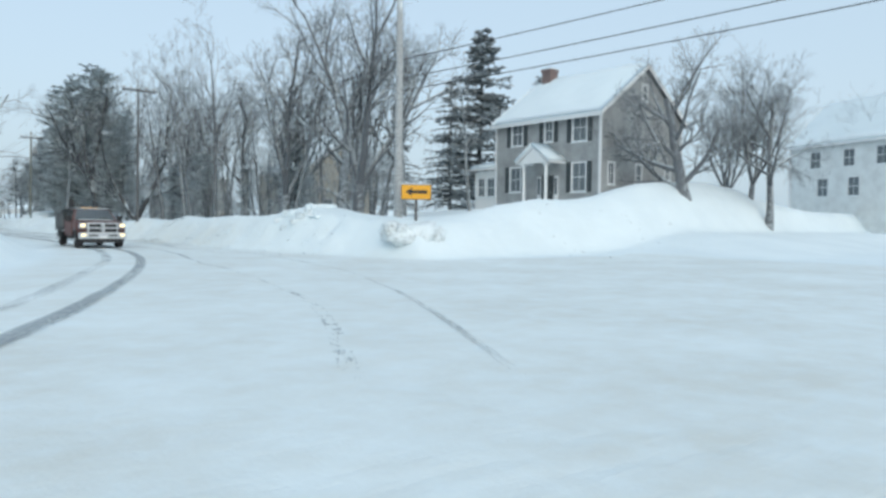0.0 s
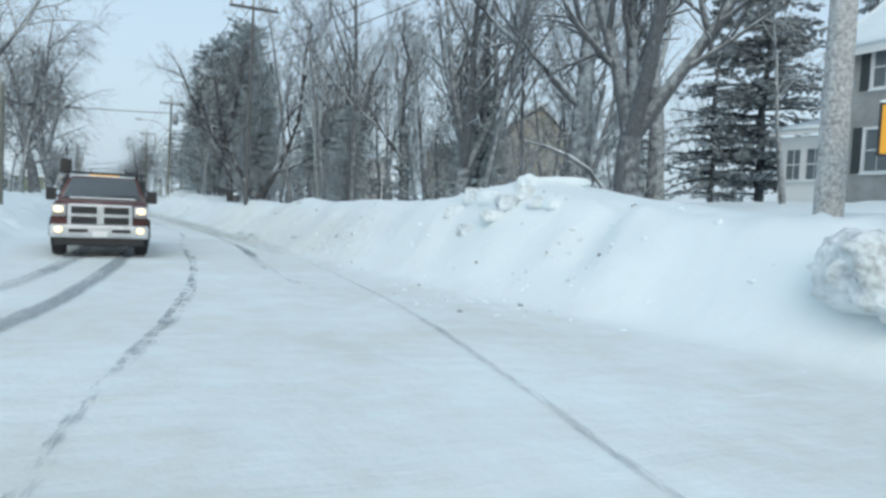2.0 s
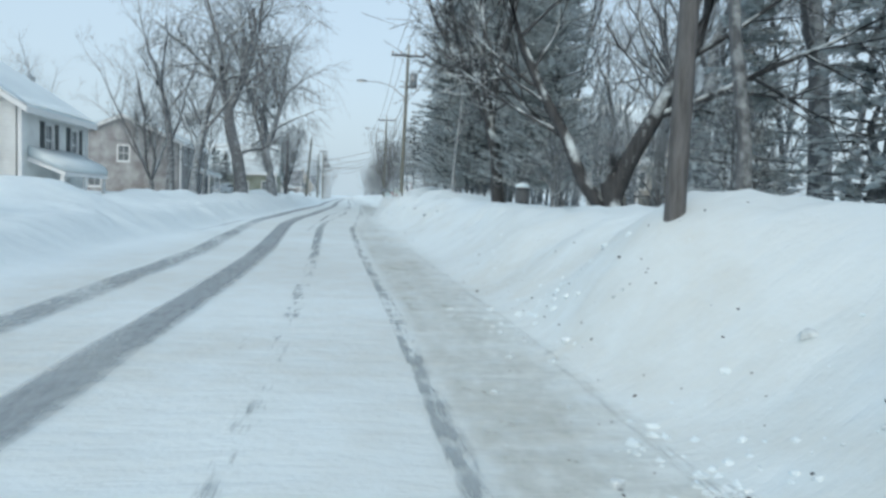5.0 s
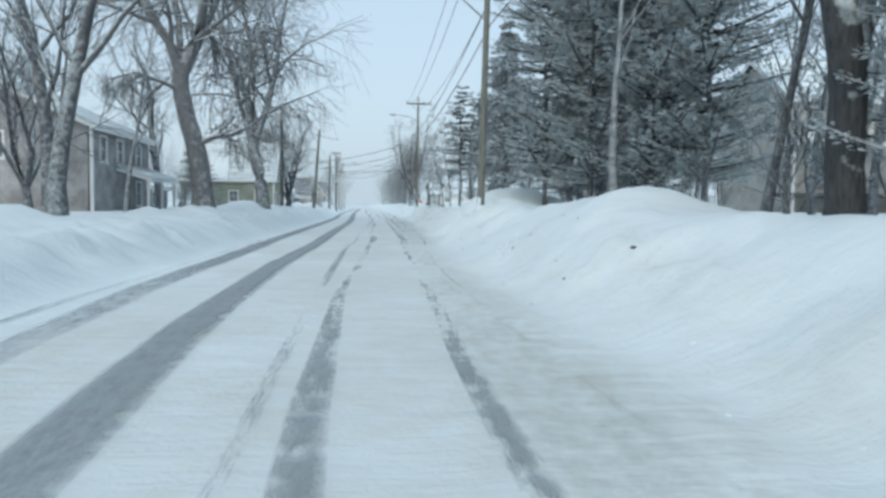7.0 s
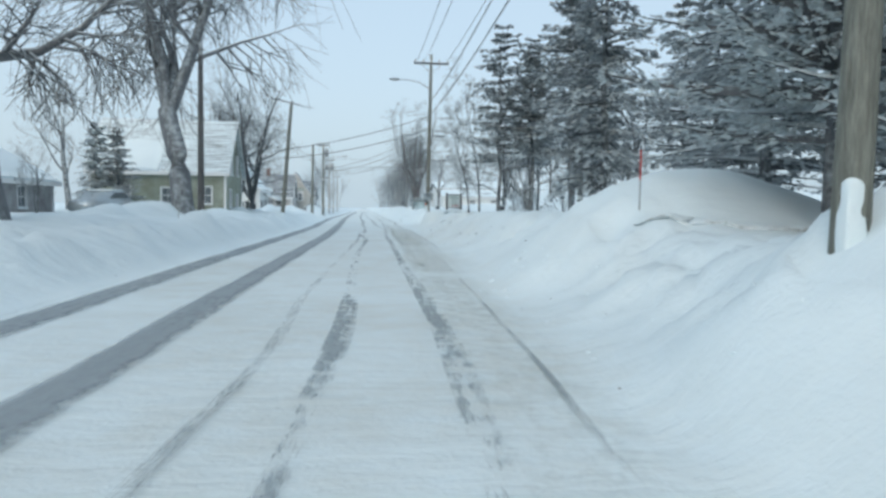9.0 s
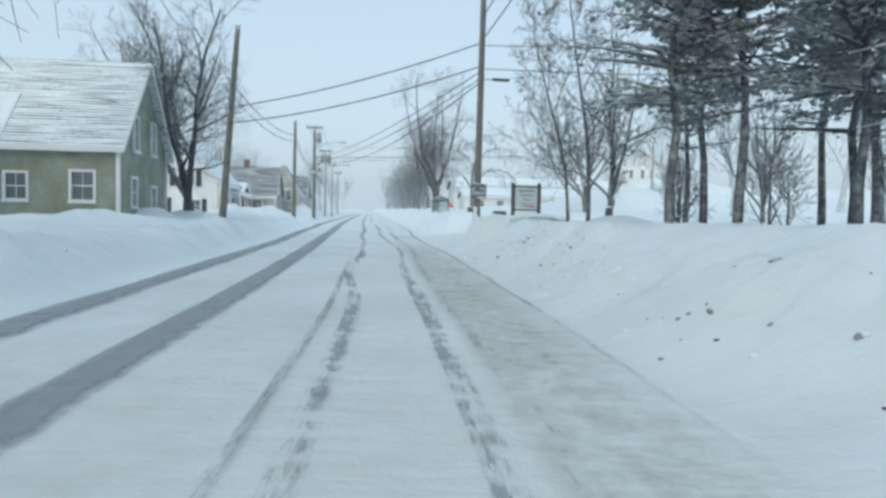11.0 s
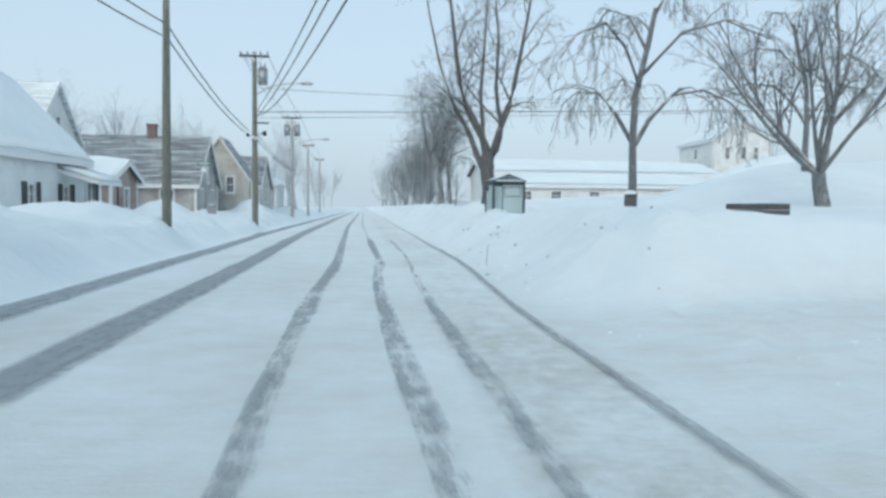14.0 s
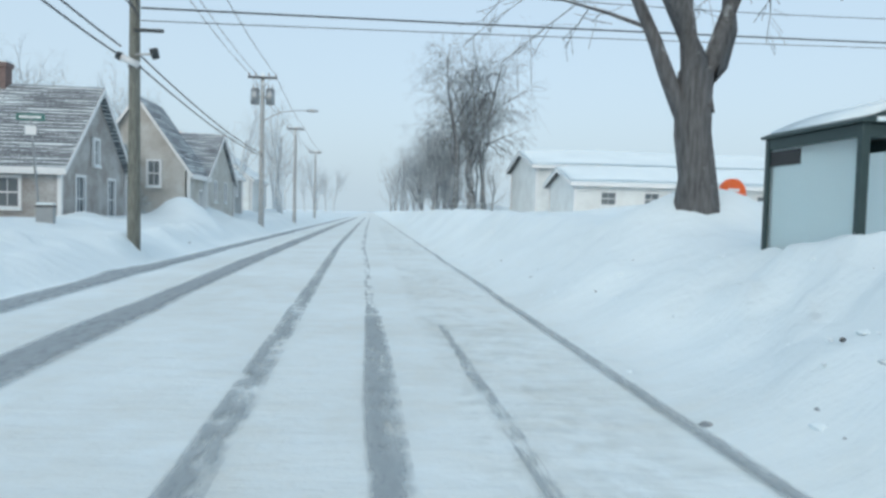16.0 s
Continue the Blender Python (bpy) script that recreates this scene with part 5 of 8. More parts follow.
def colonial():
    """The grey two-storey house behind the arrow sign."""
    z = 2.4
    wins = [("S", -2.5 + 0.02, 4.25, 1.0, 1.55, True), ("S", 0.35, 4.3, 0.7, 1.4, True), ("S", 2.9, 4.15, 1.1, 1.65, True),
            ("S", -2.6, 1.15, 1.0, 1.6, True), ("S", 2.9, 1.05, 1.1, 1.75, True),
            ("E", -3.2, 1.5, 0.62, 1.3, False), ("E", -0.4, 1.5, 0.62, 1.3, False), ("E", 2.8, 2.0, 0.6, 0.75, False), ("E", 0.0, 6.9, 0.5, 1.0, False)]
    h = house("grey clapboard two-storey house with dark shutters", (26.2, 33.7, z), 270, 9.0, 8.6, 5.85, 9.0, "grey_siding", wins, "snow", 0.32, (-3.55, 0.0, 10.1, 0.8), -1.5, 0.28)
    # entrance porch: gabled hood on two white columns, door behind
    for sx in (-0.95, 0.95):
        bm = rod(bmesh.new(), (0.35 + sx, -5.55, -1.0), (0.35 + sx, -5.55, 2.75), 0.12, 0.1, 14)
        box(bm, (0.35 + sx - 0.15, -5.7, 2.66), (0.35 + sx + 0.15, -5.4, 2.78), 0.01)
        part("column", bm, M["white"], h, "round white porch column", False)
    for s in (-1, 1):
        bm = bmesh.new()
        prism(bm, [(0.35, 3.75), (0.35 + s * 1.45, 2.8), (0.35 + s * 1.45, 2.95), (0.35, 3.9)], -5.85, -4.3, "y")
        part("porch_roof", bm, M["trim"], h)
        bm = bmesh.new()
        prism(bm, [(0.35, 3.905), (0.35 + s * 1.48, 2.95), (0.35 + s * 1.5, 3.08), (0.35 + s * 1.2, 3.3), (0.35, 4.12)], -5.9, -4.3, "y")
        part("snow", bm, M["snow"], h, "snow on the porch hood", True)
    bm = bmesh.new()
    prism(bm, [(0.35 - 1.3, 2.8), (0.35 + 1.3, 2.8), (0.35, 3.72)], -5.78, -5.7, "y")
    part("pediment", bm, M["white"], h)
    bm = bmesh.new()
    box(bm, (-0.15, -4.38, 0.0), (0.85, -4.3, 2.1), 0.01)
    for zz in (0.2, 0.85, 1.5):
        box(bm, (0.0, -4.4, zz), (0.7, -4.37, zz + 0.5), 0.012)
    d = part("door", bm, M["shutter"], h, "dark panelled front door")
    part("door_handle", rod(bmesh.new(), (0.74, -4.46, 1.0), (0.74, -4.38, 1.0), 0.03, 0.03, 8), M["metal"], d)
    for a, b in ((-0.55, -0.2), (0.9, 1.25)):
        bm = boxed((a, -4.36, 0.2), (b, -4.3, 2.05), 0.01)
        sl = part("sidelight", bm, M["trim"], h)
        part("pane", boxed((a + 0.06, -4.372, 0.9), (b - 0.06, -4.362, 1.95)), M["glass"], sl)
    # sun room at the north end
    bm = bmesh.new()
    wall_face(bm, -7.0, -4.5, -1.5, 2.7, [(-6.7, 0.9, -5.95, 2.2), (-5.75, 0.9, -4.95, 2.2)], 0.12, lambda u, dd, zz: (u, -4.0 + dd, zz))
    wall_face(bm, -4.0 + 0.13, 0.0, -1.5, 2.7, [], 0.12, lambda u, dd, zz: (-7.0 + dd, u, zz))
    part("sunroom_wall", bm, M["white"], h)
    for a, b in ((-6.7, -5.95), (-5.75, -4.95)):
        window_parts(h, lambda u, dd, zz: (u, -4.0 + dd, zz), a, 0.9, b, 2.2, False)
    lean_roof(h, (-7.25, 0.2), (-4.52, -4.4), 2.75, 3.7, "y", 0.3)


colonial()


def green_house():
    z = 0.6
    wins = [("S", 3.0, 0.95, 0.85, 1.1, False), ("S", -2.2, 0.95, 0.85, 1.1, False), ("S", 0.6, 0.95, 0.8, 1.0, False),
            ("E", -1.25, 3.0, 0.6, 1.35, False), ("E", 1.08, 3.0, 0.6, 1.35, False), ("E", -1.3, 0.75, 0.72, 1.15, False), ("E", 1.35, 0.6, 0.75, 1.0, False)]
    return house("sage green clapboard house under a snowy shingle roof", (-14.2, 142.35, z), 0, 8.6, 6.3, 3.2, 6.65, "green_siding", wins, "half", 0.3, None, -1.0)


green_house()


def white_house():
    z = 0.6
    wins = [("E", -2.15 + 0.0, 2.4, 0.62, 1.15, True), ("E", -0.5, 2.4, 0.62, 1.15, True)]
    h = house("white clapboard house with black shutters", (-14.35, 169.5, z), 270, 7.4, 5.6, 2.62, 5.6, "white_siding",
              [("E", -1.25, 2.36, 0.7, 1.2, True), ("E", 0.65, 2.36, 0.7, 1.2, True), ("E", -1.5, 0.15, 0.7, 1.2, True), ("E", 1.05, 0.35, 0.72, 0.95, True), ("N", 1.7, 0.75, 0.5, 0.7, True), ("N", -1.2, 0.75, 0.5, 0.7, True)], "snow", 0.25, None, -1.0, 0.25)
    # front porch on thin dark posts, on the road side
    lean_roof(h, (-3.6, 2.8), (-1.0, 4.3), 1.5, 1.95, "y", 0.2)
    for x in (-3.5, -1.2):
        for y in (4.15, 3.3):
            part("porch_post", rod(bmesh.new(), (x, y, -0.6), (x, y, 1.5), 0.04, 0.04, 8), M["dark_metal"], h, "thin dark porch post")
    return h


white_house()


def far_white_wing():
    return house("grey-roofed house end behind the white house", (-20.5, 184.0, 0.8), 0, 7.0, 6.0, 4.2, 7.2, "white_siding", [("E", 0.0, 4.4, 0.6, 1.0, False)], "streak", 0.25)


far_white_wing()
house("low tan house with dark snow-streaked roof", (-14.65, 190.6, 0.5), 0, 8.6, 6.4, 2.25, 5.2, "tan_siding",
      [("S", 2.6, 0.75, 0.8, 1.0, False), ("S", -1.0, 0.75, 0.8, 1.0, False), ("E", -0.2, 2.4, 0.5, 0.95, False), ("E", -1.5, 0.3, 0.8, 1.6, False), ("E", 1.6, 0.3, 0.8, 1.6, False)], "dark", 0.3, (0.9, 0.0, 6.1, 0.5))
house("low rust-brown house partly hidden by snow heaps", (-15.6, 180.4, 0.5), 0, 6.6, 4.0, 2.15, 2.95, "rust_siding", [("E", 0.3, 0.7, 0.7, 1.0, False), ("S", 2.4, 0.2, 0.8, 1.7, False), ("S", -0.5, 0.7, 0.9, 0.9, False)], "snow", 0.3)
house("tall cream house with a steep gable to the street corner", (-10.65, 198.2, 0.6), 270, 3.6, 4.6, 2.5, 5.75, "cream_siding", [("E", 0.75, 1.75, 0.55, 1.15, False), ("E", -0.75, 1.75, 0.5, 1.15, False), ("N", 0.6, 0.5, 0.6, 1.1, False)], "dark", 0.2)
house("cream house wing with a dark roof and gable to the street", (-10.9, 203.2, 0.6), 0, 5.2, 7.6, 2.3, 4.75, "cream_siding", [("E", -1.3, 1.15, 0.6, 1.05, False), ("E", 1.3, 1.15, 0.6, 1.05, False)], "dark", 0.22)
house("pale grey house with steep dark roof", (-11.5, 210.5, 0.6), 270, 6.4, 5.0, 3.0, 5.3, "grey_siding", [("E", 0.0, 1.7, 0.6, 1.1, False), ("N", 1.2, 1.7, 0.55, 1.0, False)], "streak", 0.25)
house("distant pale house in blowing snow", (-13.0, 228.0, 0.7), 270, 8.0, 6.0, 3.2, 5.4, "white_siding", [("N", 1.5, 1.2, 0.7, 1.2, False), ("E", 0.0, 1.2, 0.7, 1.2, False)], "snow", 0.25)


def chimney_house():
    h = house("white house with tall brick chimney", (-16.55, 77.7, 0.6), 270, 6.2, 9.0, 3.45, 6.2, "white_siding",
              [("N", 1.8, 1.75, 0.75, 1.2, True), ("N", -0.7, 1.75, 0.75, 1.2, True), ("E", 1.6, 1.9, 0.9, 1.3, True), ("E", -1.4, 1.9, 0.9, 1.3, True)], "snow", 0.35, None, -1.0, 0.25)
    bm = bmesh.new()
    prism(bm, [(1.9, -1.0), (3.4, -1.0), (3.4, 5.0), (2.65, 5.0), (2.65, 2.0), (2.3, 1.4), (1.9, 1.0)], 3.12, 3.75, "x")
    box(bm, (3.08, 2.58, 5.0), (3.8, 3.47, 5.14), 0.015)
    part("chimney", bm, M["brick"], h, "tall red brick chimney on the gable")
    lean_roof(h, (-2.0, 4.52), (2.6, 5.8), 1.0, 1.5, "y", 0.4)
    for x in (-1.85, 0.3, 2.45):
        part("porch_post", boxed((x - 0.06, 5.6, -0.8), (x + 0.06, 5.72, 1.04), 0.01), M["white"], h)


chimney_house()


def porch_house():
    h = house("grey-brown two-storey house with front porch", (-17.0, 106.5, 0.9), 270, 8.0, 8.0, 3.75, 5.5, "brown_siding",
              [("N", 2.4, 2.3, 0.8, 1.1, False), ("N", -0.4, 2.3, 0.8, 1.1, False), ("N", -2.6, 2.3, 0.8, 1.1, False), ("N", 2.4, 0.3, 0.9, 1.2, False), ("E", 0.0, 2.3, 0.8, 1.1, False), ("E", -2.0, 0.4, 0.9, 1.2, False)], "snow", 0.3)
    lean_roof(h, (-4.0, 4.0), (1.0, 5.6), 1.45, 1.95, "y", 0.22)
    for x in (-3.8, -1.5, 0.8):
        part("porch_post", boxed((x - 0.06, 5.36, -0.8), (x + 0.06, 5.48, 1.6), 0.01), M["white"], h)


porch_house()
house("low brick house with snowy roof", (-20.5, 127.5, 0.7), 270, 7.0, 6.0, 1.9, 3.6, "brown_siding", [("E", 1.0, 0.5, 0.9, 1.0, False), ("N", 0.0, 0.5, 0.9, 1.0, False)], "snow", 0.35)


def columned_house():
    """A pale two-storey house whose porch runs along its front on white columns."""
    h = house("pale two-storey house with a columned front porch", (27.2, 112.5, 2.2), 0, 9.0, 8.0, 5.6, 8.2, "cream_siding",
              [("S", -3.2, 3.6, 0.8, 1.4, False), ("S", -1.6, 3.6, 0.8, 1.4, False), ("S", 1.4, 3.6, 0.8, 1.4, False), ("W", 2.0, 3.6, 0.8, 1.4, False), ("W", -1.5, 3.6, 0.8, 1.4, False), ("S", -2.4, 0.7, 1.0, 1.5, False), ("S", 2.4, 0.7, 1.0, 1.5, False)], "snow", 0.4, None, -1.6, 0.2)
    bm = boxed((-5.4, -5.7, 2.75), (4.6, -4.02, 3.05), 0.02)
    part("porch_roof", bm, M["trim"], h)
    part("snow", boxed((-5.3, -5.62, 3.054), (4.5, -4.05, 3.3), 0.08), M["snow"], h, "snow lying on the porch roof")
    for x in (-5.2, -3.2, -1.2, 0.8, 2.8, 4.4):
        part("porch_column", rod(bmesh.new(), (x, -5.5, -1.6), (x, -5.5, 2.75), 0.11, 0.1, 10), M["white"], h)
    part("porch_floor", boxed((-5.4, -5.7, -0.1), (4.6, -4.02, 0.12)), M["timber"], h)


columned_house()
house("ochre house seen through bare trees", (24.5, 68.0, 1.2), 270, 10.0, 8.0, 5.2, 8.0, "ochre_siding", [("S", -2.5, 1.0, 1.0, 1.4, False), ("S", 0.5, 1.0, 1.0, 1.4, False), ("S", 3.0, 1.0, 1.0, 1.4, False), ("E", 1.5, 1.0, 1.0, 1.4, False), ("E", -1.5, 1.0, 1.0, 1.4, False), ("S", 0.5, 3.4, 1.0, 1.3, False)], "snow", 0.3)
house("white house beyond the garden trees", (53.5, 25.0, 3.0), 250, 11.0, 8.0, 5.6, 9.2, "white_siding", [("S", 3.5, 3.4, 1.1, 1.4, False), ("S", 0.5, 3.4, 1.1, 1.4, False), ("S", -2.8, 3.4, 1.1, 1.4, False), ("S", 1.0, 1.0, 1.1, 1.5, False), ("S", -2.0, 1.0, 1.1, 1.5, False), ("E", 0.0, 1.0, 1.2, 1.5, False), ("W", 0.0, 1.0, 1.2, 1.5, False)], "snow", 0.35, None, -3.0)
house("long low white building with snowy roof", (23.6, 216.0, 2.2), 0, 24.0, 9.0, 2.75, 3.9, "white_siding",
      [("S", u, 0.7, 0.9, 0.9, False) for u in (-9.5, -6.0, -2.5, 1.0, 4.5, 8.0)], "snow", 0.4, None, -1.5, 0.3)
house("low white front wing with snowy roof", (21.3, 205.5, 2.0), 0, 19.0, 6.0, 1.4, 2.25, "white_siding",
      [("S", u, 0.15, 0.9, 0.75, False) for u in (-7.5, -4.9, -1.5, 2.0, 5.5)], "snow", 0.35, None, -1.5, 0.25)
house("white house on the rise beyond the parking lot", (40.0, 219.0, 6.5), 270, 8.0, 6.5, 2.4, 4.4, "white_siding",
      [("E", -1.6, 0.4, 0.55, 1.3, False), ("E", 0.2, 0.4, 0.55, 1.3, False), ("E", 1.6, 0.4, 0.55, 1.3, False), ("S", 0.0, 0.6, 0.8, 1.1, False)], "snow", 0.3, None, -4.5, 0.25)

house("long low pale building beyond the lot", (48.0, 206.0, 1.6), 0, 22.0, 8.0, 2.1, 3.3, "white_siding",
      [("S", u, 0.7, 1.0, 0.9, False) for u in (-8.5, -5.0, -1.5, 2.0, 5.5, 9.0)], "snow", 0.4, None, -1.5, 0.3)

# ---- tree planting ----
SHELTER_TREE = dict(BROAD, count=[0, 9, 8, 6], shrink=[0.62, 0.32, 0.5, 0.5], wobble=0.17, taper=[0.06, 0.88, 0.8, 0.8, 0.6], thin=(0.3, 0.48), lift=[0.03, 0.10, -0.02, -0.1, -0.15], spine=[(-0.02, 0, -0.4), (-0.04, 0, 0.4), (-0.06, 0, 1.1), (-0.1, 0, 1.7), (-0.12, 0, 2.1)],
                    limbs=[([(-0.2, 0, 0.9), (-0.38, 0, 1.5), (-0.55, 0.05, 2.05), (-0.76, 0.1, 2.6), (-1.1, 0.2, 3.3), (-1.6, 0.3, 4.1), (-2.2, 0.4, 6.0), (-2.7, 0.4, 8.0), (-3.0, 0.5, 10.0)], 0.165),
                           ([(-0.1, 0, 1.5), (-0.18, -0.04, 2.25), (-0.44, -0.1, 2.9), (-0.82, -0.2, 3.5), (-1.15, -0.3, 4.1), (-1.45, -0.5, 5.0), (-1.7, -0.8, 6.8), (-2.0, -1.0, 8.8), (-2.0, -1.1, 11.0)], 0.24),
                           ([(-0.02, 0, 1.5), (0.18, 0.02, 2.2), (0.38, 0.05, 2.8), (0.58, 0.1, 3.4), (0.9, 0.2, 4.2), (1.12, 0.3, 5.0), (1.5, 0.6, 6.8), (1.9, 0.9, 9.0), (2.2, 1.1, 11.2)], 0.24),
                           ([(-0.36, -0.1, 2.75), (-0.42, -0.05, 3.4), (-0.4, 0.1, 4.6), (-0.25, 0.3, 6.4), (-0.1, 0.4, 8.6), (0.1, 0.5, 10.8)], 0.12),
                           ([(0.55, 0.1, 3.3), (0.36, 0.2, 4.0), (0.28, 0.3, 5.0), (0.4, 0.6, 7.0), (0.3, 0.8, 9.0), (0.5, 1.0, 11.0)], 0.12)])
SHELTER_TREE["from"] = [0.9, 0.34, 0.2, 0.2]
LEANING = dict(WEEPING, fork=0, count=[2, 10, 8, 6], taper=[0.3, 0.72, 0.8, 0.8, 0.6],
               spine=[(0.1, 0, -0.4), (0.05, 0, 0.6), (-0.02, 0, 1.6), (-0.25, 0.05, 2.6), (-0.62, 0.1, 3.8), (-0.85, 0.1, 5.0), (-0.9, 0.1, 6.0)],
               limbs=[([(-0.9, 0.1, 5.7), (-1.3, 0.0, 6.9), (-2.2, -0.3, 8.2), (-3.4, -0.5, 9.4), (-4.6, -0.8, 10.2)], 0.26),
                      ([(-0.85, 0.1, 5.6), (-0.55, 0.3, 6.6), (-0.15, 0.6, 7.8), (0.1, 0.8, 9.4), (0.6, 1.2, 11.2), (0.5, 1.0, 12.6)], 0.3),
                      ([(-0.2, 0, 2.7), (0.5, -0.1, 3.0), (1.3, -0.2, 3.1), (2.1, -0.4, 3.5), (2.9, -0.5, 4.3)], 0.13),
                      ([(-0.8, 0.1, 4.9), (-1.5, -0.5, 5.2), (-2.4, -1.0, 5.4), (-3.2, -1.6, 5.0)], 0.11)])
LEANING["from"] = [0.8, 0.2, 0.2, 0.2]
DROOPING = dict(DROOP, count=[2, 11, 3, 2], taper=[0.5, 0.75, 0.8, 0.8, 0.6], spine=[(0, 0, -0.4), (0, 0, 0.6), (0.02, 0, 1.7), (0.12, 0, 2.8), (0.3, 0, 4.0), (0.5, 0, 4.9)],
                limbs=[([(0.02, 0, 1.6), (0.4, 0, 2.2), (1.0, 0.1, 2.85), (1.8, 0.1, 3.0), (2.6, 0.2, 2.75), (3.1, 0.3, 2.3)], 0.065), ([(0.0, 0, 1.65), (-0.4, 0, 2.35), (-0.95, -0.2, 2.8), (-1.6, -0.6, 2.75), (-2.1, -1.0, 2.35)], 0.06),
                       ([(0.15, 0, 3.0), (-0.5, -0.7, 3.8), (-1.3, -1.5, 4.1), (-2.1, -2.1, 3.7), (-2.6, -2.5, 3.1)], 0.05), ([(0.2, 0, 3.3), (0.9, -0.6, 4.2), (1.8, -1.0, 4.4), (2.6, -1.4, 3.9)], 0.05),
                       ([(0.48, 0, 4.8), (0.75, 0, 5.3), (1.2, 0.1, 5.3), (1.6, 0.2, 4.6)], 0.04), ([(0.3, 0, 3.9), (-0.1, 0.1, 4.7), (-0.6, 0.3, 4.9), (-1.0, 0.4, 4.3)], 0.045)])
VEE = dict(BROAD, count=[1, 9, 7, 5], taper=[0.1, 0.65, 0.8, 0.8, 0.6], spine=[(0, 0, -0.4), (0, 0, 0.2), (0, 0, 0.6)],
           limbs=[([(-0.1, 0, 0.0), (-0.55, 0, 0.6), (-0.95, 0, 1.5), (-1.4, 0.1, 2.3), (-1.9, 0.2, 3.3), (-2.4, 0.2, 4.8), (-2.7, 0.3, 7.0)], 0.15), ([(0, 0, 0.2), (0.3, 0, 1.0), (0.8, 0, 2.0), (1.45, -0.1, 3.4), (1.95, -0.1, 4.8), (2.2, -0.2, 6.6), (2.35, -0.3, 8.6), (2.6, -0.4, 10.6)], 0.2),
                  ([(0.75, 0, 1.9), (1.2, 0, 2.05), (1.7, 0.1, 2.1)], 0.06)])
VEE["from"] = [0.9, 0.25, 0.2, 0.2]
SAPLING = dict(SLIM, count=[15, 7, 5, 3], angle=[(38, 72), (25, 50), (30, 60), (25, 60)], shrink=[0.3, 0.5, 0.5, 0.5], wobble=0.13)
SAPLING["from"] = [0.16, 0.2, 0.2, 0.2]
CRAB = dict(BROAD, count=[0, 10, 6, 4], thin=(0.34, 0.55), taper=[0.1, 0.75, 0.8, 0.8, 0.6], wobble=0.15, spine=[(0, 0, -0.4), (0, 0, 0.3), (0, 0, 0.6), (0, 0, 0.95)],
            limbs=[([(0, 0, 0.85), (-0.35, 0, 1.15), (-0.75, -0.1, 1.5), (-1.3, -0.2, 1.75), (-2.0, -0.3, 1.85), (-2.6, -0.4, 1.95)], 0.07), ([(0, 0, 0.8), (0.08, 0, 1.5), (0.1, 0.05, 2.3), (-0.05, 0.1, 3.4), (-0.1, 0.1, 5.0), (0, 0.1, 6.8)], 0.115),
                   ([(0.03, 0, 0.9), (0.25, 0, 1.7), (0.5, 0.1, 2.7), (0.7, 0.1, 4.0), (1.0, 0.1, 5.8)], 0.075), ([(0.08, 0, 2.0), (-0.5, 0, 2.4), (-1.2, 0.1, 2.6), (-2.0, 0.1, 2.5)], 0.05), ([(0.1, 0, 2.4), (0.7, -0.2, 2.9), (1.5, -0.3, 3.2), (2.2, -0.4, 3.3)], 0.05),
                   ([(0.05, 0, 0.9), (0.3, -0.1, 1.0), (0.45, -0.1, 1.6)], 0.028), ([(0.08, 0, 1.8), (0.3, -0.8, 2.4), (0.5, -1.6, 2.8)], 0.045)])
CRAB["from"] = [0.9, 0.2, 0.2, 0.2]
CUT = dict(BROAD, levels=3, count=[8, 6, 6, 0])
CUT["from"] = [0.3, 0.2, 0.15, 0.2]
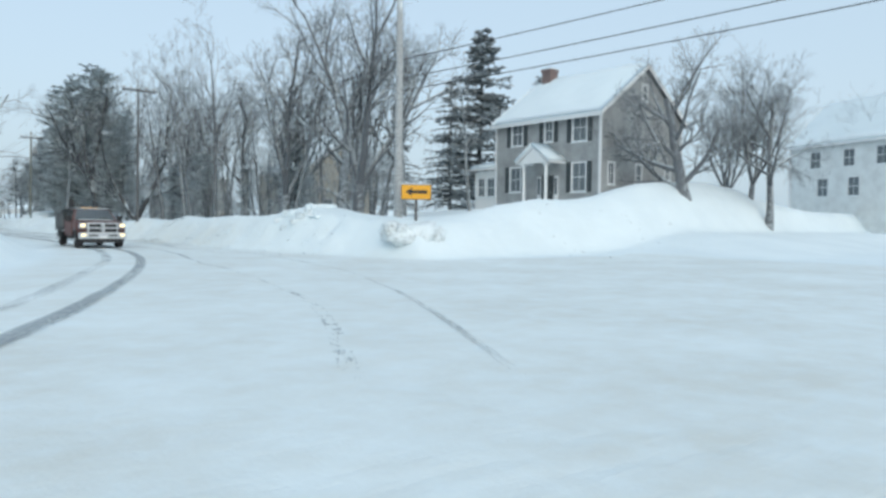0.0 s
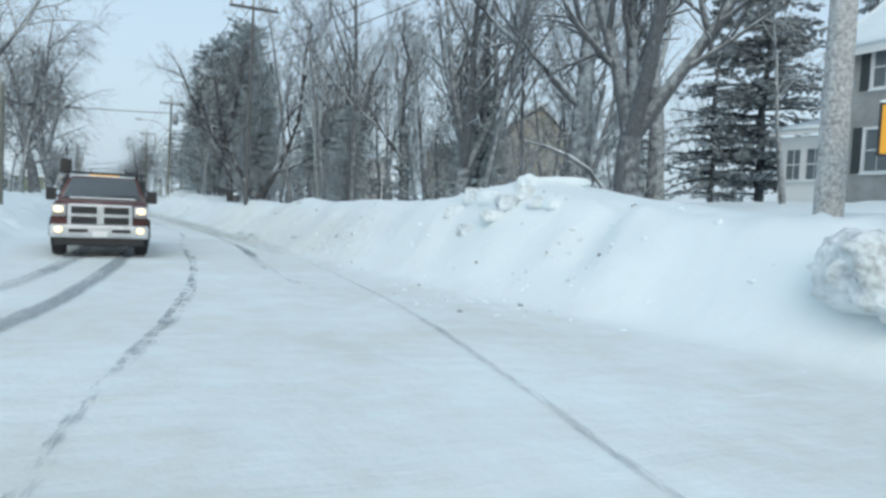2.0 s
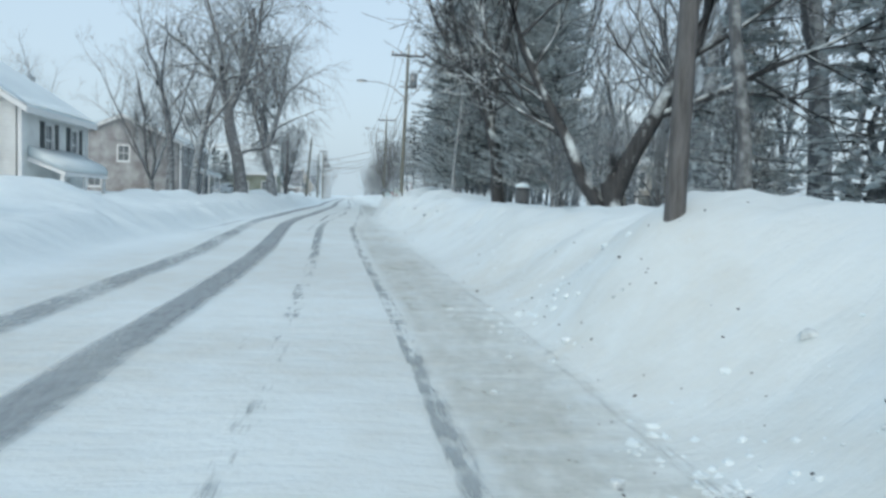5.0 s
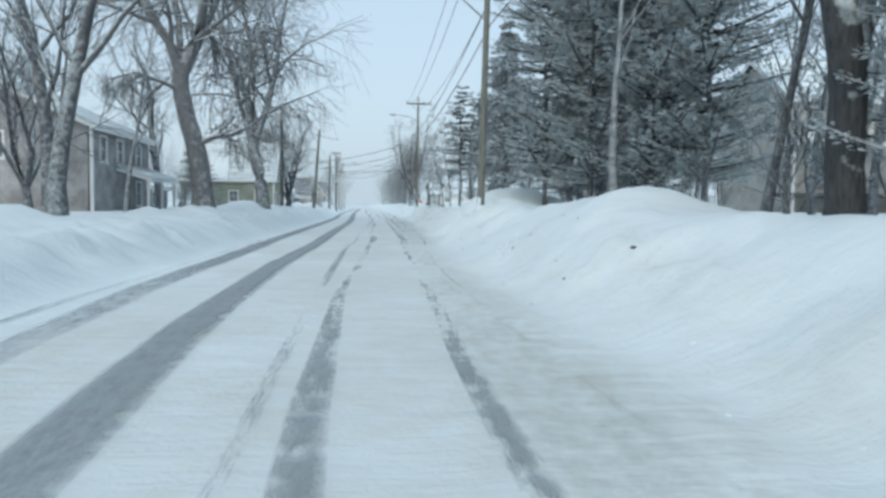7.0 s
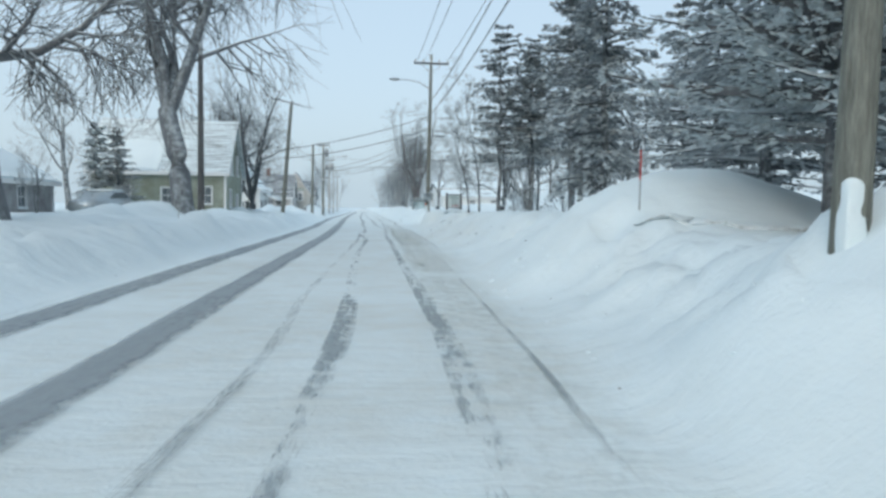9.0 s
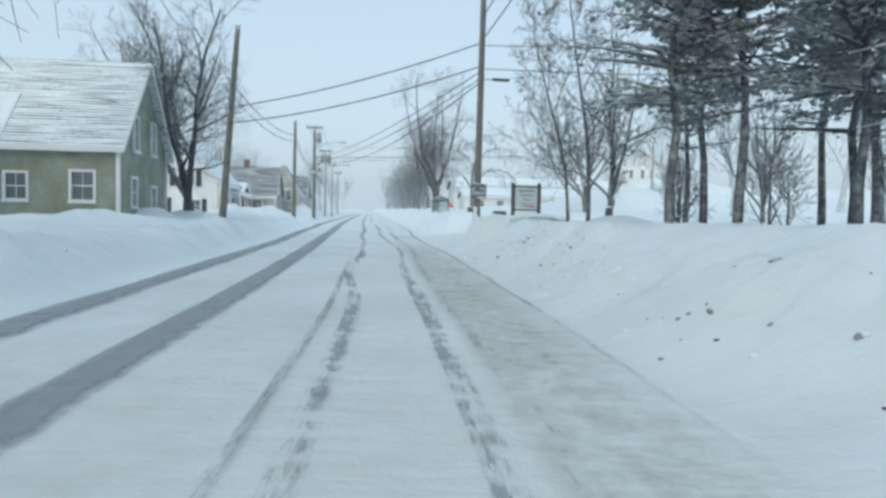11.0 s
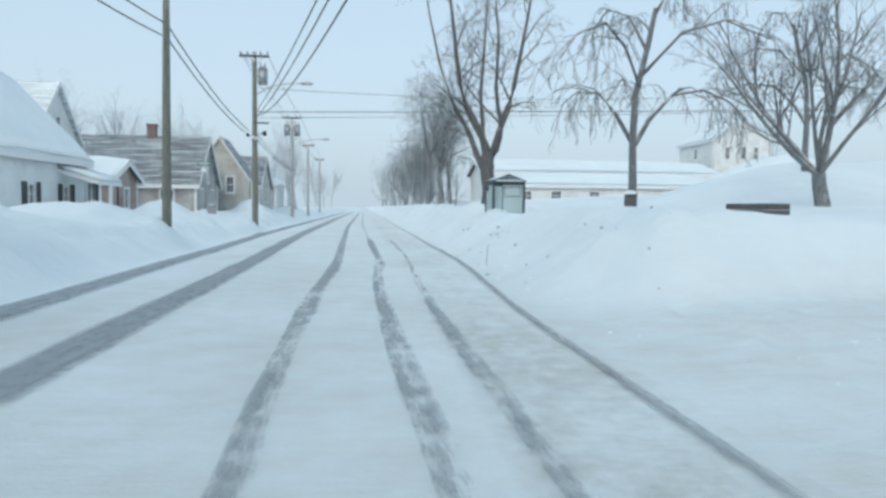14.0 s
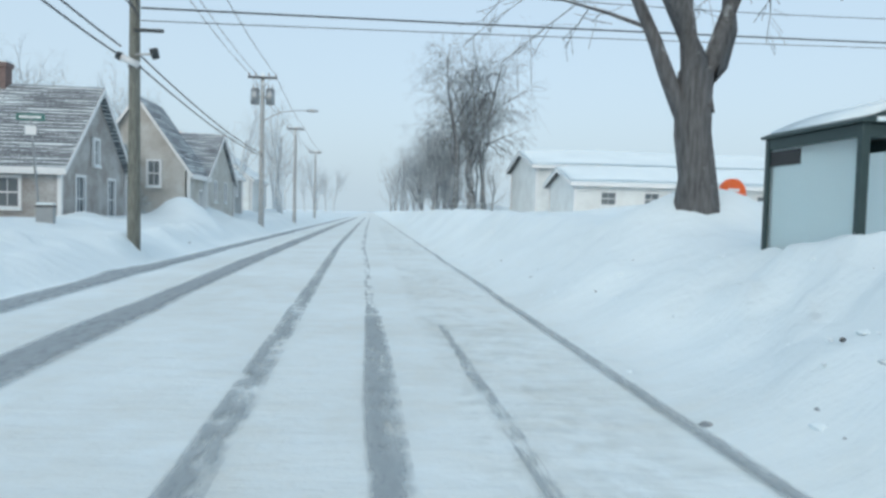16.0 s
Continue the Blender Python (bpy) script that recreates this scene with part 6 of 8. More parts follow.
PLANTS = {
    "oak": bare_meshes(11, 14.0, 0.30, BROAD, M["bark"]),
    "oak2": bare_meshes(37, 15.0, 0.34, dict(BROAD, wobble=0.17), M["bark"]),
    "vase": bare_meshes(23, 14.0, 0.34, VASE, M["bark"], trunk_part=0.2),
    "old": bare_meshes(61, 14.5, 0.34, dict(VASE, thin=(0.5, 0.7), shrink=[4.3, 0.42, 0.5, 0.55]), M["bark"], trunk_part=0.15),
    "forked": bare_meshes(62, 10.0, 0.31, SHELTER_TREE, M["bark_swept"]),
    "slim": bare_meshes(5, 13.0, 0.14, SLIM, M["bark"], trunk_part=0.95),
    "slim2": bare_meshes(8, 12.0, 0.12, dict(SLIM, wobble=0.13), M["bark"], trunk_part=0.95),
    "shade": bare_meshes(73, 12.0, 0.3, dict(BROAD, count=[11, 9, 8, 6], shrink=[0.62, 0.5, 0.5, 0.6], lift=[0.02, 0.02, -0.06, -0.12, -0.2], taper=[0.6, 0.8, 0.8, 0.8, 0.6], angle=[(40, 75), (25, 55), (30, 65), (30, 70)]), M["bark"], trunk_part=0.85),
    "willow": bare_meshes(71, 13.5, 0.38, dict(WEEPING, fork=4, count=[4, 11, 9, 6], angle=[(10, 28), (25, 55), (30, 70), (30, 70)], shrink=[2.3, 0.5, 0.55, 0.8]), M["bark_pale"], trunk_part=0.3),
    "leaning": bare_meshes(19, 13.0, 0.46, LEANING, M["bark_pale"]),
    "droop": bare_meshes(29, 5.0, 0.11, DROOPING, M["bark_pale"]),
    "bushy": bare_meshes(43, 6.0, 0.08, dict(BUSHY, count=[8, 6, 4, 3]), M["bark"], trunk_part=0.6),
    "shrub": bare_meshes(47, 3.4, 0.045, dict(BUSHY, levels=3), M["bark"], trunk_part=0.6),
    "maple": bare_meshes(53, 10.0, 0.17, dict(VASE, fork=6, count=[7, 8, 6, 4], angle=[(12, 38), (22, 48), (28, 60), (25, 60)], shrink=[5.0, 0.45, 0.5, 0.5]), M["bark"], trunk_part=0.13),
    "apple": bare_meshes(59, 8.5, 0.26, dict(BUSHY, count=[10, 8, 7, 4], angle=[(35, 70), (30, 60), (30, 65), (25, 60)]), M["bark_pale"], trunk_part=0.55),
    "spread": bare_meshes(55, 13.0, 0.30, dict(VASE, fork=8, arms=(0.3, 0.5), count=[6, 8, 6, 4], angle=[(8, 46), (22, 48), (28, 60), (25, 60)], shrink=[4.4, 0.42, 0.5, 0.5]), M["bark_pale"], trunk_part=0.13),
    "clump": bare_meshes(58, 13.0, 0.30, dict(VASE, fork=5, count=[5, 11, 8, 5], angle=[(6, 34), (30, 60), (30, 65), (25, 60)], shrink=[9.0, 0.36, 0.5, 0.55], thin=(0.4, 0.6)), M["bark"], trunk_part=0.08),
    "caked": bare_meshes(64, 13.0, 0.31, dict(VASE, fork=4, angle=[(14, 40), (25, 55), (28, 60), (25, 60)], shrink=[2.2, 0.42, 0.5, 0.55]), M["bark_caked"], trunk_part=0.32),
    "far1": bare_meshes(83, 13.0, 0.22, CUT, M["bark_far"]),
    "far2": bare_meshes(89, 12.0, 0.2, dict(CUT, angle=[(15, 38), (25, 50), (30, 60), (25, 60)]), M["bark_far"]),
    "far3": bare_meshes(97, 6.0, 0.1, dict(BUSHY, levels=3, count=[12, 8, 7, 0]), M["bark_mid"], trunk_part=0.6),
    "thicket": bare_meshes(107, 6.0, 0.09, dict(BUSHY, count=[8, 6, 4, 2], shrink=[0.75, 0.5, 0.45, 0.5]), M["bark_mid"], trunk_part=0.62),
    "vee": bare_meshes(111, 11.0, 0.22, VEE, M["bark_caked"]),
    "sapling": bare_meshes(113, 8.0, 0.06, SAPLING, M["bark"], trunk_part=0.95),
    "crabapple": bare_meshes(127, 8.0, 0.14, CRAB, M["bark"]),
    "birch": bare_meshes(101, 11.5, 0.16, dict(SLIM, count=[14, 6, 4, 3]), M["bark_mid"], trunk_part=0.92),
    "wide_spruce": conifer_meshes(4, 14.0, 0.24, 4.2, M["needle"], M["bark"], 24, 8, 56, 0.08, -0.15, 0.75, 0.38),
    "spruce": conifer_meshes(3, 13.0, 0.18, 3.0, M["needle"], M["bark"], 24, 7, 36, 0.1, -0.25, 0.8, 0.27),
    "spruce2": conifer_meshes(7, 12.0, 0.16, 2.7, M["needle"], M["bark"], 22, 7, 36, 0.08, -0.4, 0.8, 0.27),
    "cedar": conifer_meshes(13, 12.5, 0.085, 2.2, M["needle_haze"], M["bark"], 32, 9, 92, 0.09, 0.12, 0.45, 0.14),
    "cedar2": conifer_meshes(17, 11.5, 0.08, 2.0, M["needle_haze"], M["bark"], 30, 9, 92, 0.1, 0.15, 0.42, 0.14),
    "pine": conifer_meshes(21, 11.0, 0.13, 2.4, M["needle"], M["bark"], 20, 6, 50, 0.27, -0.1, 0.55, 0.24),
    "pine2": conifer_meshes(25, 10.0, 0.14, 1.8, M["needle"], M["bark"], 16, 6, 48, 0.40, 0.05, 0.5, 0.24),
    "larch": conifer_meshes(31, 13.0, 0.15, 1.9, M["bark"], M["bark"], 26, 6, 6, 0.12, -0.35, 0.8, 0.2),
    "young": conifer_meshes(33, 4.6, 0.08, 1.3, M["needle_haze"], M["bark"], 14, 7, 30, 0.05, -0.15, 0.7, 0.2),
}
WORDS = {
    "crabapple": ("low-branched bare tree with wide dark limbs", "bare_tree"),
    "oak": ("bare grey deciduous tree with snow-lined limbs", "bare_tree"), "oak2": ("large bare tree with crooked snowy limbs", "bare_tree"),
    "vase": ("bare tree forking low into upright limbs", "bare_tree"), "old": ("old thick-trunked bare tree with forked limbs", "bare_tree"),
    "slim": ("tall slender bare tree in the wood", "bare_tree"), "slim2": ("thin crooked bare tree in the wood", "bare_tree"),
    "shade": ("tall bare tree with sweeping twiggy limbs", "bare_tree"),
    "willow": ("large bare weeping tree with hanging twigs", "bare_tree"), "leaning": ("thick leaning bare tree with a bent trunk", "bare_tree"),
    "droop": ("small bare tree with arching drooping limbs", "bare_tree"), "bushy": ("bare many-stemmed bush dusted with snow", "bush"),
    "shrub": ("low bare shrub poking out of the snow", "bush"), "maple": ("young bare maple with spreading limbs", "bare_tree"),
    "apple": ("bare spreading garden tree with snowy limbs", "bare_tree"), "far1": ("distant bare tree coloured pale for haze", "bare_tree"),
    "far2": ("distant upright bare tree coloured pale for haze", "bare_tree"), "far3": ("distant bush coloured pale for haze", "bush"),
    "spread": ("bare broad-crowned tree with a short thick trunk", "bare_tree"), "clump": ("bare tree of several stems from one root", "bare_tree"),
    "caked": ("stout bare tree caked with blown snow", "bare_tree"),
    "vee": ("bare tree with two trunks in a wide fork", "bare_tree"), "sapling": ("slim young bare tree in the snow bank", "bare_tree"), "forked": ("stout bare tree forking into three limbs", "bare_tree"), "thicket": ("dense twiggy bush in blowing snow", "bush"),
    "birch": ("slim birch coloured pale for haze", "bare_tree"), "wide_spruce": ("tall broad spruce with dark snowy boughs", "conifer"), "spruce": ("tall spruce with snow on its boughs", "conifer"),
    "spruce2": ("spruce with drooping snow-laden boughs", "conifer"), "cedar": ("dense dark cedar rising from snow", "conifer"),
    "cedar2": ("dense dark cedar with haze in its needle colour", "conifer"), "pine": ("pine with bare lower trunk and snowy crown", "conifer"),
    "pine2": ("small pine with bare lower trunk", "conifer"), "larch": ("thin bare larch with short side branches", "bare_tree"),
    "young": ("young dark evergreen among bare trees", "conifer"),
}
CATEGORY = {"bare_tree": "tree", "bush": "bush", "conifer": "evergreen"}


def plant(kind, x, y, scale=1.0, turn=None, sink=0.0, group=""):
    label, name = WORDS[kind]
    turn = (x * 57 + y * 131) % 360 if turn is None else turn
    return tree_from(PLANTS[kind], (x, y, gz(x, y) - sink), turn, scale, label, CATEGORY[name], name, group)


# by the bend
plant("old", 7.0, 32.6, 0.9, 40)
plant("old", 9.3, 45.6, 1.05, 150)
plant("oak2", 8.4, 36.5, 0.95, 200)
for x, y, s in ((14.5, 47.0, 0.95), (12.0, 51.5, 0.9), (16.0, 54.0, 1.1), (10.5, 57.5, 0.8), (13.5, 60.5, 1.0), (9.8, 65.0, 0.85), (12.8, 68.5, 1.0), (10.2, 74.0, 0.9), (9.0, 79.0, 0.9), (12.0, 82.0, 1.0), (18.0, 46.0, 1.0), (19.5, 52.0, 1.1), (17.5, 63.0, 1.1), (11.0, 43.5, 0.85), (14.0, 41.5, 0.8)):
    plant("thicket", x, y, s, group="undergrowth of the roadside wood")
plant("apple", 24.4, 25.0, 1.35, 20)
plant("maple", 33.0, 25.5, 1.1, 130)
plant("shade", 31.9, 23.7, 0.8)
plant("maple", 36.0, 29.0, 1.1)
plant("wide_spruce", 28.0, 46.5, 1.12)
plant("spruce2", 25.5, 47.5, 0.95)
plant("spruce2", 20.5, 48.0, 0.8)
plant("pine", 33.0, 44.0, 1.1)
# the wood along the road
rng = random.Random(4)
for y in range(39, 88, 3):
    for row, (x0, x1) in enumerate(((5.4, 8.6), (9.5, 14.0), (15.0, 21.0))):
        x = rng.uniform(x0, x1)
        yy = y + rng.uniform(-1.3, 1.3)
        if abs(x - 24.5) < 6 and abs(yy - 68) < 7:
            continue
        kind = rng.choice(("slim", "slim", "slim2", "oak", "slim2", "oak2") if row else ("slim", "slim2", "slim", "slim2", "bushy"))
        if row == 0 and (rng.random() < 0.25 or 60 < yy < 79):
            continue
        plant(kind, x, yy, rng.uniform(0.8, 1.12), group="trees of the roadside wood")
for y in range(38, 86, 4):
    plant("shrub", rng.uniform(5.2, 7.5), y + rng.uniform(-1.5, 1.5), rng.uniform(0.7, 1.1), group="shrubs of the roadside wood")
    plant(rng.choice(("young", "young", "bushy", "shrub")), rng.uniform(7.5, 13.0), y + rng.uniform(-1.5, 1.5), rng.uniform(0.7, 1.25), group="undergrowth of the roadside wood")
for x, y, k, s in ((11.0, 63.8, "oak", 1.0), (17.0, 58.7, "old", 0.95), (8.1, 77.6, "cedar2", 0.95), (8.9, 79.6, "cedar", 0.92), (7.3, 79.4, "cedar2", 0.9), (9.6, 86.4, "thicket", 1.1), (11.5, 88.5, "thicket", 1.3), (10.8, 84.2, "thicket", 1.2), (13.2, 90.0, "thicket", 1.4), (5.54, 57.9, "slim", 0.9), (6.4, 55.2, "slim2", 1.0),
                   (9.2, 60.0, "young", 1.3), (8.2, 56.0, "young", 1.2), (12.5, 50.0, "young", 1.4), (10.5, 46.0, "young", 1.2), (6.3, 80.6, "caked", 1.0)):
    plant(k, x, y, s)
plant("vee", 4.7, 61.4, 1.0, -14)
rng = random.Random(14)
for y in range(36, 90, 6):
    plant("thicket", rng.uniform(9.0, 12.0), y + rng.uniform(-2.5, 2.5), rng.uniform(0.9, 1.4), group="undergrowth of the roadside wood")
# dark cedars and conifers past the first entrance
for x, y, k, s in ((6.4, 100.2, "cedar", 1.3), (7.6, 97.6, "cedar2", 1.5), (9.3, 95.6, "cedar", 1.5), (10.7, 94.3, "cedar2", 1.6), (11.0, 98.5, "cedar", 1.5), (9.0, 101.0, "cedar", 1.45), (11.6, 102.0, "cedar2", 1.45),
                   (8.6, 90.5, "shrub", 0.9), (7.2, 98.6, "shrub", 0.7), (8.3, 96.6, "shrub", 0.8), (9.8, 97.2, "bushy", 0.5), (8.6, 99.0, "bushy", 0.55), (10.4, 95.6, "shrub", 0.75), (11.8, 95.2, "bushy", 0.5), (12.4, 98.0, "shrub", 0.9), (5.3, 88.4, "slim2", 0.95), (16.5, 92.0, "oak", 0.9), (19.0, 88.0, "oak2", 0.9), (18.0, 101.0, "slim", 1.0), (21.0, 93.0, "oak", 1.0),
                   (9.6, 107.5, "spruce", 1.0), (12.6, 106.0, "spruce2", 1.0), (7.2, 113.0, "spruce2", 0.95), (11.5, 112.0, "spruce", 0.9), (13.5, 118.0, "spruce", 0.9), (9.0, 121.5, "larch", 0.95), (7.9, 119.0, "pine2", 1.0),
                   (6.1, 125.7, "pine", 0.85), (7.8, 126.0, "pine2", 0.9), (9.6, 124.5, "pine", 0.95), (11.6, 127.5, "pine", 1.0), (8.6, 129.3, "pine2", 0.85), (12.8, 130.5, "pine2", 0.9), (15.0, 124.0, "pine", 1.0), (10.0, 133.5, "pine2", 0.75)):
    plant(k, x, y, s)
for x, y, k, s in ((7.4, 128.2, "shrub", 0.8), (8.8, 131.2, "shrub", 0.9), (10.4, 129.2, "shrub", 1.0), (12.0, 126.5, "bushy", 0.8), (6.9, 122.6, "shrub", 0.6),
                   (5.99, 131.2, "sapling", 1.0), (5.42, 131.16, "sapling", 0.85), (16.5, 133.0, "oak", 0.7), (19.5, 131.0, "maple", 1.0)):
    plant(k, x, y, s)
plant("crabapple", 8.43, 136.46, 1.0, -30)
# round the medical sign's lot and the bus shelter
for x, y, k, s, t in ((6.45, 158.9, "droop", 1.0, 0), (17.0, 167.0, "spread", 1.0, 60), (5.45, 173.3, "forked", 1.0, 0), (22.0, 176.0, "droop", 1.5, 150),
                      (26.0, 168.0, "far1", 0.8, 10), (24.0, 157.0, "far2", 0.8, 10), (29.0, 149.0, "far1", 0.9, 50), (21.0, 148.0, "maple", 0.9, 20)):
    plant(k, x, y, s, t)
# left side of the road
for x, y, k, s, t in ((-15.5, 44.0, "oak2", 0.95, 10), (-18.5, 52.0, "willow", 0.9, 40), (-8.8, 52.5, "oak2", 0.95, 30), (-12.2, 96.5, "oak", 0.9, 80), (-9.4, 90.0, "oak2", 0.75, 200), (-14.0, 99.0, "maple", 1.1, 10), (-11.0, 100.5, "slim2", 0.8, 0),
                      (-9.4, 107.2, "leaning", 1.2, 0), (-8.5, 122.3, "willow", 1.3, 30), (-13.0, 113.0, "oak", 0.8, 10), (-16.6, 134.6, "spruce2", 0.45, 0), (-15.1, 134.0, "wide_spruce", 0.36, 30), (-16.2, 134.3, "young", 1.1, 60), (-13.2, 119.0, "bushy", 0.6, 0),
                      (-9.46, 148.0, "clump", 1.0, 120), (-10.5, 146.6, "vase", 0.75, 220), (-11.8, 150.5, "shade", 0.75, 160), (-11.0, 195.6, "young", 0.7, 0), (-11.6, 196.4, "bushy", 0.5, 0),
                      (-24.0, 150.0, "oak", 0.8, 0), (-21.0, 175.0, "far1", 0.8, 0), (-23.0, 196.0, "far2", 0.8, 0), (-18.0, 199.0, "far1", 0.7, 90), (-16.0, 205.0, "far2", 0.7, 200), (-19.0, 213.0, "far1", 0.7, 0)):
    plant(k, x, y, s, t)
# down the street, pale snowy bark standing in for haze
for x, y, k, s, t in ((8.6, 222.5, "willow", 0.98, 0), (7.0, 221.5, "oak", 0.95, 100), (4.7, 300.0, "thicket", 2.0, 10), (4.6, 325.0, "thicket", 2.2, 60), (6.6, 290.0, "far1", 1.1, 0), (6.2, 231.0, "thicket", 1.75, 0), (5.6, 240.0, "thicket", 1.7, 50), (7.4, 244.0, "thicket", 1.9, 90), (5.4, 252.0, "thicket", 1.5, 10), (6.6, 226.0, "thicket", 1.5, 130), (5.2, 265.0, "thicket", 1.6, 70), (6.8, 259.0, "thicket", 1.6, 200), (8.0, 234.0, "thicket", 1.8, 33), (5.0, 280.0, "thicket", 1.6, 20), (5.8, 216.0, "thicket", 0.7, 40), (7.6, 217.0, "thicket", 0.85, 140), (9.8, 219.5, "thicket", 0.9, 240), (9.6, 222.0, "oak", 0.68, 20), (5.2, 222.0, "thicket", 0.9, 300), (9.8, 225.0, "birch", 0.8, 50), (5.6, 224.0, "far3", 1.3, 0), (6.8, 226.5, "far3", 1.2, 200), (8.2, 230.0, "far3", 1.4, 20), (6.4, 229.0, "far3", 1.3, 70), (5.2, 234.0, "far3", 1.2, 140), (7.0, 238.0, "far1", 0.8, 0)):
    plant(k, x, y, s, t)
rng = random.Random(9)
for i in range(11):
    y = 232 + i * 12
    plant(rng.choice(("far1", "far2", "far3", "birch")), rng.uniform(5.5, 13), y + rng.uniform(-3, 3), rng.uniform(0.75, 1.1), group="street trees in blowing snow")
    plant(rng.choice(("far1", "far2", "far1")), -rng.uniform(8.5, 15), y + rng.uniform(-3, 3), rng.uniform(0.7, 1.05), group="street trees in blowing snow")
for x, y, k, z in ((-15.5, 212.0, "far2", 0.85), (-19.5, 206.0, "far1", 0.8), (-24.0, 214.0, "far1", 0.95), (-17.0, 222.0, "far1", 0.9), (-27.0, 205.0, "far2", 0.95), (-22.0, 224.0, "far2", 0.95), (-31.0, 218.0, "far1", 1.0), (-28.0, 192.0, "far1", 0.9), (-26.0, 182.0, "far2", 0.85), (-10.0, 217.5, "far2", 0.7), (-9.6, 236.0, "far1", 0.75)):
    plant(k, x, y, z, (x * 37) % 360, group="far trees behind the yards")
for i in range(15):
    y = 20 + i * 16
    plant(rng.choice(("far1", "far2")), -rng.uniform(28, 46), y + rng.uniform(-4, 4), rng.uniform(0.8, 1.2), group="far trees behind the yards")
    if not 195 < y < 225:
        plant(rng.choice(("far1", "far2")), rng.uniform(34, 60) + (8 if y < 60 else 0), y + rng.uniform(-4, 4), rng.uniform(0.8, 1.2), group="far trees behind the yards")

# ---- roadside things ----


def letters(text, size, mat, parent, m, name="lettering"):
    """A line of raised letters in the built-in font, as a mesh."""
    cu = bpy.data.curves.new(name, "FONT")
    cu.body, cu.size, cu.align_x, cu.align_y, cu.extrude, cu.resolution_u = text, size, "CENTER", "CENTER", 0.002, 2
    cu.shear = 0.25
    tmp = new(name + "_text", cu)
    me = bpy.data.meshes.new_from_object(tmp.evaluated_get(bpy.context.evaluated_depsgraph_get()))
    bpy.data.objects.remove(tmp)
    bpy.data.curves.remove(cu)
    me.materials.clear()
    me.materials.append(mat)
    ob = new(name, me)
    ob.parent = parent
    ob.matrix_basis = m
    return ob


def arrow_sign():
    root = thing("road_sign", "yellow road sign with black arrow on a post", "road sign", (4.31, 24.3, gz(4.31, 24.3) - 0.3), -34)
    b = 2.27 - (gz(4.31, 24.3) - 0.3)
    bm = boxed((-0.055, 0.02, 0), (0.055, 0.10, b + 0.5), 0.012)
    part("post", bm, M["timber"], root)
    bm = boxed((-0.6, -0.012, b), (0.6, 0.012, b + 0.6), 0.004)
    part("edge", bm, M["black"], root)
    bm = boxed((-0.575, -0.017, b + 0.025), (0.575, -0.0125, b + 0.575))
    part("face", bm, M["yellow"], root, "bright yellow face")
    bm = bmesh.new()
    c = b + 0.3
    prism(bm, [(-0.42, c), (-0.16, c + 0.17), (-0.19, c + 0.06), (0.44, c + 0.075), (0.44, c - 0.065), (-0.19, c - 0.05), (-0.16, c - 0.17)], -0.024, -0.0175, "y")
    part("arrow", bm, M["black"], root, "black arrow pointing left")
    for z in (b + 0.12, b + 0.48):
        part("bolt", rod(bmesh.new(), (0, -0.028, z), (0, -0.016, z), 0.014, 0.014, 8), M["metal"], root)
    bm = boxed((-0.6, -0.03, b + 0.6), (0.6, 0.03, b + 0.63), 0.012)
    part("snow", bm, M["snow"], root)


arrow_sign()


def rough_block(name, label, at, size, seed, mat, parts=4, category="snow", rz=20):
    """A pushed-up block of hard snow: an uneven broken mass."""
    bm = bmesh.new()
    bmesh.ops.create_icosphere(bm, subdivisions=parts, radius=0.5)
    for v in bm.verts:
        c = v.co / max(abs(v.co.x), abs(v.co.y), abs(v.co.z)) * 0.5
        c = v.co.lerp(c, 0.55)
        p = Vector((c.x * size[0], c.y * size[1], c.z * size[2]))
        n = noise.noise(p * 1.3 + Vector((seed, 0, 0))) * 0.4 + noise.noise(p * 3.6 + Vector((0, seed, 0))) * 0.3 + noise.noise(p * 9.0) * 0.1
        v.co = p + (p.normalized() if p.length else Vector((0, 0, 1))) * n * min(size)
    root = thing(name, label, category, at, rz)
    part("mass", bm, mat, root, "", True)
    return root


# grey patches: dirt, and the shade of cavities painted into the colour
dirty, dnt, dbs = material("broken_snow_dirt_and_hollows")
dv = coords(dnt)
d1, d2 = noise_of(dnt, dv, 1.6, 5), noise_of(dnt, dv, 9.0, 5)
dnt.links.new(ramp(dnt, sums(dnt, "ADD", sums(dnt, "MULTIPLY", d1, 0.6), sums(dnt, "MULTIPLY", d2, 0.4)), [(0.36, (0.34, 0.37, 0.37)), (0.45, (0.6, 0.65, 0.66)), (0.54, (0.79, 0.85, 0.87))]), dbs.inputs["Base Color"])
dbs.inputs["Roughness"].default_value = 0.8
bump(dnt, dbs, d2, 0.7, 0.06)
for x, y, z, s, sd, rz in ((3.5, 23.85, 0.9, (2.2, 0.9, 0.8), 1.0, -22), (4.75, 23.75, 0.84, (1.1, 0.8, 0.6), 4.0, 10)):
    rough_block("snow_block", "broken block of dirty hard-packed snow", (x, y, z + 0.1), s, sd, dirty, rz=rz)
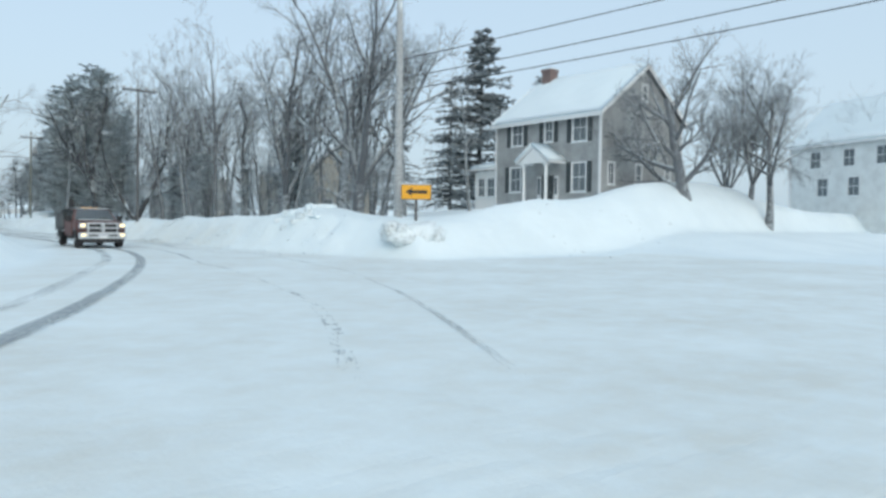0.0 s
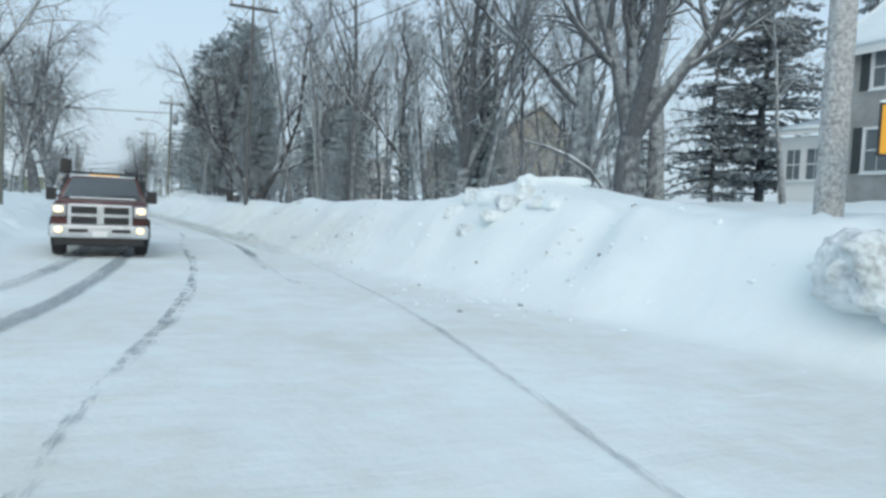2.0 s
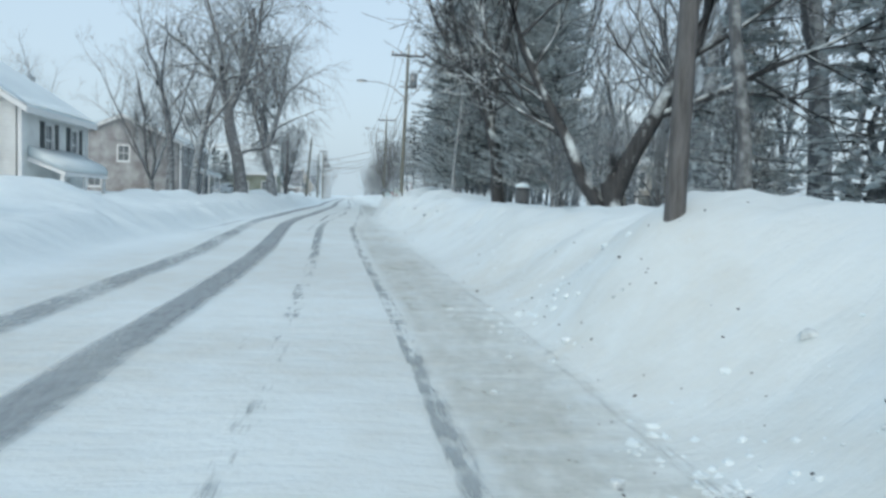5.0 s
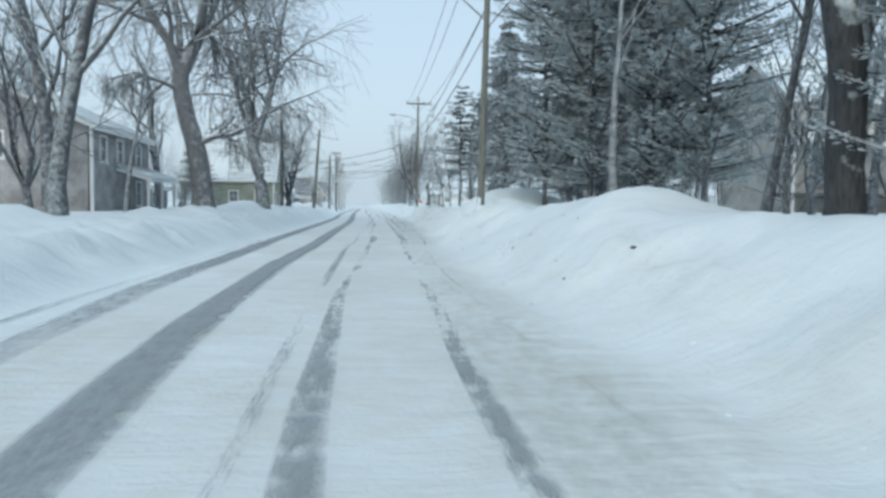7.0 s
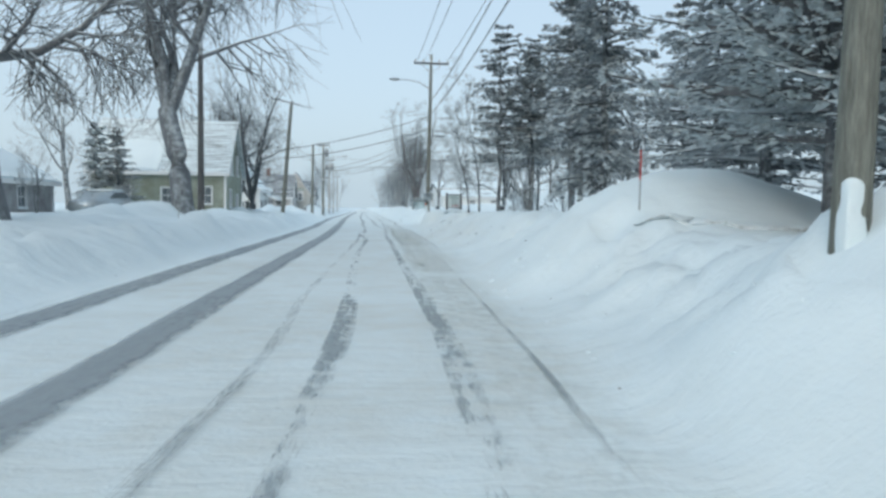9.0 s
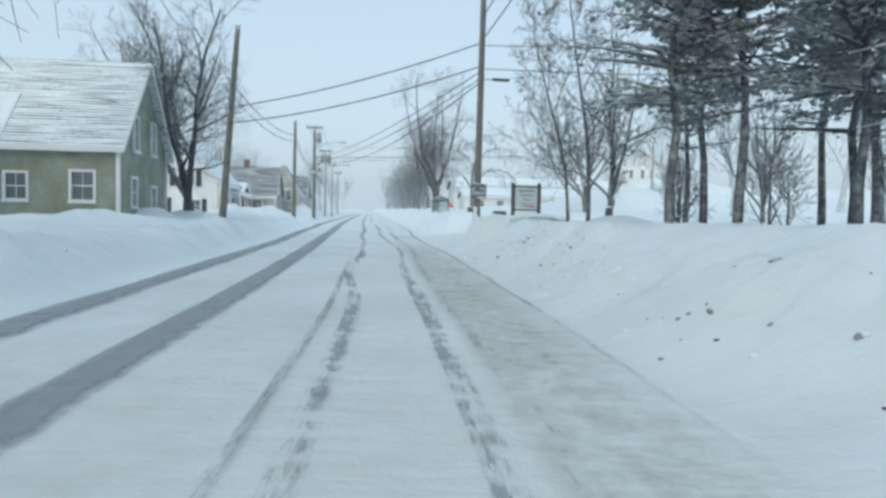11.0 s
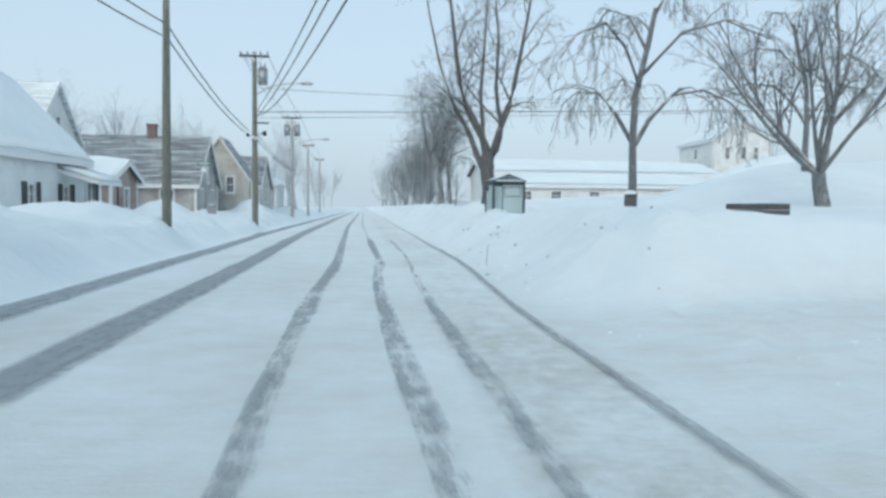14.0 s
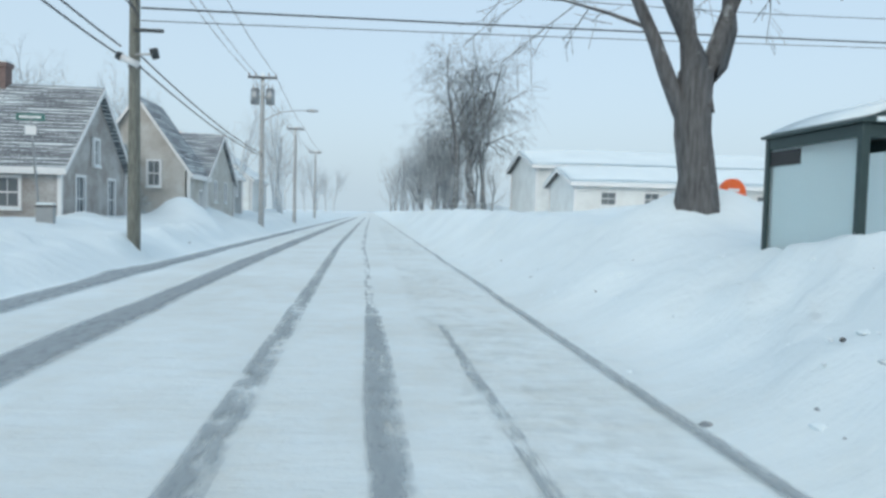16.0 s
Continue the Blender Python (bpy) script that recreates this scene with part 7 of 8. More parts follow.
# the crumbled crest by the bend
for x, y, s, sd, rz, m in ((3.7, 31.6, (0.5, 0.42, 0.5), 11.0, 15, "snow"), (3.35, 31.1, (0.55, 0.4, 0.3), 12.0, 40, ""), (2.72, 32.8, (0.6, 0.3, 0.26), 14.0, -40, ""), (3.0, 32.45, (0.45, 0.4, 0.3), 17.0, 10, ""), (2.98, 31.2, (0.62, 0.4, 0.3), 13.0, 60, ""),
                           (2.75, 31.25, (0.6, 0.34, 0.24), 15.0, -10, ""), (2.5, 32.0, (0.42, 0.36, 0.26), 16.0, 70, ""), (3.25, 30.55, (0.5, 0.36, 0.24), 18.0, 25, ""), (3.22, 30.1, (0.36, 0.3, 0.2), 19.0, 5, "snow"), (4.3, 31.5, (1.3, 0.6, 0.22), 31.0, -45, "snow"), (2.9, 31.95, (0.4, 0.4, 0.26), 32.0, 50, "snow")):
    rough_block("snow_block", "block of ploughed snow on the bank's crest", (x, y, gz(x, y) - s[2] * (0.02 if m else 0.22)), s, sd, M[m] if m else dirty, 4, rz=rz)


def snow_shelf(label, course, lip, end=0.0, seed=0.0):
    """A wind-cut shelf of hard snow: its top runs back into the bank and its broken lip overhangs."""
    pts = [Vector(p) for p in course]
    n = 16 * (len(pts) - 1)
    verts, faces = [], []
    for i in range(n + 1):
        f = i / n * (len(pts) - 1)
        k = min(int(f), len(pts) - 2)
        p, way = pts[k].lerp(pts[k + 1], f - k), (pts[k + 1] - pts[k]).normalized()
        back = Vector((-way.y, way.x, 0)).normalized()
        w = noise.noise(Vector((i * 0.21, seed, 0))) * 0.09 + noise.noise(Vector((i * 0.7, seed, 4))) * 0.03
        h = lip * (0.7 + 0.6 * abs(noise.noise(Vector((i * 0.16, seed, 9))))) * min(1, 0.25 + 5 * i / n) + end * smooth(np.float64((i / n - 0.8) / 0.12))
        h *= 1 if end else min(1, 0.2 + 5 * (1 - i / n))
        z0 = Vector((0, 0, max(gz(p.x, p.y) + 0.055, p.z) + noise.noise(Vector((i * 0.3, seed, 7))) * 0.03))
        p = Vector((p.x, p.y, 0)) - back * w
        far = p + back * 0.8
        verts += [tuple(v) for v in (far + Vector((0, 0, gz(far.x, far.y) - 0.05)), p + back * 0.3 + z0 + Vector((0, 0, 0.01)), p + back * 0.04 + z0, p - back * 0.03 + z0 - Vector((0, 0, h * 0.3)), p + back * 0.0 + z0 - Vector((0, 0, h * 0.8)), p + back * 0.07 + z0 - Vector((0, 0, h)), p + back * 0.5 + z0 - Vector((0, 0, h + 0.25)))]
        if i:
            a = 7 * i
            faces += [(a - 7 + j, a - 6 + j, a + 1 + j, a + j) for j in range(6)]
    faces += [tuple(range(6, -1, -1)), tuple(range(7 * n, 7 * n + 7))]
    # lip and underside in the grey snow: dirt, plus the ledge's shadow line painted
    mats = [2 if j % 6 > 1 and j < 6 * n else 0 for j in range(len(faces))]
    me = arrays("snow_shelf", verts, faces, [M["snow"], M["snow"], dirty], True, mats)
    tagged(new("snow_shelf", me), label, "snow")


# the ploughed rim before the lot's sign, ending in a broken block, and a crack along the bank
snow_shelf("overhanging rim of dirty ploughed snow", [(4.25, 134.25, 1.2), (4.6, 134.05, 1.3), (5.1, 133.85, 1.35), (5.5, 133.6, 1.33), (5.95, 133.35, 1.28)], 0.085, 0.13, 2.0)
snow_shelf("ploughed snow edge at the foot of a drift", [(3.6, 101.0, 0), (4.2, 100.4, 0), (5.0, 100.2, 0), (5.8, 100.3, 0), (6.6, 100.6, 0)], 0.09, 0.0, 8.0)
snow_shelf("cracked shelf of hard snow on the bank", [(2.24, 47.2, 0), (2.36, 46.95, 0), (2.46, 46.6, 0), (2.58, 46.2, 0), (2.85, 45.9, 0)], 0.07, 0.0, 5.0)
for x, y, h, sd in ((2.7, 94.58, 0.6, 41.0), (3.34, 135.73, 0.7, 42.0)):
    rough_block("snow_crust", "wet snow blown against the foot of a pole", (x, y, gz(x, y) + 0.12), (0.17, 0.15, h), sd, M["snow"], rz=0)


def fallen_limb():
    """A broken limb that arches out of the bank, its upper side white."""
    pts = [Vector(p) for p in ((7.0, 33.15, 1.5), (6.9, 33.22, 2.05), (6.55, 33.4, 2.5), (6.1, 33.62, 2.82), (5.6, 33.9, 3.05), (5.1, 34.1, 3.15))]
    root = thing("fallen_limb", "broken grey limb arching out of the snow bank", "branch", (7.0, 33.15, 1.5))
    verts, faces = [], []
    tube(verts, faces, [p - pts[0] for p in pts], [0.075, 0.068, 0.058, 0.046, 0.034, 0.02], 8)
    for i, way in ((2, Vector((-0.5, 0.4, 0.7))), (3, Vector((-0.7, -0.3, 0.35))), (4, Vector((-0.4, 0.5, -0.3)))):
        a = pts[i] - pts[0]
        tube(verts, faces, [a, a + way * 0.5, a + way * 1.0 + Vector((0, 0, -0.08))], [0.025, 0.017, 0.008], 5)
    new("limb", arrays("limb", verts, faces, M["bark_pale"])).parent = root
    cap_v, cap_f = [], []
    tube(cap_v, cap_f, [p - pts[0] + Vector((0, 0, 0.035)) for p in pts[:5]], [0.03, 0.045, 0.04, 0.03, 0.012], 8)
    new("snow", arrays("snow", cap_v, cap_f, M["snow"])).parent = root


fallen_limb()


def clods():
    """Broken lumps thrown on the banks by the plough, too many to count."""
    r = random.Random(6)
    g = 1.618
    ico = [Vector(p).normalized() for p in ((-1, g, 0), (1, g, 0), (-1, -g, 0), (1, -g, 0), (0, -1, g), (0, 1, g), (0, -1, -g), (0, 1, -g), (g, 0, -1), (g, 0, 1), (-g, 0, -1), (-g, 0, 1))]
    fs = ((0, 11, 5), (0, 5, 1), (0, 1, 7), (0, 7, 10), (0, 10, 11), (1, 5, 9), (5, 11, 4), (11, 10, 2), (10, 7, 6), (7, 1, 8), (3, 9, 4), (3, 4, 2), (3, 2, 6), (3, 6, 8), (3, 8, 9), (4, 9, 5), (2, 4, 11), (6, 2, 10), (8, 6, 7), (9, 8, 1))
    verts, faces, mi = [], [], []

    def lump(x, y, s, m):
        z = gz(x, y) - s * 0.15
        b = len(verts)
        sx, sy, sz = s * r.uniform(0.7, 1.4), s * r.uniform(0.7, 1.4), s * r.uniform(0.5, 0.9)
        for p in ico:
            k = r.uniform(0.75, 1.2)
            verts.append((x + p.x * sx * k, y + p.y * sy * k, z + p.z * sz * k))
        faces.extend([tuple(b + k for k in f) for f in fs])
        mi.extend([m] * 20)

    for i in range(620):
        y = r.uniform(24, 190)
        right = r.random() < 0.78
        off = abs(r.gauss(0.7, 0.9))
        x = float(curve_at(RIGHT, y)) + off if right else float(curve_at(LEFT, y)) - off
        if y < 30 and right:
            x, y = r.uniform(1.5, 22), 23.4 + abs(r.gauss(0, 0.9))
        lump(x, y, min(0.01 + abs(r.gauss(0, 0.016)), 0.038), r.choice((0, 0, 0, 0, 0, 1, 2)))
    # patches where the bank's face has crumbled
    for cx, cy, n, w in ((2.0, 36.9, 130, 0.55), (1.6, 38.6, 60, 0.6), (1.9, 30.0, 90, 1.1), (2.6, 28.2, 70, 0.9), (2.4, 35.5, 60, 0.8), (1.7, 44.0, 30, 0.6), (9.0, 23.8, 60, 1.2), (15.0, 23.8, 60, 1.6), (19.5, 24.0, 40, 1.2), (1.2, 46.5, 60, 0.5), (1.3, 50.5, 70, 0.6), (1.6, 55.0, 50, 0.6),
                         (3.6, 126.0, 50, 0.8), (4.4, 130.2, 60, 0.9), (3.2, 122.0, 30, 0.7), (3.0, 163.0, 40, 0.8), (3.4, 158.0, 30, 0.8), (2.2, 103.5, 40, 0.8)):
        for k in range(n):
            a, d = r.uniform(0, 6.28), abs(r.gauss(0, w))
            lump(cx + math.cos(a) * d, cy + math.sin(a) * d * 1.6, min(0.012 + abs(r.gauss(0, 0.025)), 0.06), r.choice((0, 0, 0, 0, 0, 1)))
    # darker lumps on the face: frozen road slush, and dark spots for shadowed pits
    for cx, cy, n, w in ((2.3, 29.5, 60, 0.9), (2.0, 33.5, 50, 0.8), (1.8, 38.0, 40, 0.7), (1.7, 42.0, 30, 0.6), (12.0, 23.9, 60, 1.5), (17.5, 23.9, 60, 1.6), (3.3, 124.0, 45, 0.7), (3.6, 128.5, 60, 0.8), (4.6, 131.0, 40, 0.9),
                         (2.9, 118.0, 30, 0.7), (2.0, 86.0, 30, 0.7), (2.2, 72.0, 25, 0.7), (3.3, 155.0, 30, 0.8), (3.5, 160.5, 40, 0.9), (3.4, 166.0, 25, 0.8), (-6.8, 118.0, 25, 0.8), (-6.6, 150.0, 25, 0.8)):
        for k in range(n):
            a, d = r.uniform(0, 6.28), abs(r.gauss(0, w))
            lump(cx + math.cos(a) * d, cy + math.sin(a) * d * 1.7, min(0.014 + abs(r.gauss(0, 0.025)), 0.06), r.choice((0, 0, 1, 1, 1, 3, 3)))
    # grit along the ploughed edge of the lane
    for k in range(420):
        y = r.gauss(52, 6)
        lump(float(np.interp(y, [q[1] for q in SCRAPE], [q[0] for q in SCRAPE])) + r.gauss(0.3, 0.45), y, r.uniform(0.006, 0.017), r.choice((1, 1, 3, 2)))
    me = arrays("snow_clods", verts, faces, [M["snow"], dirty, M["timber"], plain("slush_ice_and_pits", (0.26, 0.285, 0.3), 0.8, 0.0, 0.3, 8.0)], False, mi)
    tagged(new("snow_clods", me), "loose clods of snow and grit on the banks", "snow clods", kind="stuff")


clods()


def medical_sign():
    z0 = gz(4.98, 135.05)
    root = thing("sign_board", "pale sign board framed by dark timber posts", "sign", (4.98, 135.05, z0 - 0.3), 4)
    b = 1.44 - z0 + 0.3
    for s, low in ((-0.46, -0.06), (0.46, 0.0)):
        bm = boxed((s - 0.055, -0.06, 0), (s + 0.055, 0.06, b + 1.0), 0.012)
        part("post", bm, M["timber"], root)
        part("snow", boxed((s - 0.06, -0.065, b + 1.0), (s + 0.06, 0.065, b + 1.035), 0.015), M["snow"], root)
    for z in (b + 0.06, b + 0.86):
        part("rail", boxed((-0.4, -0.04, z), (0.4, 0.04, z + 0.05), 0.008), M["timber"], root)
    part("board", boxed((-0.4, -0.02, b + 0.11), (0.4, 0.02, b + 0.86)), M["sign_face"], root, "pale blue-green board")
    for i, (txt, sz) in enumerate((("Medical", 0.15), ("Arts", 0.14), ("Centre", 0.14))):
        letters(txt, sz, M["sign_text"], root, pose(0.0, -0.0235, b + 0.60 - i * 0.155, 90, 0, 0))
    bm = bmesh.new()
    x = -0.26
    r = random.Random(2)
    while x < 0.27:
        w = r.uniform(0.02, 0.06)
        box(bm, (x, -0.0245, b + 0.71), (x + w, -0.0205, b + 0.77))
        x += w + 0.02
    part("lettering", bm, M["sign_text"], root, "top line of letters half hidden by snow")
    bm = bmesh.new()
    prism(bm, [(-0.3, b + 0.18), (0.28, b + 0.175), (0.36, b + 0.20), (0.2, b + 0.225), (-0.1, b + 0.21)], -0.026, -0.0205, "y")
    part("stripe", bm, M["red"], root, "red sweeping stripe")
    bm = bmesh.new()
    prism(bm, [(-0.39, b + 0.115), (0.39, b + 0.115), (0.3, b + 0.165), (0.0, b + 0.18), (-0.3, b + 0.2), (-0.39, b + 0.21)], -0.06, -0.028, "y")
    part("snow", bm, M["snow"], root, "snow caught on the lower rail")
    part("snow", boxed((-0.4, -0.05, b + 0.912), (0.4, 0.05, b + 0.945), 0.014), M["snow"], root)


medical_sign()


def warning_sign():
    x, y = -8.8, 63.5
    z0 = gz(x, y)
    root = thing("warning_sign", "back of a diamond road sign caked with snow", "road sign", (x, y, z0 - 0.3), 8)
    part("post", boxed((-0.05, 0.03, 0), (0.05, 0.11, 2.3), 0.01), M["timber"], root)
    c = 1.55 - z0 + 0.3
    bm = bmesh.new()
    prism(bm, [(-0.62, c), (0, c - 0.62), (0.62, c), (0, c + 0.62)], -0.012, 0.012, "y")
    part("plate", bm, M["grey_plate"], root, "dull grey back of the plate")
    bm = bmesh.new()
    prism(bm, [(-0.3, c + 0.02), (0.42, c + 0.06), (0.05, c + 0.5), (-0.02, c + 0.5)], -0.04, -0.0125, "y")
    part("snow", bm, M["snow"], root, "snow stuck to the plate")


warning_sign()


def pole_plate():
    root = thing("notice_plate", "dark grey notice plate fixed to a utility pole", "sign", (3.41, 135.63, 1.88), 0)
    part("plate", boxed((-0.275, -0.02, 0.0), (0.275, 0.0, 0.52), 0.006), M["grey_plate"], root)
    part("pale_field", boxed((-0.24, -0.026, 0.14), (0.24, -0.021, 0.4)), plain("faded_plate", (0.36, 0.42, 0.46), 0.6), root)
    for z, a, b2 in ((0.34, -0.12, 0.05), (0.27, -0.15, 0.2), (0.03, -0.05, 0.25)):
        part("lettering", boxed((a, -0.031, z), (b2, -0.027, z + 0.045)), M["black"] if z > 0.1 else M["trim"], root)
    part("snow", boxed((-0.2, -0.05, 0.52), (0.2, 0.0, 0.55), 0.014), M["snow"], root)


pole_plate()


def bus_shelter():
    z0 = 0.95
    root = thing("bus_shelter", "small glass bus shelter with dark frame in snow", "bus shelter", (5.32, 169.17, z0), 0)
    w, d, e = 0.575, 0.80, 1.42
    for sx in (-1, 1):
        for sy in (-1, 1):
            part("post", boxed((sx * w - 0.04, sy * d - 0.04, -0.2), (sx * w + 0.04, sy * d + 0.04, e), 0.008), M["dark_green"], root)
    for sy in (-1, 1):
        part("beam", boxed((-w + 0.04, sy * d - 0.035, e - 0.13), (w - 0.04, sy * d + 0.035, e - 0.005), 0.008), M["dark_green"], root)
    for sx in (-1, 1):
        part("beam", boxed((sx * w - 0.035, -d + 0.04, e - 0.13), (sx * w + 0.035, d - 0.04, e - 0.005), 0.008), M["dark_green"], root)
    part("pane", boxed((-w - 0.008, -d + 0.04, -0.1), (-w + 0.008, d - 0.04, e - 0.13)), M["shelter_glass"], root, "frosty pale blue side pane")
    part("pane", boxed((w - 0.008, -d + 0.04, -0.1), (w + 0.008, d - 0.04, e - 0.13)), M["shelter_glass"], root, "frosty pale blue side pane")
    part("pane", boxed((-w + 0.04, d - 0.008, -0.1), (w - 0.04, d + 0.008, e - 0.13)), M["shelter_glass"], root, "frosty pale blue back pane")
    part("pane", boxed((-0.22, -d - 0.008, -0.1), (w - 0.04, -d + 0.008, e - 0.13)), M["shelter_glass"], root, "frosty pale blue front pane")
    part("jamb", boxed((-0.25, -d - 0.02, -0.1), (-0.22, -d + 0.02, e - 0.13)), M["dark_green"], root)
    bm = bmesh.new()
    for a, b2, c, f in ((-0.17, 0.86, 0.47, 0.88), (-0.17, 1.2, 0.47, 1.22), (-0.17, 0.88, -0.15, 1.2), (0.45, 0.88, 0.47, 1.2)):
        box(bm, (a, -d - 0.02, b2), (c, -d - 0.009, f))
    part("poster_frame", bm, M["dark_green"], root)
    part("plate", boxed((-w - 0.02, d - 0.62, 1.10), (-w - 0.009, d - 0.05, 1.27)), M["black"], root, "dark plate on the side pane")
    bm = bmesh.new()
    prism(bm, [(-w - 0.08, e), (w + 0.08, e), (w + 0.08, e + 0.03), (0, e + 0.27), (-w - 0.08, e + 0.03)], -d - 0.08, d + 0.08, "y")
    part("roof", bm, M["dark_green"], root)
    bm = bmesh.new()
    prism(bm, [(-w + 0.06, e + 0.045), (w - 0.06, e + 0.045), (0, e + 0.22)], -d - 0.09, -d - 0.081, "y")
    part("gable_panel", bm, M["grey_plate"], root, "grey gable panel")
    for s in (-1, 1):
        bm = bmesh.new()
        prism(bm, [(0, e + 0.275), (s * (w - 0.02), e + 0.064), (s * (w - 0.06), e + 0.1), (s * 0.3, e + 0.2), (0, e + 0.31)], -d - 0.06, d + 0.08, "y")
        part("snow", bm, M["snow"], root, "thin snow on the roof", True)
    part("snow", boxed((-w + 0.05, -d - 0.12, e + 0.005), (w - 0.05, -d - 0.082, e + 0.05), 0.012), M["snow"], root)


bus_shelter()


def planter():
    root = thing("planter_box", "weathered timber planter box heaped with snow", "planter", (7.8, 155.6, gz(7.8, 155.6) - 0.15), 95)
    for i, z in enumerate((0.0, 0.13, 0.26)):
        for s in (-1, 1):
            part("board", boxed((-0.64, s * 0.25 - 0.025, z), (0.64, s * 0.25 + 0.025, z + 0.12), 0.008), M["timber"], root)
            part("board", boxed((s * 0.64 - 0.025, -0.222, z), (s * 0.64 + 0.025, 0.222, z + 0.12), 0.008), M["timber"], root)
    bm = bmesh.new()
    bmesh.ops.create_uvsphere(bm, u_segments=18, v_segments=8, radius=1, matrix=pose(0, 0, 0.34) @ Matrix.Diagonal((0.61, 0.22, 0.09, 1)))
    part("snow", bm, M["snow"], root, "", True)


planter()


def barrel(x, y, s=1.0):
    root = thing("barrel_planter", "dark barrel planter capped with snow", "planter", (x, y, gz(x, y) - 0.04), 0, "barrel planters")
    verts, faces = [], []
    hs = (0, 0.1, 0.28, 0.46, 0.56)
    tube(verts, faces, [Vector((0, 0, h * s)) for h in hs], [r * s for r in (0.17, 0.195, 0.205, 0.19, 0.175)], 14)
    o = new("barrel", arrays("barrel", [tuple(v) for v in verts], faces, M["bin"]))
    o.parent = root
    for h in (0.1, 0.46):
        v, f = [], []
        tube(v, f, [Vector((0, 0, (h - 0.02) * s)), Vector((0, 0, (h + 0.02) * s))], [0.2 * s] * 2, 14)
        o = new("hoop", arrays("hoop", [tuple(q) for q in v], f, M["dark_metal"]))
        o.parent = root
    bm = bmesh.new()
    bmesh.ops.create_uvsphere(bm, u_segments=14, v_segments=8, radius=1, matrix=pose(0, 0, 0.54 * s) @ Matrix.Diagonal((0.19 * s, 0.19 * s, 0.11 * s, 1)))
    part("snow", bm, M["snow"], root, "", True)


barrel(6.3, 158.55, 0.75)
barrel(8.3, 136.12, 0.62)
barrel(4.6, 68.5, 1.1)


def marker_post():
    x, y = 3.95, 101.6
    root = thing("marker_post", "red and grey snow marker post", "marker post", (x, y, gz(x, y) - 0.2), 0)
    part("shaft", rod(bmesh.new(), (0, 0, 0), (0, 0, 0.75), 0.014, 0.014, 8), M["metal"], root)
    part("tip", rod(bmesh.new(), (0, 0, 0.75), (0, 0, 1.25), 0.015, 0.015, 8), M["red"], root, "red upper part")


marker_post()


def stakes():
    for x, y, h, lean in ((-7.2, 116.2, 0.9, 0.03), (7.9, 141.0, 1.1, 0.0), (2.8, 158.5, 0.35, 0.12)):
        root = thing("stake", "thin wooden marker stake standing in snow", "stake", (x, y, gz(x, y) - 0.15), 0, "marker stakes")
        part("shaft", rod(bmesh.new(), (0, 0, 0), (lean * h, 0, h + 0.15), 0.009, 0.007, 6), M["wood"], root)
        part("tip", rod(bmesh.new(), (lean * h, 0, h + 0.15), (lean * h, 0, h + 0.18), 0.009, 0.008, 6), M["timber"], root)


stakes()


def street_sign():
    x, y = -8.4, 181.2
    root = thing("street_sign", "green street name sign on a leaning post", "street sign", (x, y, gz(x, y) - 0.2), 0)
    part("post", rod(bmesh.new(), (0.12, 0, 0), (-0.1, 0, 2.85), 0.035, 0.03, 8), M["metal"], root)
    bl = part("name_plate", boxed((-0.45, -0.02, 2.73), (0.25, 0.0, 2.91), 0.006), plain("sign_green", (0.05, 0.17, 0.15), 0.5), root, "green name plate")
    part("lettering", boxed((-0.36, -0.026, 2.79), (0.16, -0.021, 2.85)), M["trim"], bl)
    part("small_plate", boxed((-0.22, -0.05, 2.37), (0.05, -0.035, 2.59), 0.006), M["trim"], root, "small pale plate")
    bx = thing("utility_box", "small grey box poking out of the snow", "utility box", (x + 0.35, y - 0.2, gz(x + 0.3, y) - 0.1), 10)
    part("body", boxed((-0.2, -0.15, 0), (0.2, 0.15, 0.48), 0.02), M["metal"], bx)
    part("lid", boxed((-0.22, -0.17, 0.485), (0.22, 0.17, 0.53), 0.012), M["bin"], bx)
    part("snow", boxed((-0.2, -0.15, 0.534), (0.2, 0.15, 0.6), 0.03), M["snow"], bx)


street_sign()


def orange_board():
    root = thing("orange_board", "round-topped orange board half sunk in snow", "sign board", (6.72, 174.6, gz(6.72, 174.6) - 0.02), 8)
    pts = [(-0.27, 0.0), (0.27, 0.0)] + [(0.27 * math.cos(a), 0.33 + 0.27 * math.sin(a)) for a in np.linspace(0, math.pi, 13)]
    bm = prism(bmesh.new(), pts, -0.04, 0.04, "y")
    part("panel", bm, M["orange"], root)
    part("lettering", boxed((-0.12, -0.046, 0.36), (0.12, -0.041, 0.42)), M["trim"], root)


orange_board()


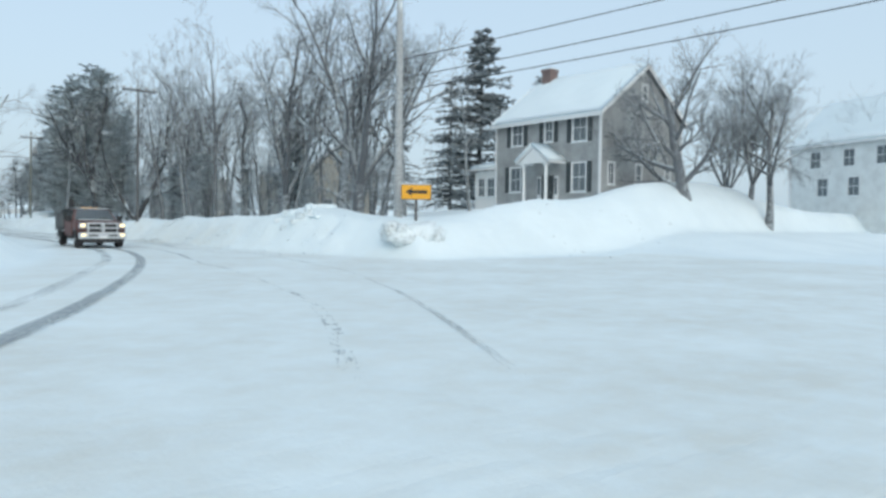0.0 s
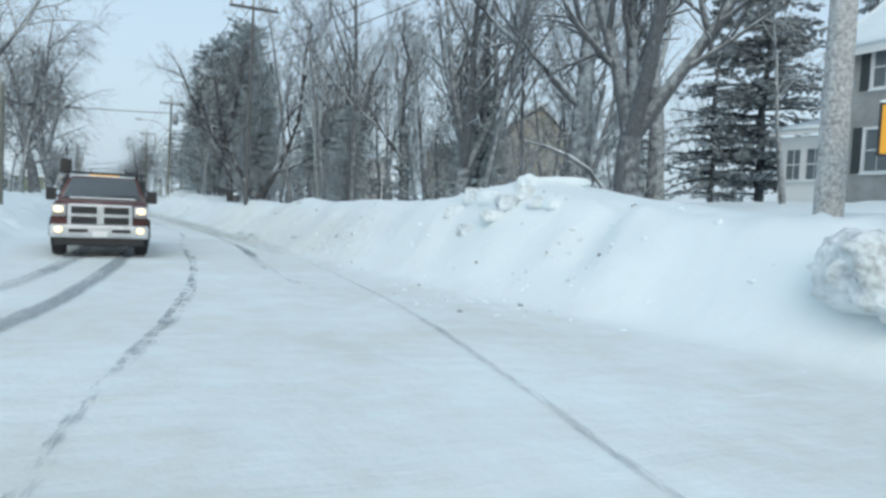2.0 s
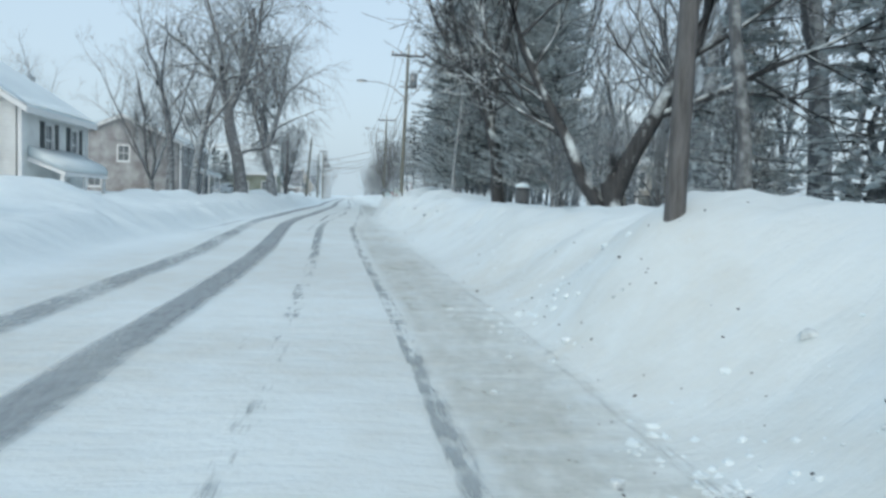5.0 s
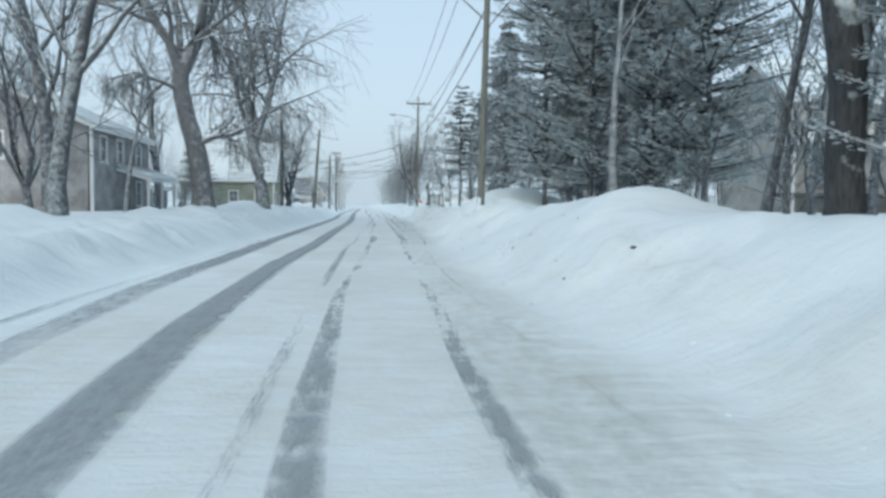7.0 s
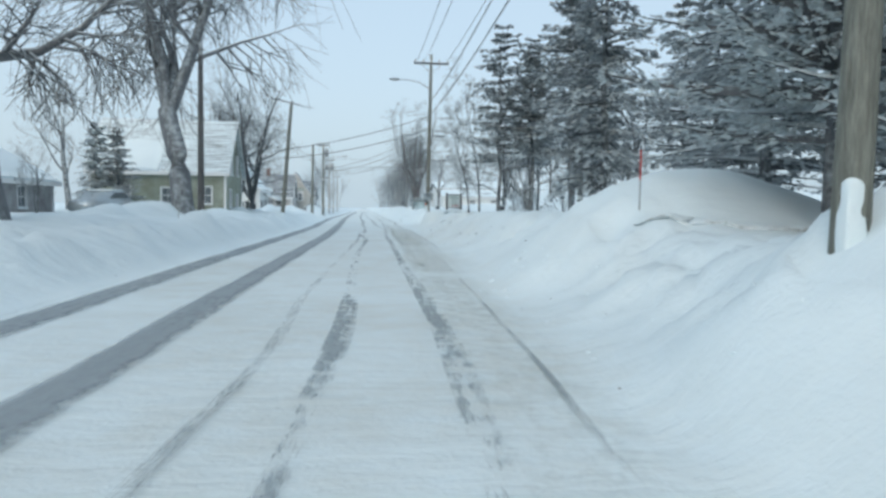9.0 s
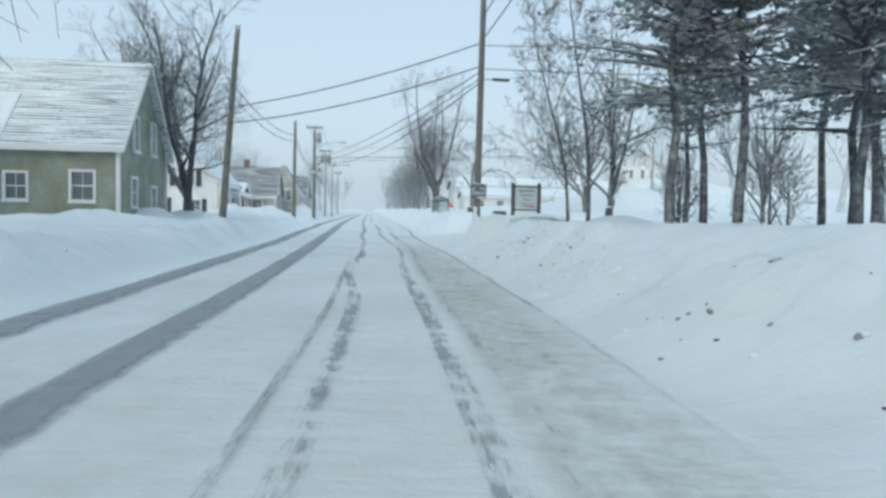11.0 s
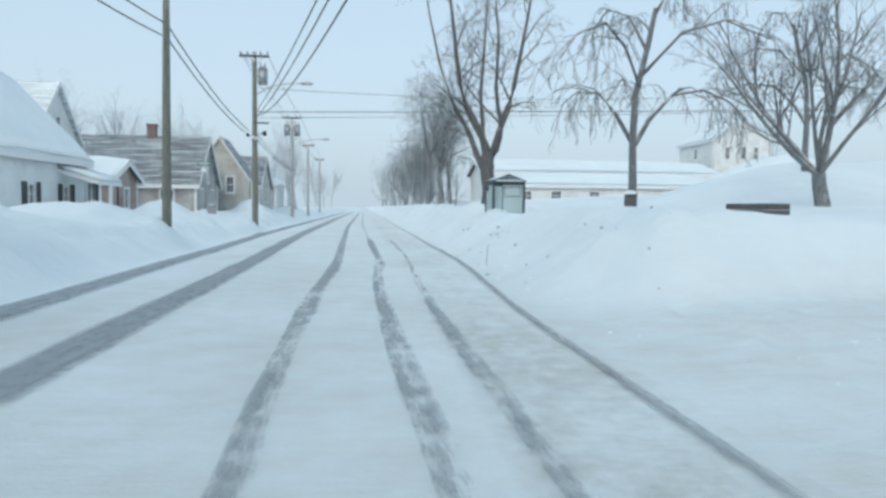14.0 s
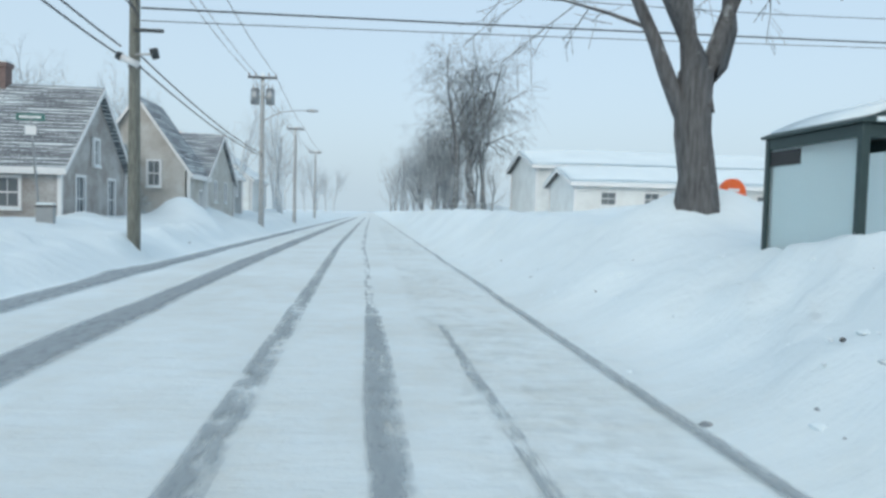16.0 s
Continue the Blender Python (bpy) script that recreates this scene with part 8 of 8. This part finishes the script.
def wheel(root, x, y, r, w, turn=0):
    m = Matrix.Translation((x, y, r))
    bm = bmesh.new()
    bmesh.ops.create_cone(bm, cap_ends=True, segments=28, radius1=r, radius2=r, depth=w, matrix=pose(x, y, r, 0, 90, 0))
    bmesh.ops.bevel(bm, geom=[e for e in bm.edges if abs(e.calc_length()) < r * 0.3], offset=0.04, segments=2, affect="EDGES")
    hub = part("wheel", bm, M["tyre"], root, "snow-caked black tyre", False)
    s = 1 if x > 0 else -1
    bm = bmesh.new()
    bmesh.ops.create_cone(bm, cap_ends=True, segments=20, radius1=r * 0.58, radius2=r * 0.5, depth=0.03, matrix=pose(x + s * (w / 2 + 0.012), y, r, 0, 90 * s, 0))
    part("rim", bm, M["dark_metal"], hub)
    bm = bmesh.new()
    bmesh.ops.create_cone(bm, cap_ends=True, segments=12, radius1=r * 0.2, radius2=r * 0.16, depth=0.06, matrix=pose(x + s * (w / 2 + 0.03), y, r, 0, 90 * s, 0))
    part("hub_cap", bm, M["chrome"], hub)


def truck():
    """A work pickup facing the viewer: front at -y."""
    root = thing("pickup_truck", "salt-grimed dark red pickup with service body and lit headlights", "truck", (-3.86, 39.95, gz(-3.86, 39.95)), -2.3)
    root.scale = (1, 1, 0.93)
    body = M["red_car"]
    # bonnet and nose
    bm = bmesh.new()
    prism(bm, [(-2.75, 0.55), (-2.75, 1.12), (-2.62, 1.30), (-1.2, 1.40), (-1.2, 0.55)], -0.98, 0.98, "x")
    bmesh.ops.bevel(bm, geom=list(bm.edges), offset=0.07, segments=3, affect="EDGES")
    part("bonnet", bm, body, root, "", True)
    # cab
    bm = bmesh.new()
    lo = [(-0.98, -1.25), (0.98, -1.25), (0.98, 0.95), (-0.98, 0.95)]
    hi = [(-0.76, -0.55), (0.76, -0.55), (0.76, 0.82), (-0.76, 0.82)]
    rows = [[bm.verts.new((x, y, z)) for x, y in ring] for z, ring in ((0.55, lo), (1.36, lo), (1.97, hi))]
    for a, b2 in zip(rows, rows[1:]):
        for i in range(4):
            bm.faces.new((a[i], a[(i + 1) % 4], b2[(i + 1) % 4], b2[i]))
    bm.faces.new(rows[-1])
    bm.faces.new(rows[0][::-1])
    bmesh.ops.bevel(bm, geom=list(bm.edges), offset=0.05, segments=2, affect="EDGES")
    part("cab", bm, body, root, "", True)
    bm = bmesh.new()
    vs = [bm.verts.new(p) for p in ((-0.86, -1.245, 1.40), (0.86, -1.245, 1.40), (0.70, -0.62, 1.935), (-0.70, -0.62, 1.935))]
    bm.faces.new(vs)
    bmesh.ops.solidify(bm, geom=bm.faces[:], thickness=-0.03)
    part("windscreen", bm, M["car_glass"], root, "dark wet windscreen")
    for s in (-1, 1):
        bm = bmesh.new()
        vs = [bm.verts.new(p) for p in ((s * 0.985, -1.0, 1.42), (s * 0.985, 0.8, 1.42), (s * 0.80, 0.7, 1.9), (s * 0.80, -0.5, 1.9))]
        bm.faces.new(vs)
        bmesh.ops.solidify(bm, geom=bm.faces[:], thickness=0.03)
        part("side_window", bm, M["car_glass"], root)
        bm = boxed((s * 1.12 - 0.11, -1.1, 1.32), (s * 1.12 + 0.11, -0.98, 1.64), 0.03)
        rod(bm, (s * 0.92, -1.02, 1.42), (s * 1.05, -1.04, 1.44), 0.025, 0.025, 6)
        part("mirror", bm, M["black"], root)
        bm = boxed((s * 0.98 - 0.02, -0.9, 0.62), (s * 0.98 + 0.025, 0.75, 1.3), 0.015)
        dr = part("door", bm, body, root)
        part("door_handle", boxed((s * 1.01 - 0.015, 0.5, 1.12), (s * 1.01 + 0.02, 0.66, 1.16), 0.006), M["black"], dr)
    # grille with four openings
    gr = part("grille", boxed((-0.66, -2.86, 0.74), (0.66, -2.72, 1.27), 0.05), M["chrome"], root, "pale chrome cross-bar grille")
    for a, b2 in ((-0.58, -0.07), (0.07, 0.58)):
        for z in (0.8, 1.04):
            hole = part("grille_opening", boxed((a, -2.872, z), (b2, -2.862, z + 0.17), 0.004), M["black"], gr)
            for k in range(3):
                part("slat", boxed((a + 0.02, -2.88, z + 0.03 + k * 0.05), (b2 - 0.02, -2.873, z + 0.042 + k * 0.05)), M["dark_metal"], hole)
    for s in (-1, 1):
        bm = boxed((s * 0.83 - 0.15, -2.84, 0.96), (s * 0.83 + 0.15, -2.58, 1.24), 0.05)
        hl = part("headlight", bm, M["chrome"], root)
        bm = bmesh.new()
        bmesh.ops.create_uvsphere(bm, u_segments=14, v_segments=8, radius=1, matrix=pose(s * 0.83, -2.84, 1.13) @ Matrix.Diagonal((0.1, 0.03, 0.07, 1)))
        part("bulb", bm, M["headlight"], hl, "lit warm headlight", True)
        part("turn_lamp", boxed((s * 0.83 - 0.12, -2.852, 0.98), (s * 0.83 + 0.12, -2.842, 1.04), 0.004), M["ceramic"], hl, "dull amber turn lamp")
        bm = bmesh.new()
        bmesh.ops.create_uvsphere(bm, u_segments=12, v_segments=8, radius=1, matrix=pose(s * 0.82, -2.945, 0.66) @ Matrix.Diagonal((0.085, 0.03, 0.07, 1)))
        part("fog_light", bm, M["headlight"], root, "lit warm fog light", True)
    bm = boxed((-1.0, -2.94, 0.46), (1.0, -2.62, 0.78), 0.07)
    bp = part("bumper", bm, M["chrome"], root, "salt-grey chrome bumper", False)
    for a, b2 in ((-0.62, -0.24), (0.24, 0.62)):
        part("bumper_slot", boxed((a, -2.952, 0.6), (b2, -2.941, 0.68), 0.004), M["black"], bp)
    part("number_plate", boxed((-0.15, -2.956, 0.5), (0.15, -2.942, 0.63)), M["trim"], bp)
    part("air_dam", boxed((-0.9, -2.85, 0.28), (0.9, -2.6, 0.5), 0.03), M["black"], root)
    # flatbed body with racks
    bed = part("flatbed", boxed((-1.04, 1.05, 0.85), (1.04, 2.85, 1.0), 0.02), M["dark_metal"], root)
    for s in (-1, 1):
        part("side_board", boxed((s * 1.02 - 0.03, 1.08, 1.0), (s * 1.02 + 0.03, 2.83, 1.66), 0.01), M["grimed"], bed, "grey side panel of the service body")
        for y in (1.3, 2.05, 2.7):
            part("stake_post", boxed((s * 1.065 - 0.025, y - 0.04, 0.8), (s * 1.065 + 0.015, y + 0.04, 1.72), 0.006), M["dark_metal"], bed)
        for y, hh in ((1.12, 1.95), (1.95, 1.74)):
            cab_box = part("locker", boxed((s * 0.86 - 0.18, y, 1.02), (s * 0.86 + 0.13, y + 0.72, hh), 0.02), M["dark_metal"] if y < 1.5 else M["grimed"], bed, "service body locker")
            part("latch", boxed((s * 1.0 - 0.02, y + 0.3, 1.35), (s * 1.0 + 0.02, y + 0.4, 1.42), 0.005), M["chrome"], cab_box)
        part("tool_box", boxed((s * 1.04 - 0.16, 1.1, 0.5), (s * 1.04 + 0.02, 1.45, 0.84), 0.02), M["dark_metal"], root)
    part("headboard", boxed((-1.0, 1.0, 1.004), (1.0, 1.06, 1.95), 0.012), M["dark_metal"], bed)
    bm = bmesh.new()
    for s in (-1, 1):
        rod(bm, (s * 0.9, -0.45, 2.06), (s * 0.9, 1.03, 2.06), 0.03, 0.03, 8)
        rod(bm, (s * 0.9, 1.03, 1.0), (s * 0.9, 1.03, 2.08), 0.03, 0.03, 8)
    rod(bm, (-0.95, -0.4, 2.07), (0.95, -0.4, 2.07), 0.035, 0.035, 8)
    part("roof_rack", bm, M["dark_metal"], root)
    part("rack_box", boxed((-0.98, -0.45, 2.06), (-0.74, -0.1, 2.42), 0.03), M["black"], root, "dark upright box on the rack")
    part("beacon_bar", boxed((-0.35, 0.0, 1.98), (0.35, 0.2, 2.1), 0.03), M["amber"], root, "amber light bar")
    for x, hh in ((-0.35, 0.1), (0.5, 0.2), (0.8, 0.14)):
        part("rack_post", rod(bmesh.new(), (x, 0.98, 1.9), (x, 0.98, 2.1 + hh), 0.022, 0.022, 6), M["dark_metal"], root)
    part("hose_reel", rod(bmesh.new(), (0.5, 1.3, 2.05), (0.82, 1.3, 2.05), 0.16, 0.16, 14), M["black"], root, "black hose reel")
    # snow caught at the foot of the windscreen and on the bonnet
    part("snow", boxed((-0.7, -1.42, 1.385), (0.72, -1.22, 1.425), 0.015), M["snow"], root)
    for s in (-1, 1):
        part("wiper", rod(bmesh.new(), (s * 0.1 + 0.1, -1.25, 1.42), (s * 0.1 + 0.65, -1.17, 1.5), 0.012, 0.009, 6), M["black"], root)
    part("snow", boxed((-0.72, -0.5, 1.972), (0.72, -0.05, 2.01), 0.018), M["snow"], root)
    for y, rr in ((-1.95, 0.40), (2.05, 0.40)):
        for s in (-1, 1):
            wheel(root, s * 0.86, y, rr, 0.28)
            bm = bmesh.new()
            pts = [(y + 0.5 * math.cos(a), 0.42 + 0.5 * math.sin(a)) for a in np.linspace(0.1, math.pi - 0.1, 9)]
            inner = [(y + 0.44 * math.cos(a), 0.42 + 0.44 * math.sin(a)) for a in np.linspace(math.pi - 0.1, 0.1, 9)]
            prism(bm, pts + inner, s * 1.02 - 0.03, s * 1.02 + 0.03, "x")
            part("wheel_arch", bm, M["black"], root)
    part("chassis", boxed((-0.6, -2.4, 0.36), (0.6, 2.75, 0.56), 0.02), M["black"], root)


truck()


def buried_car():
    z = gz(-15.0, 131.3) - 0.25
    root = thing("parked_car", "silver hatchback half buried behind a snow bank", "car", (-15.0, 131.3, z), 80)
    bm = bmesh.new()
    prism(bm, [(-2.0, 0.35), (-2.05, 0.8), (-1.6, 0.95), (-0.9, 1.02), (-0.35, 1.42), (0.9, 1.48), (1.6, 1.1), (1.95, 1.0), (2.0, 0.35)], -0.82, 0.82, "y")
    bmesh.ops.bevel(bm, geom=list(bm.edges), offset=0.06, segments=2, affect="EDGES")
    part("body", bm, M["silver_car"], root, "", True)
    for s in (-1, 1):
        bm = bmesh.new()
        prism(bm, [(-0.75, 1.03), (-0.28, 1.36), (0.85, 1.41), (1.35, 1.1)], s * 0.822, s * 0.832, "y")
        part("side_window", bm, M["car_glass"], root)
    part("snow", boxed((-0.3, -0.7, 1.45), (0.95, 0.7, 1.56), 0.05), M["snow"], root, "snow lying on the car roof")
    for x in (-1.3, 1.3):
        for s in (-1, 1):
            bm = bmesh.new()
            bmesh.ops.create_cone(bm, cap_ends=True, segments=20, radius1=0.3, radius2=0.3, depth=0.2, matrix=pose(x, s * 0.76, 0.3, 90, 0, 0))
            part("wheel", bm, M["tyre"], root)


buried_car()
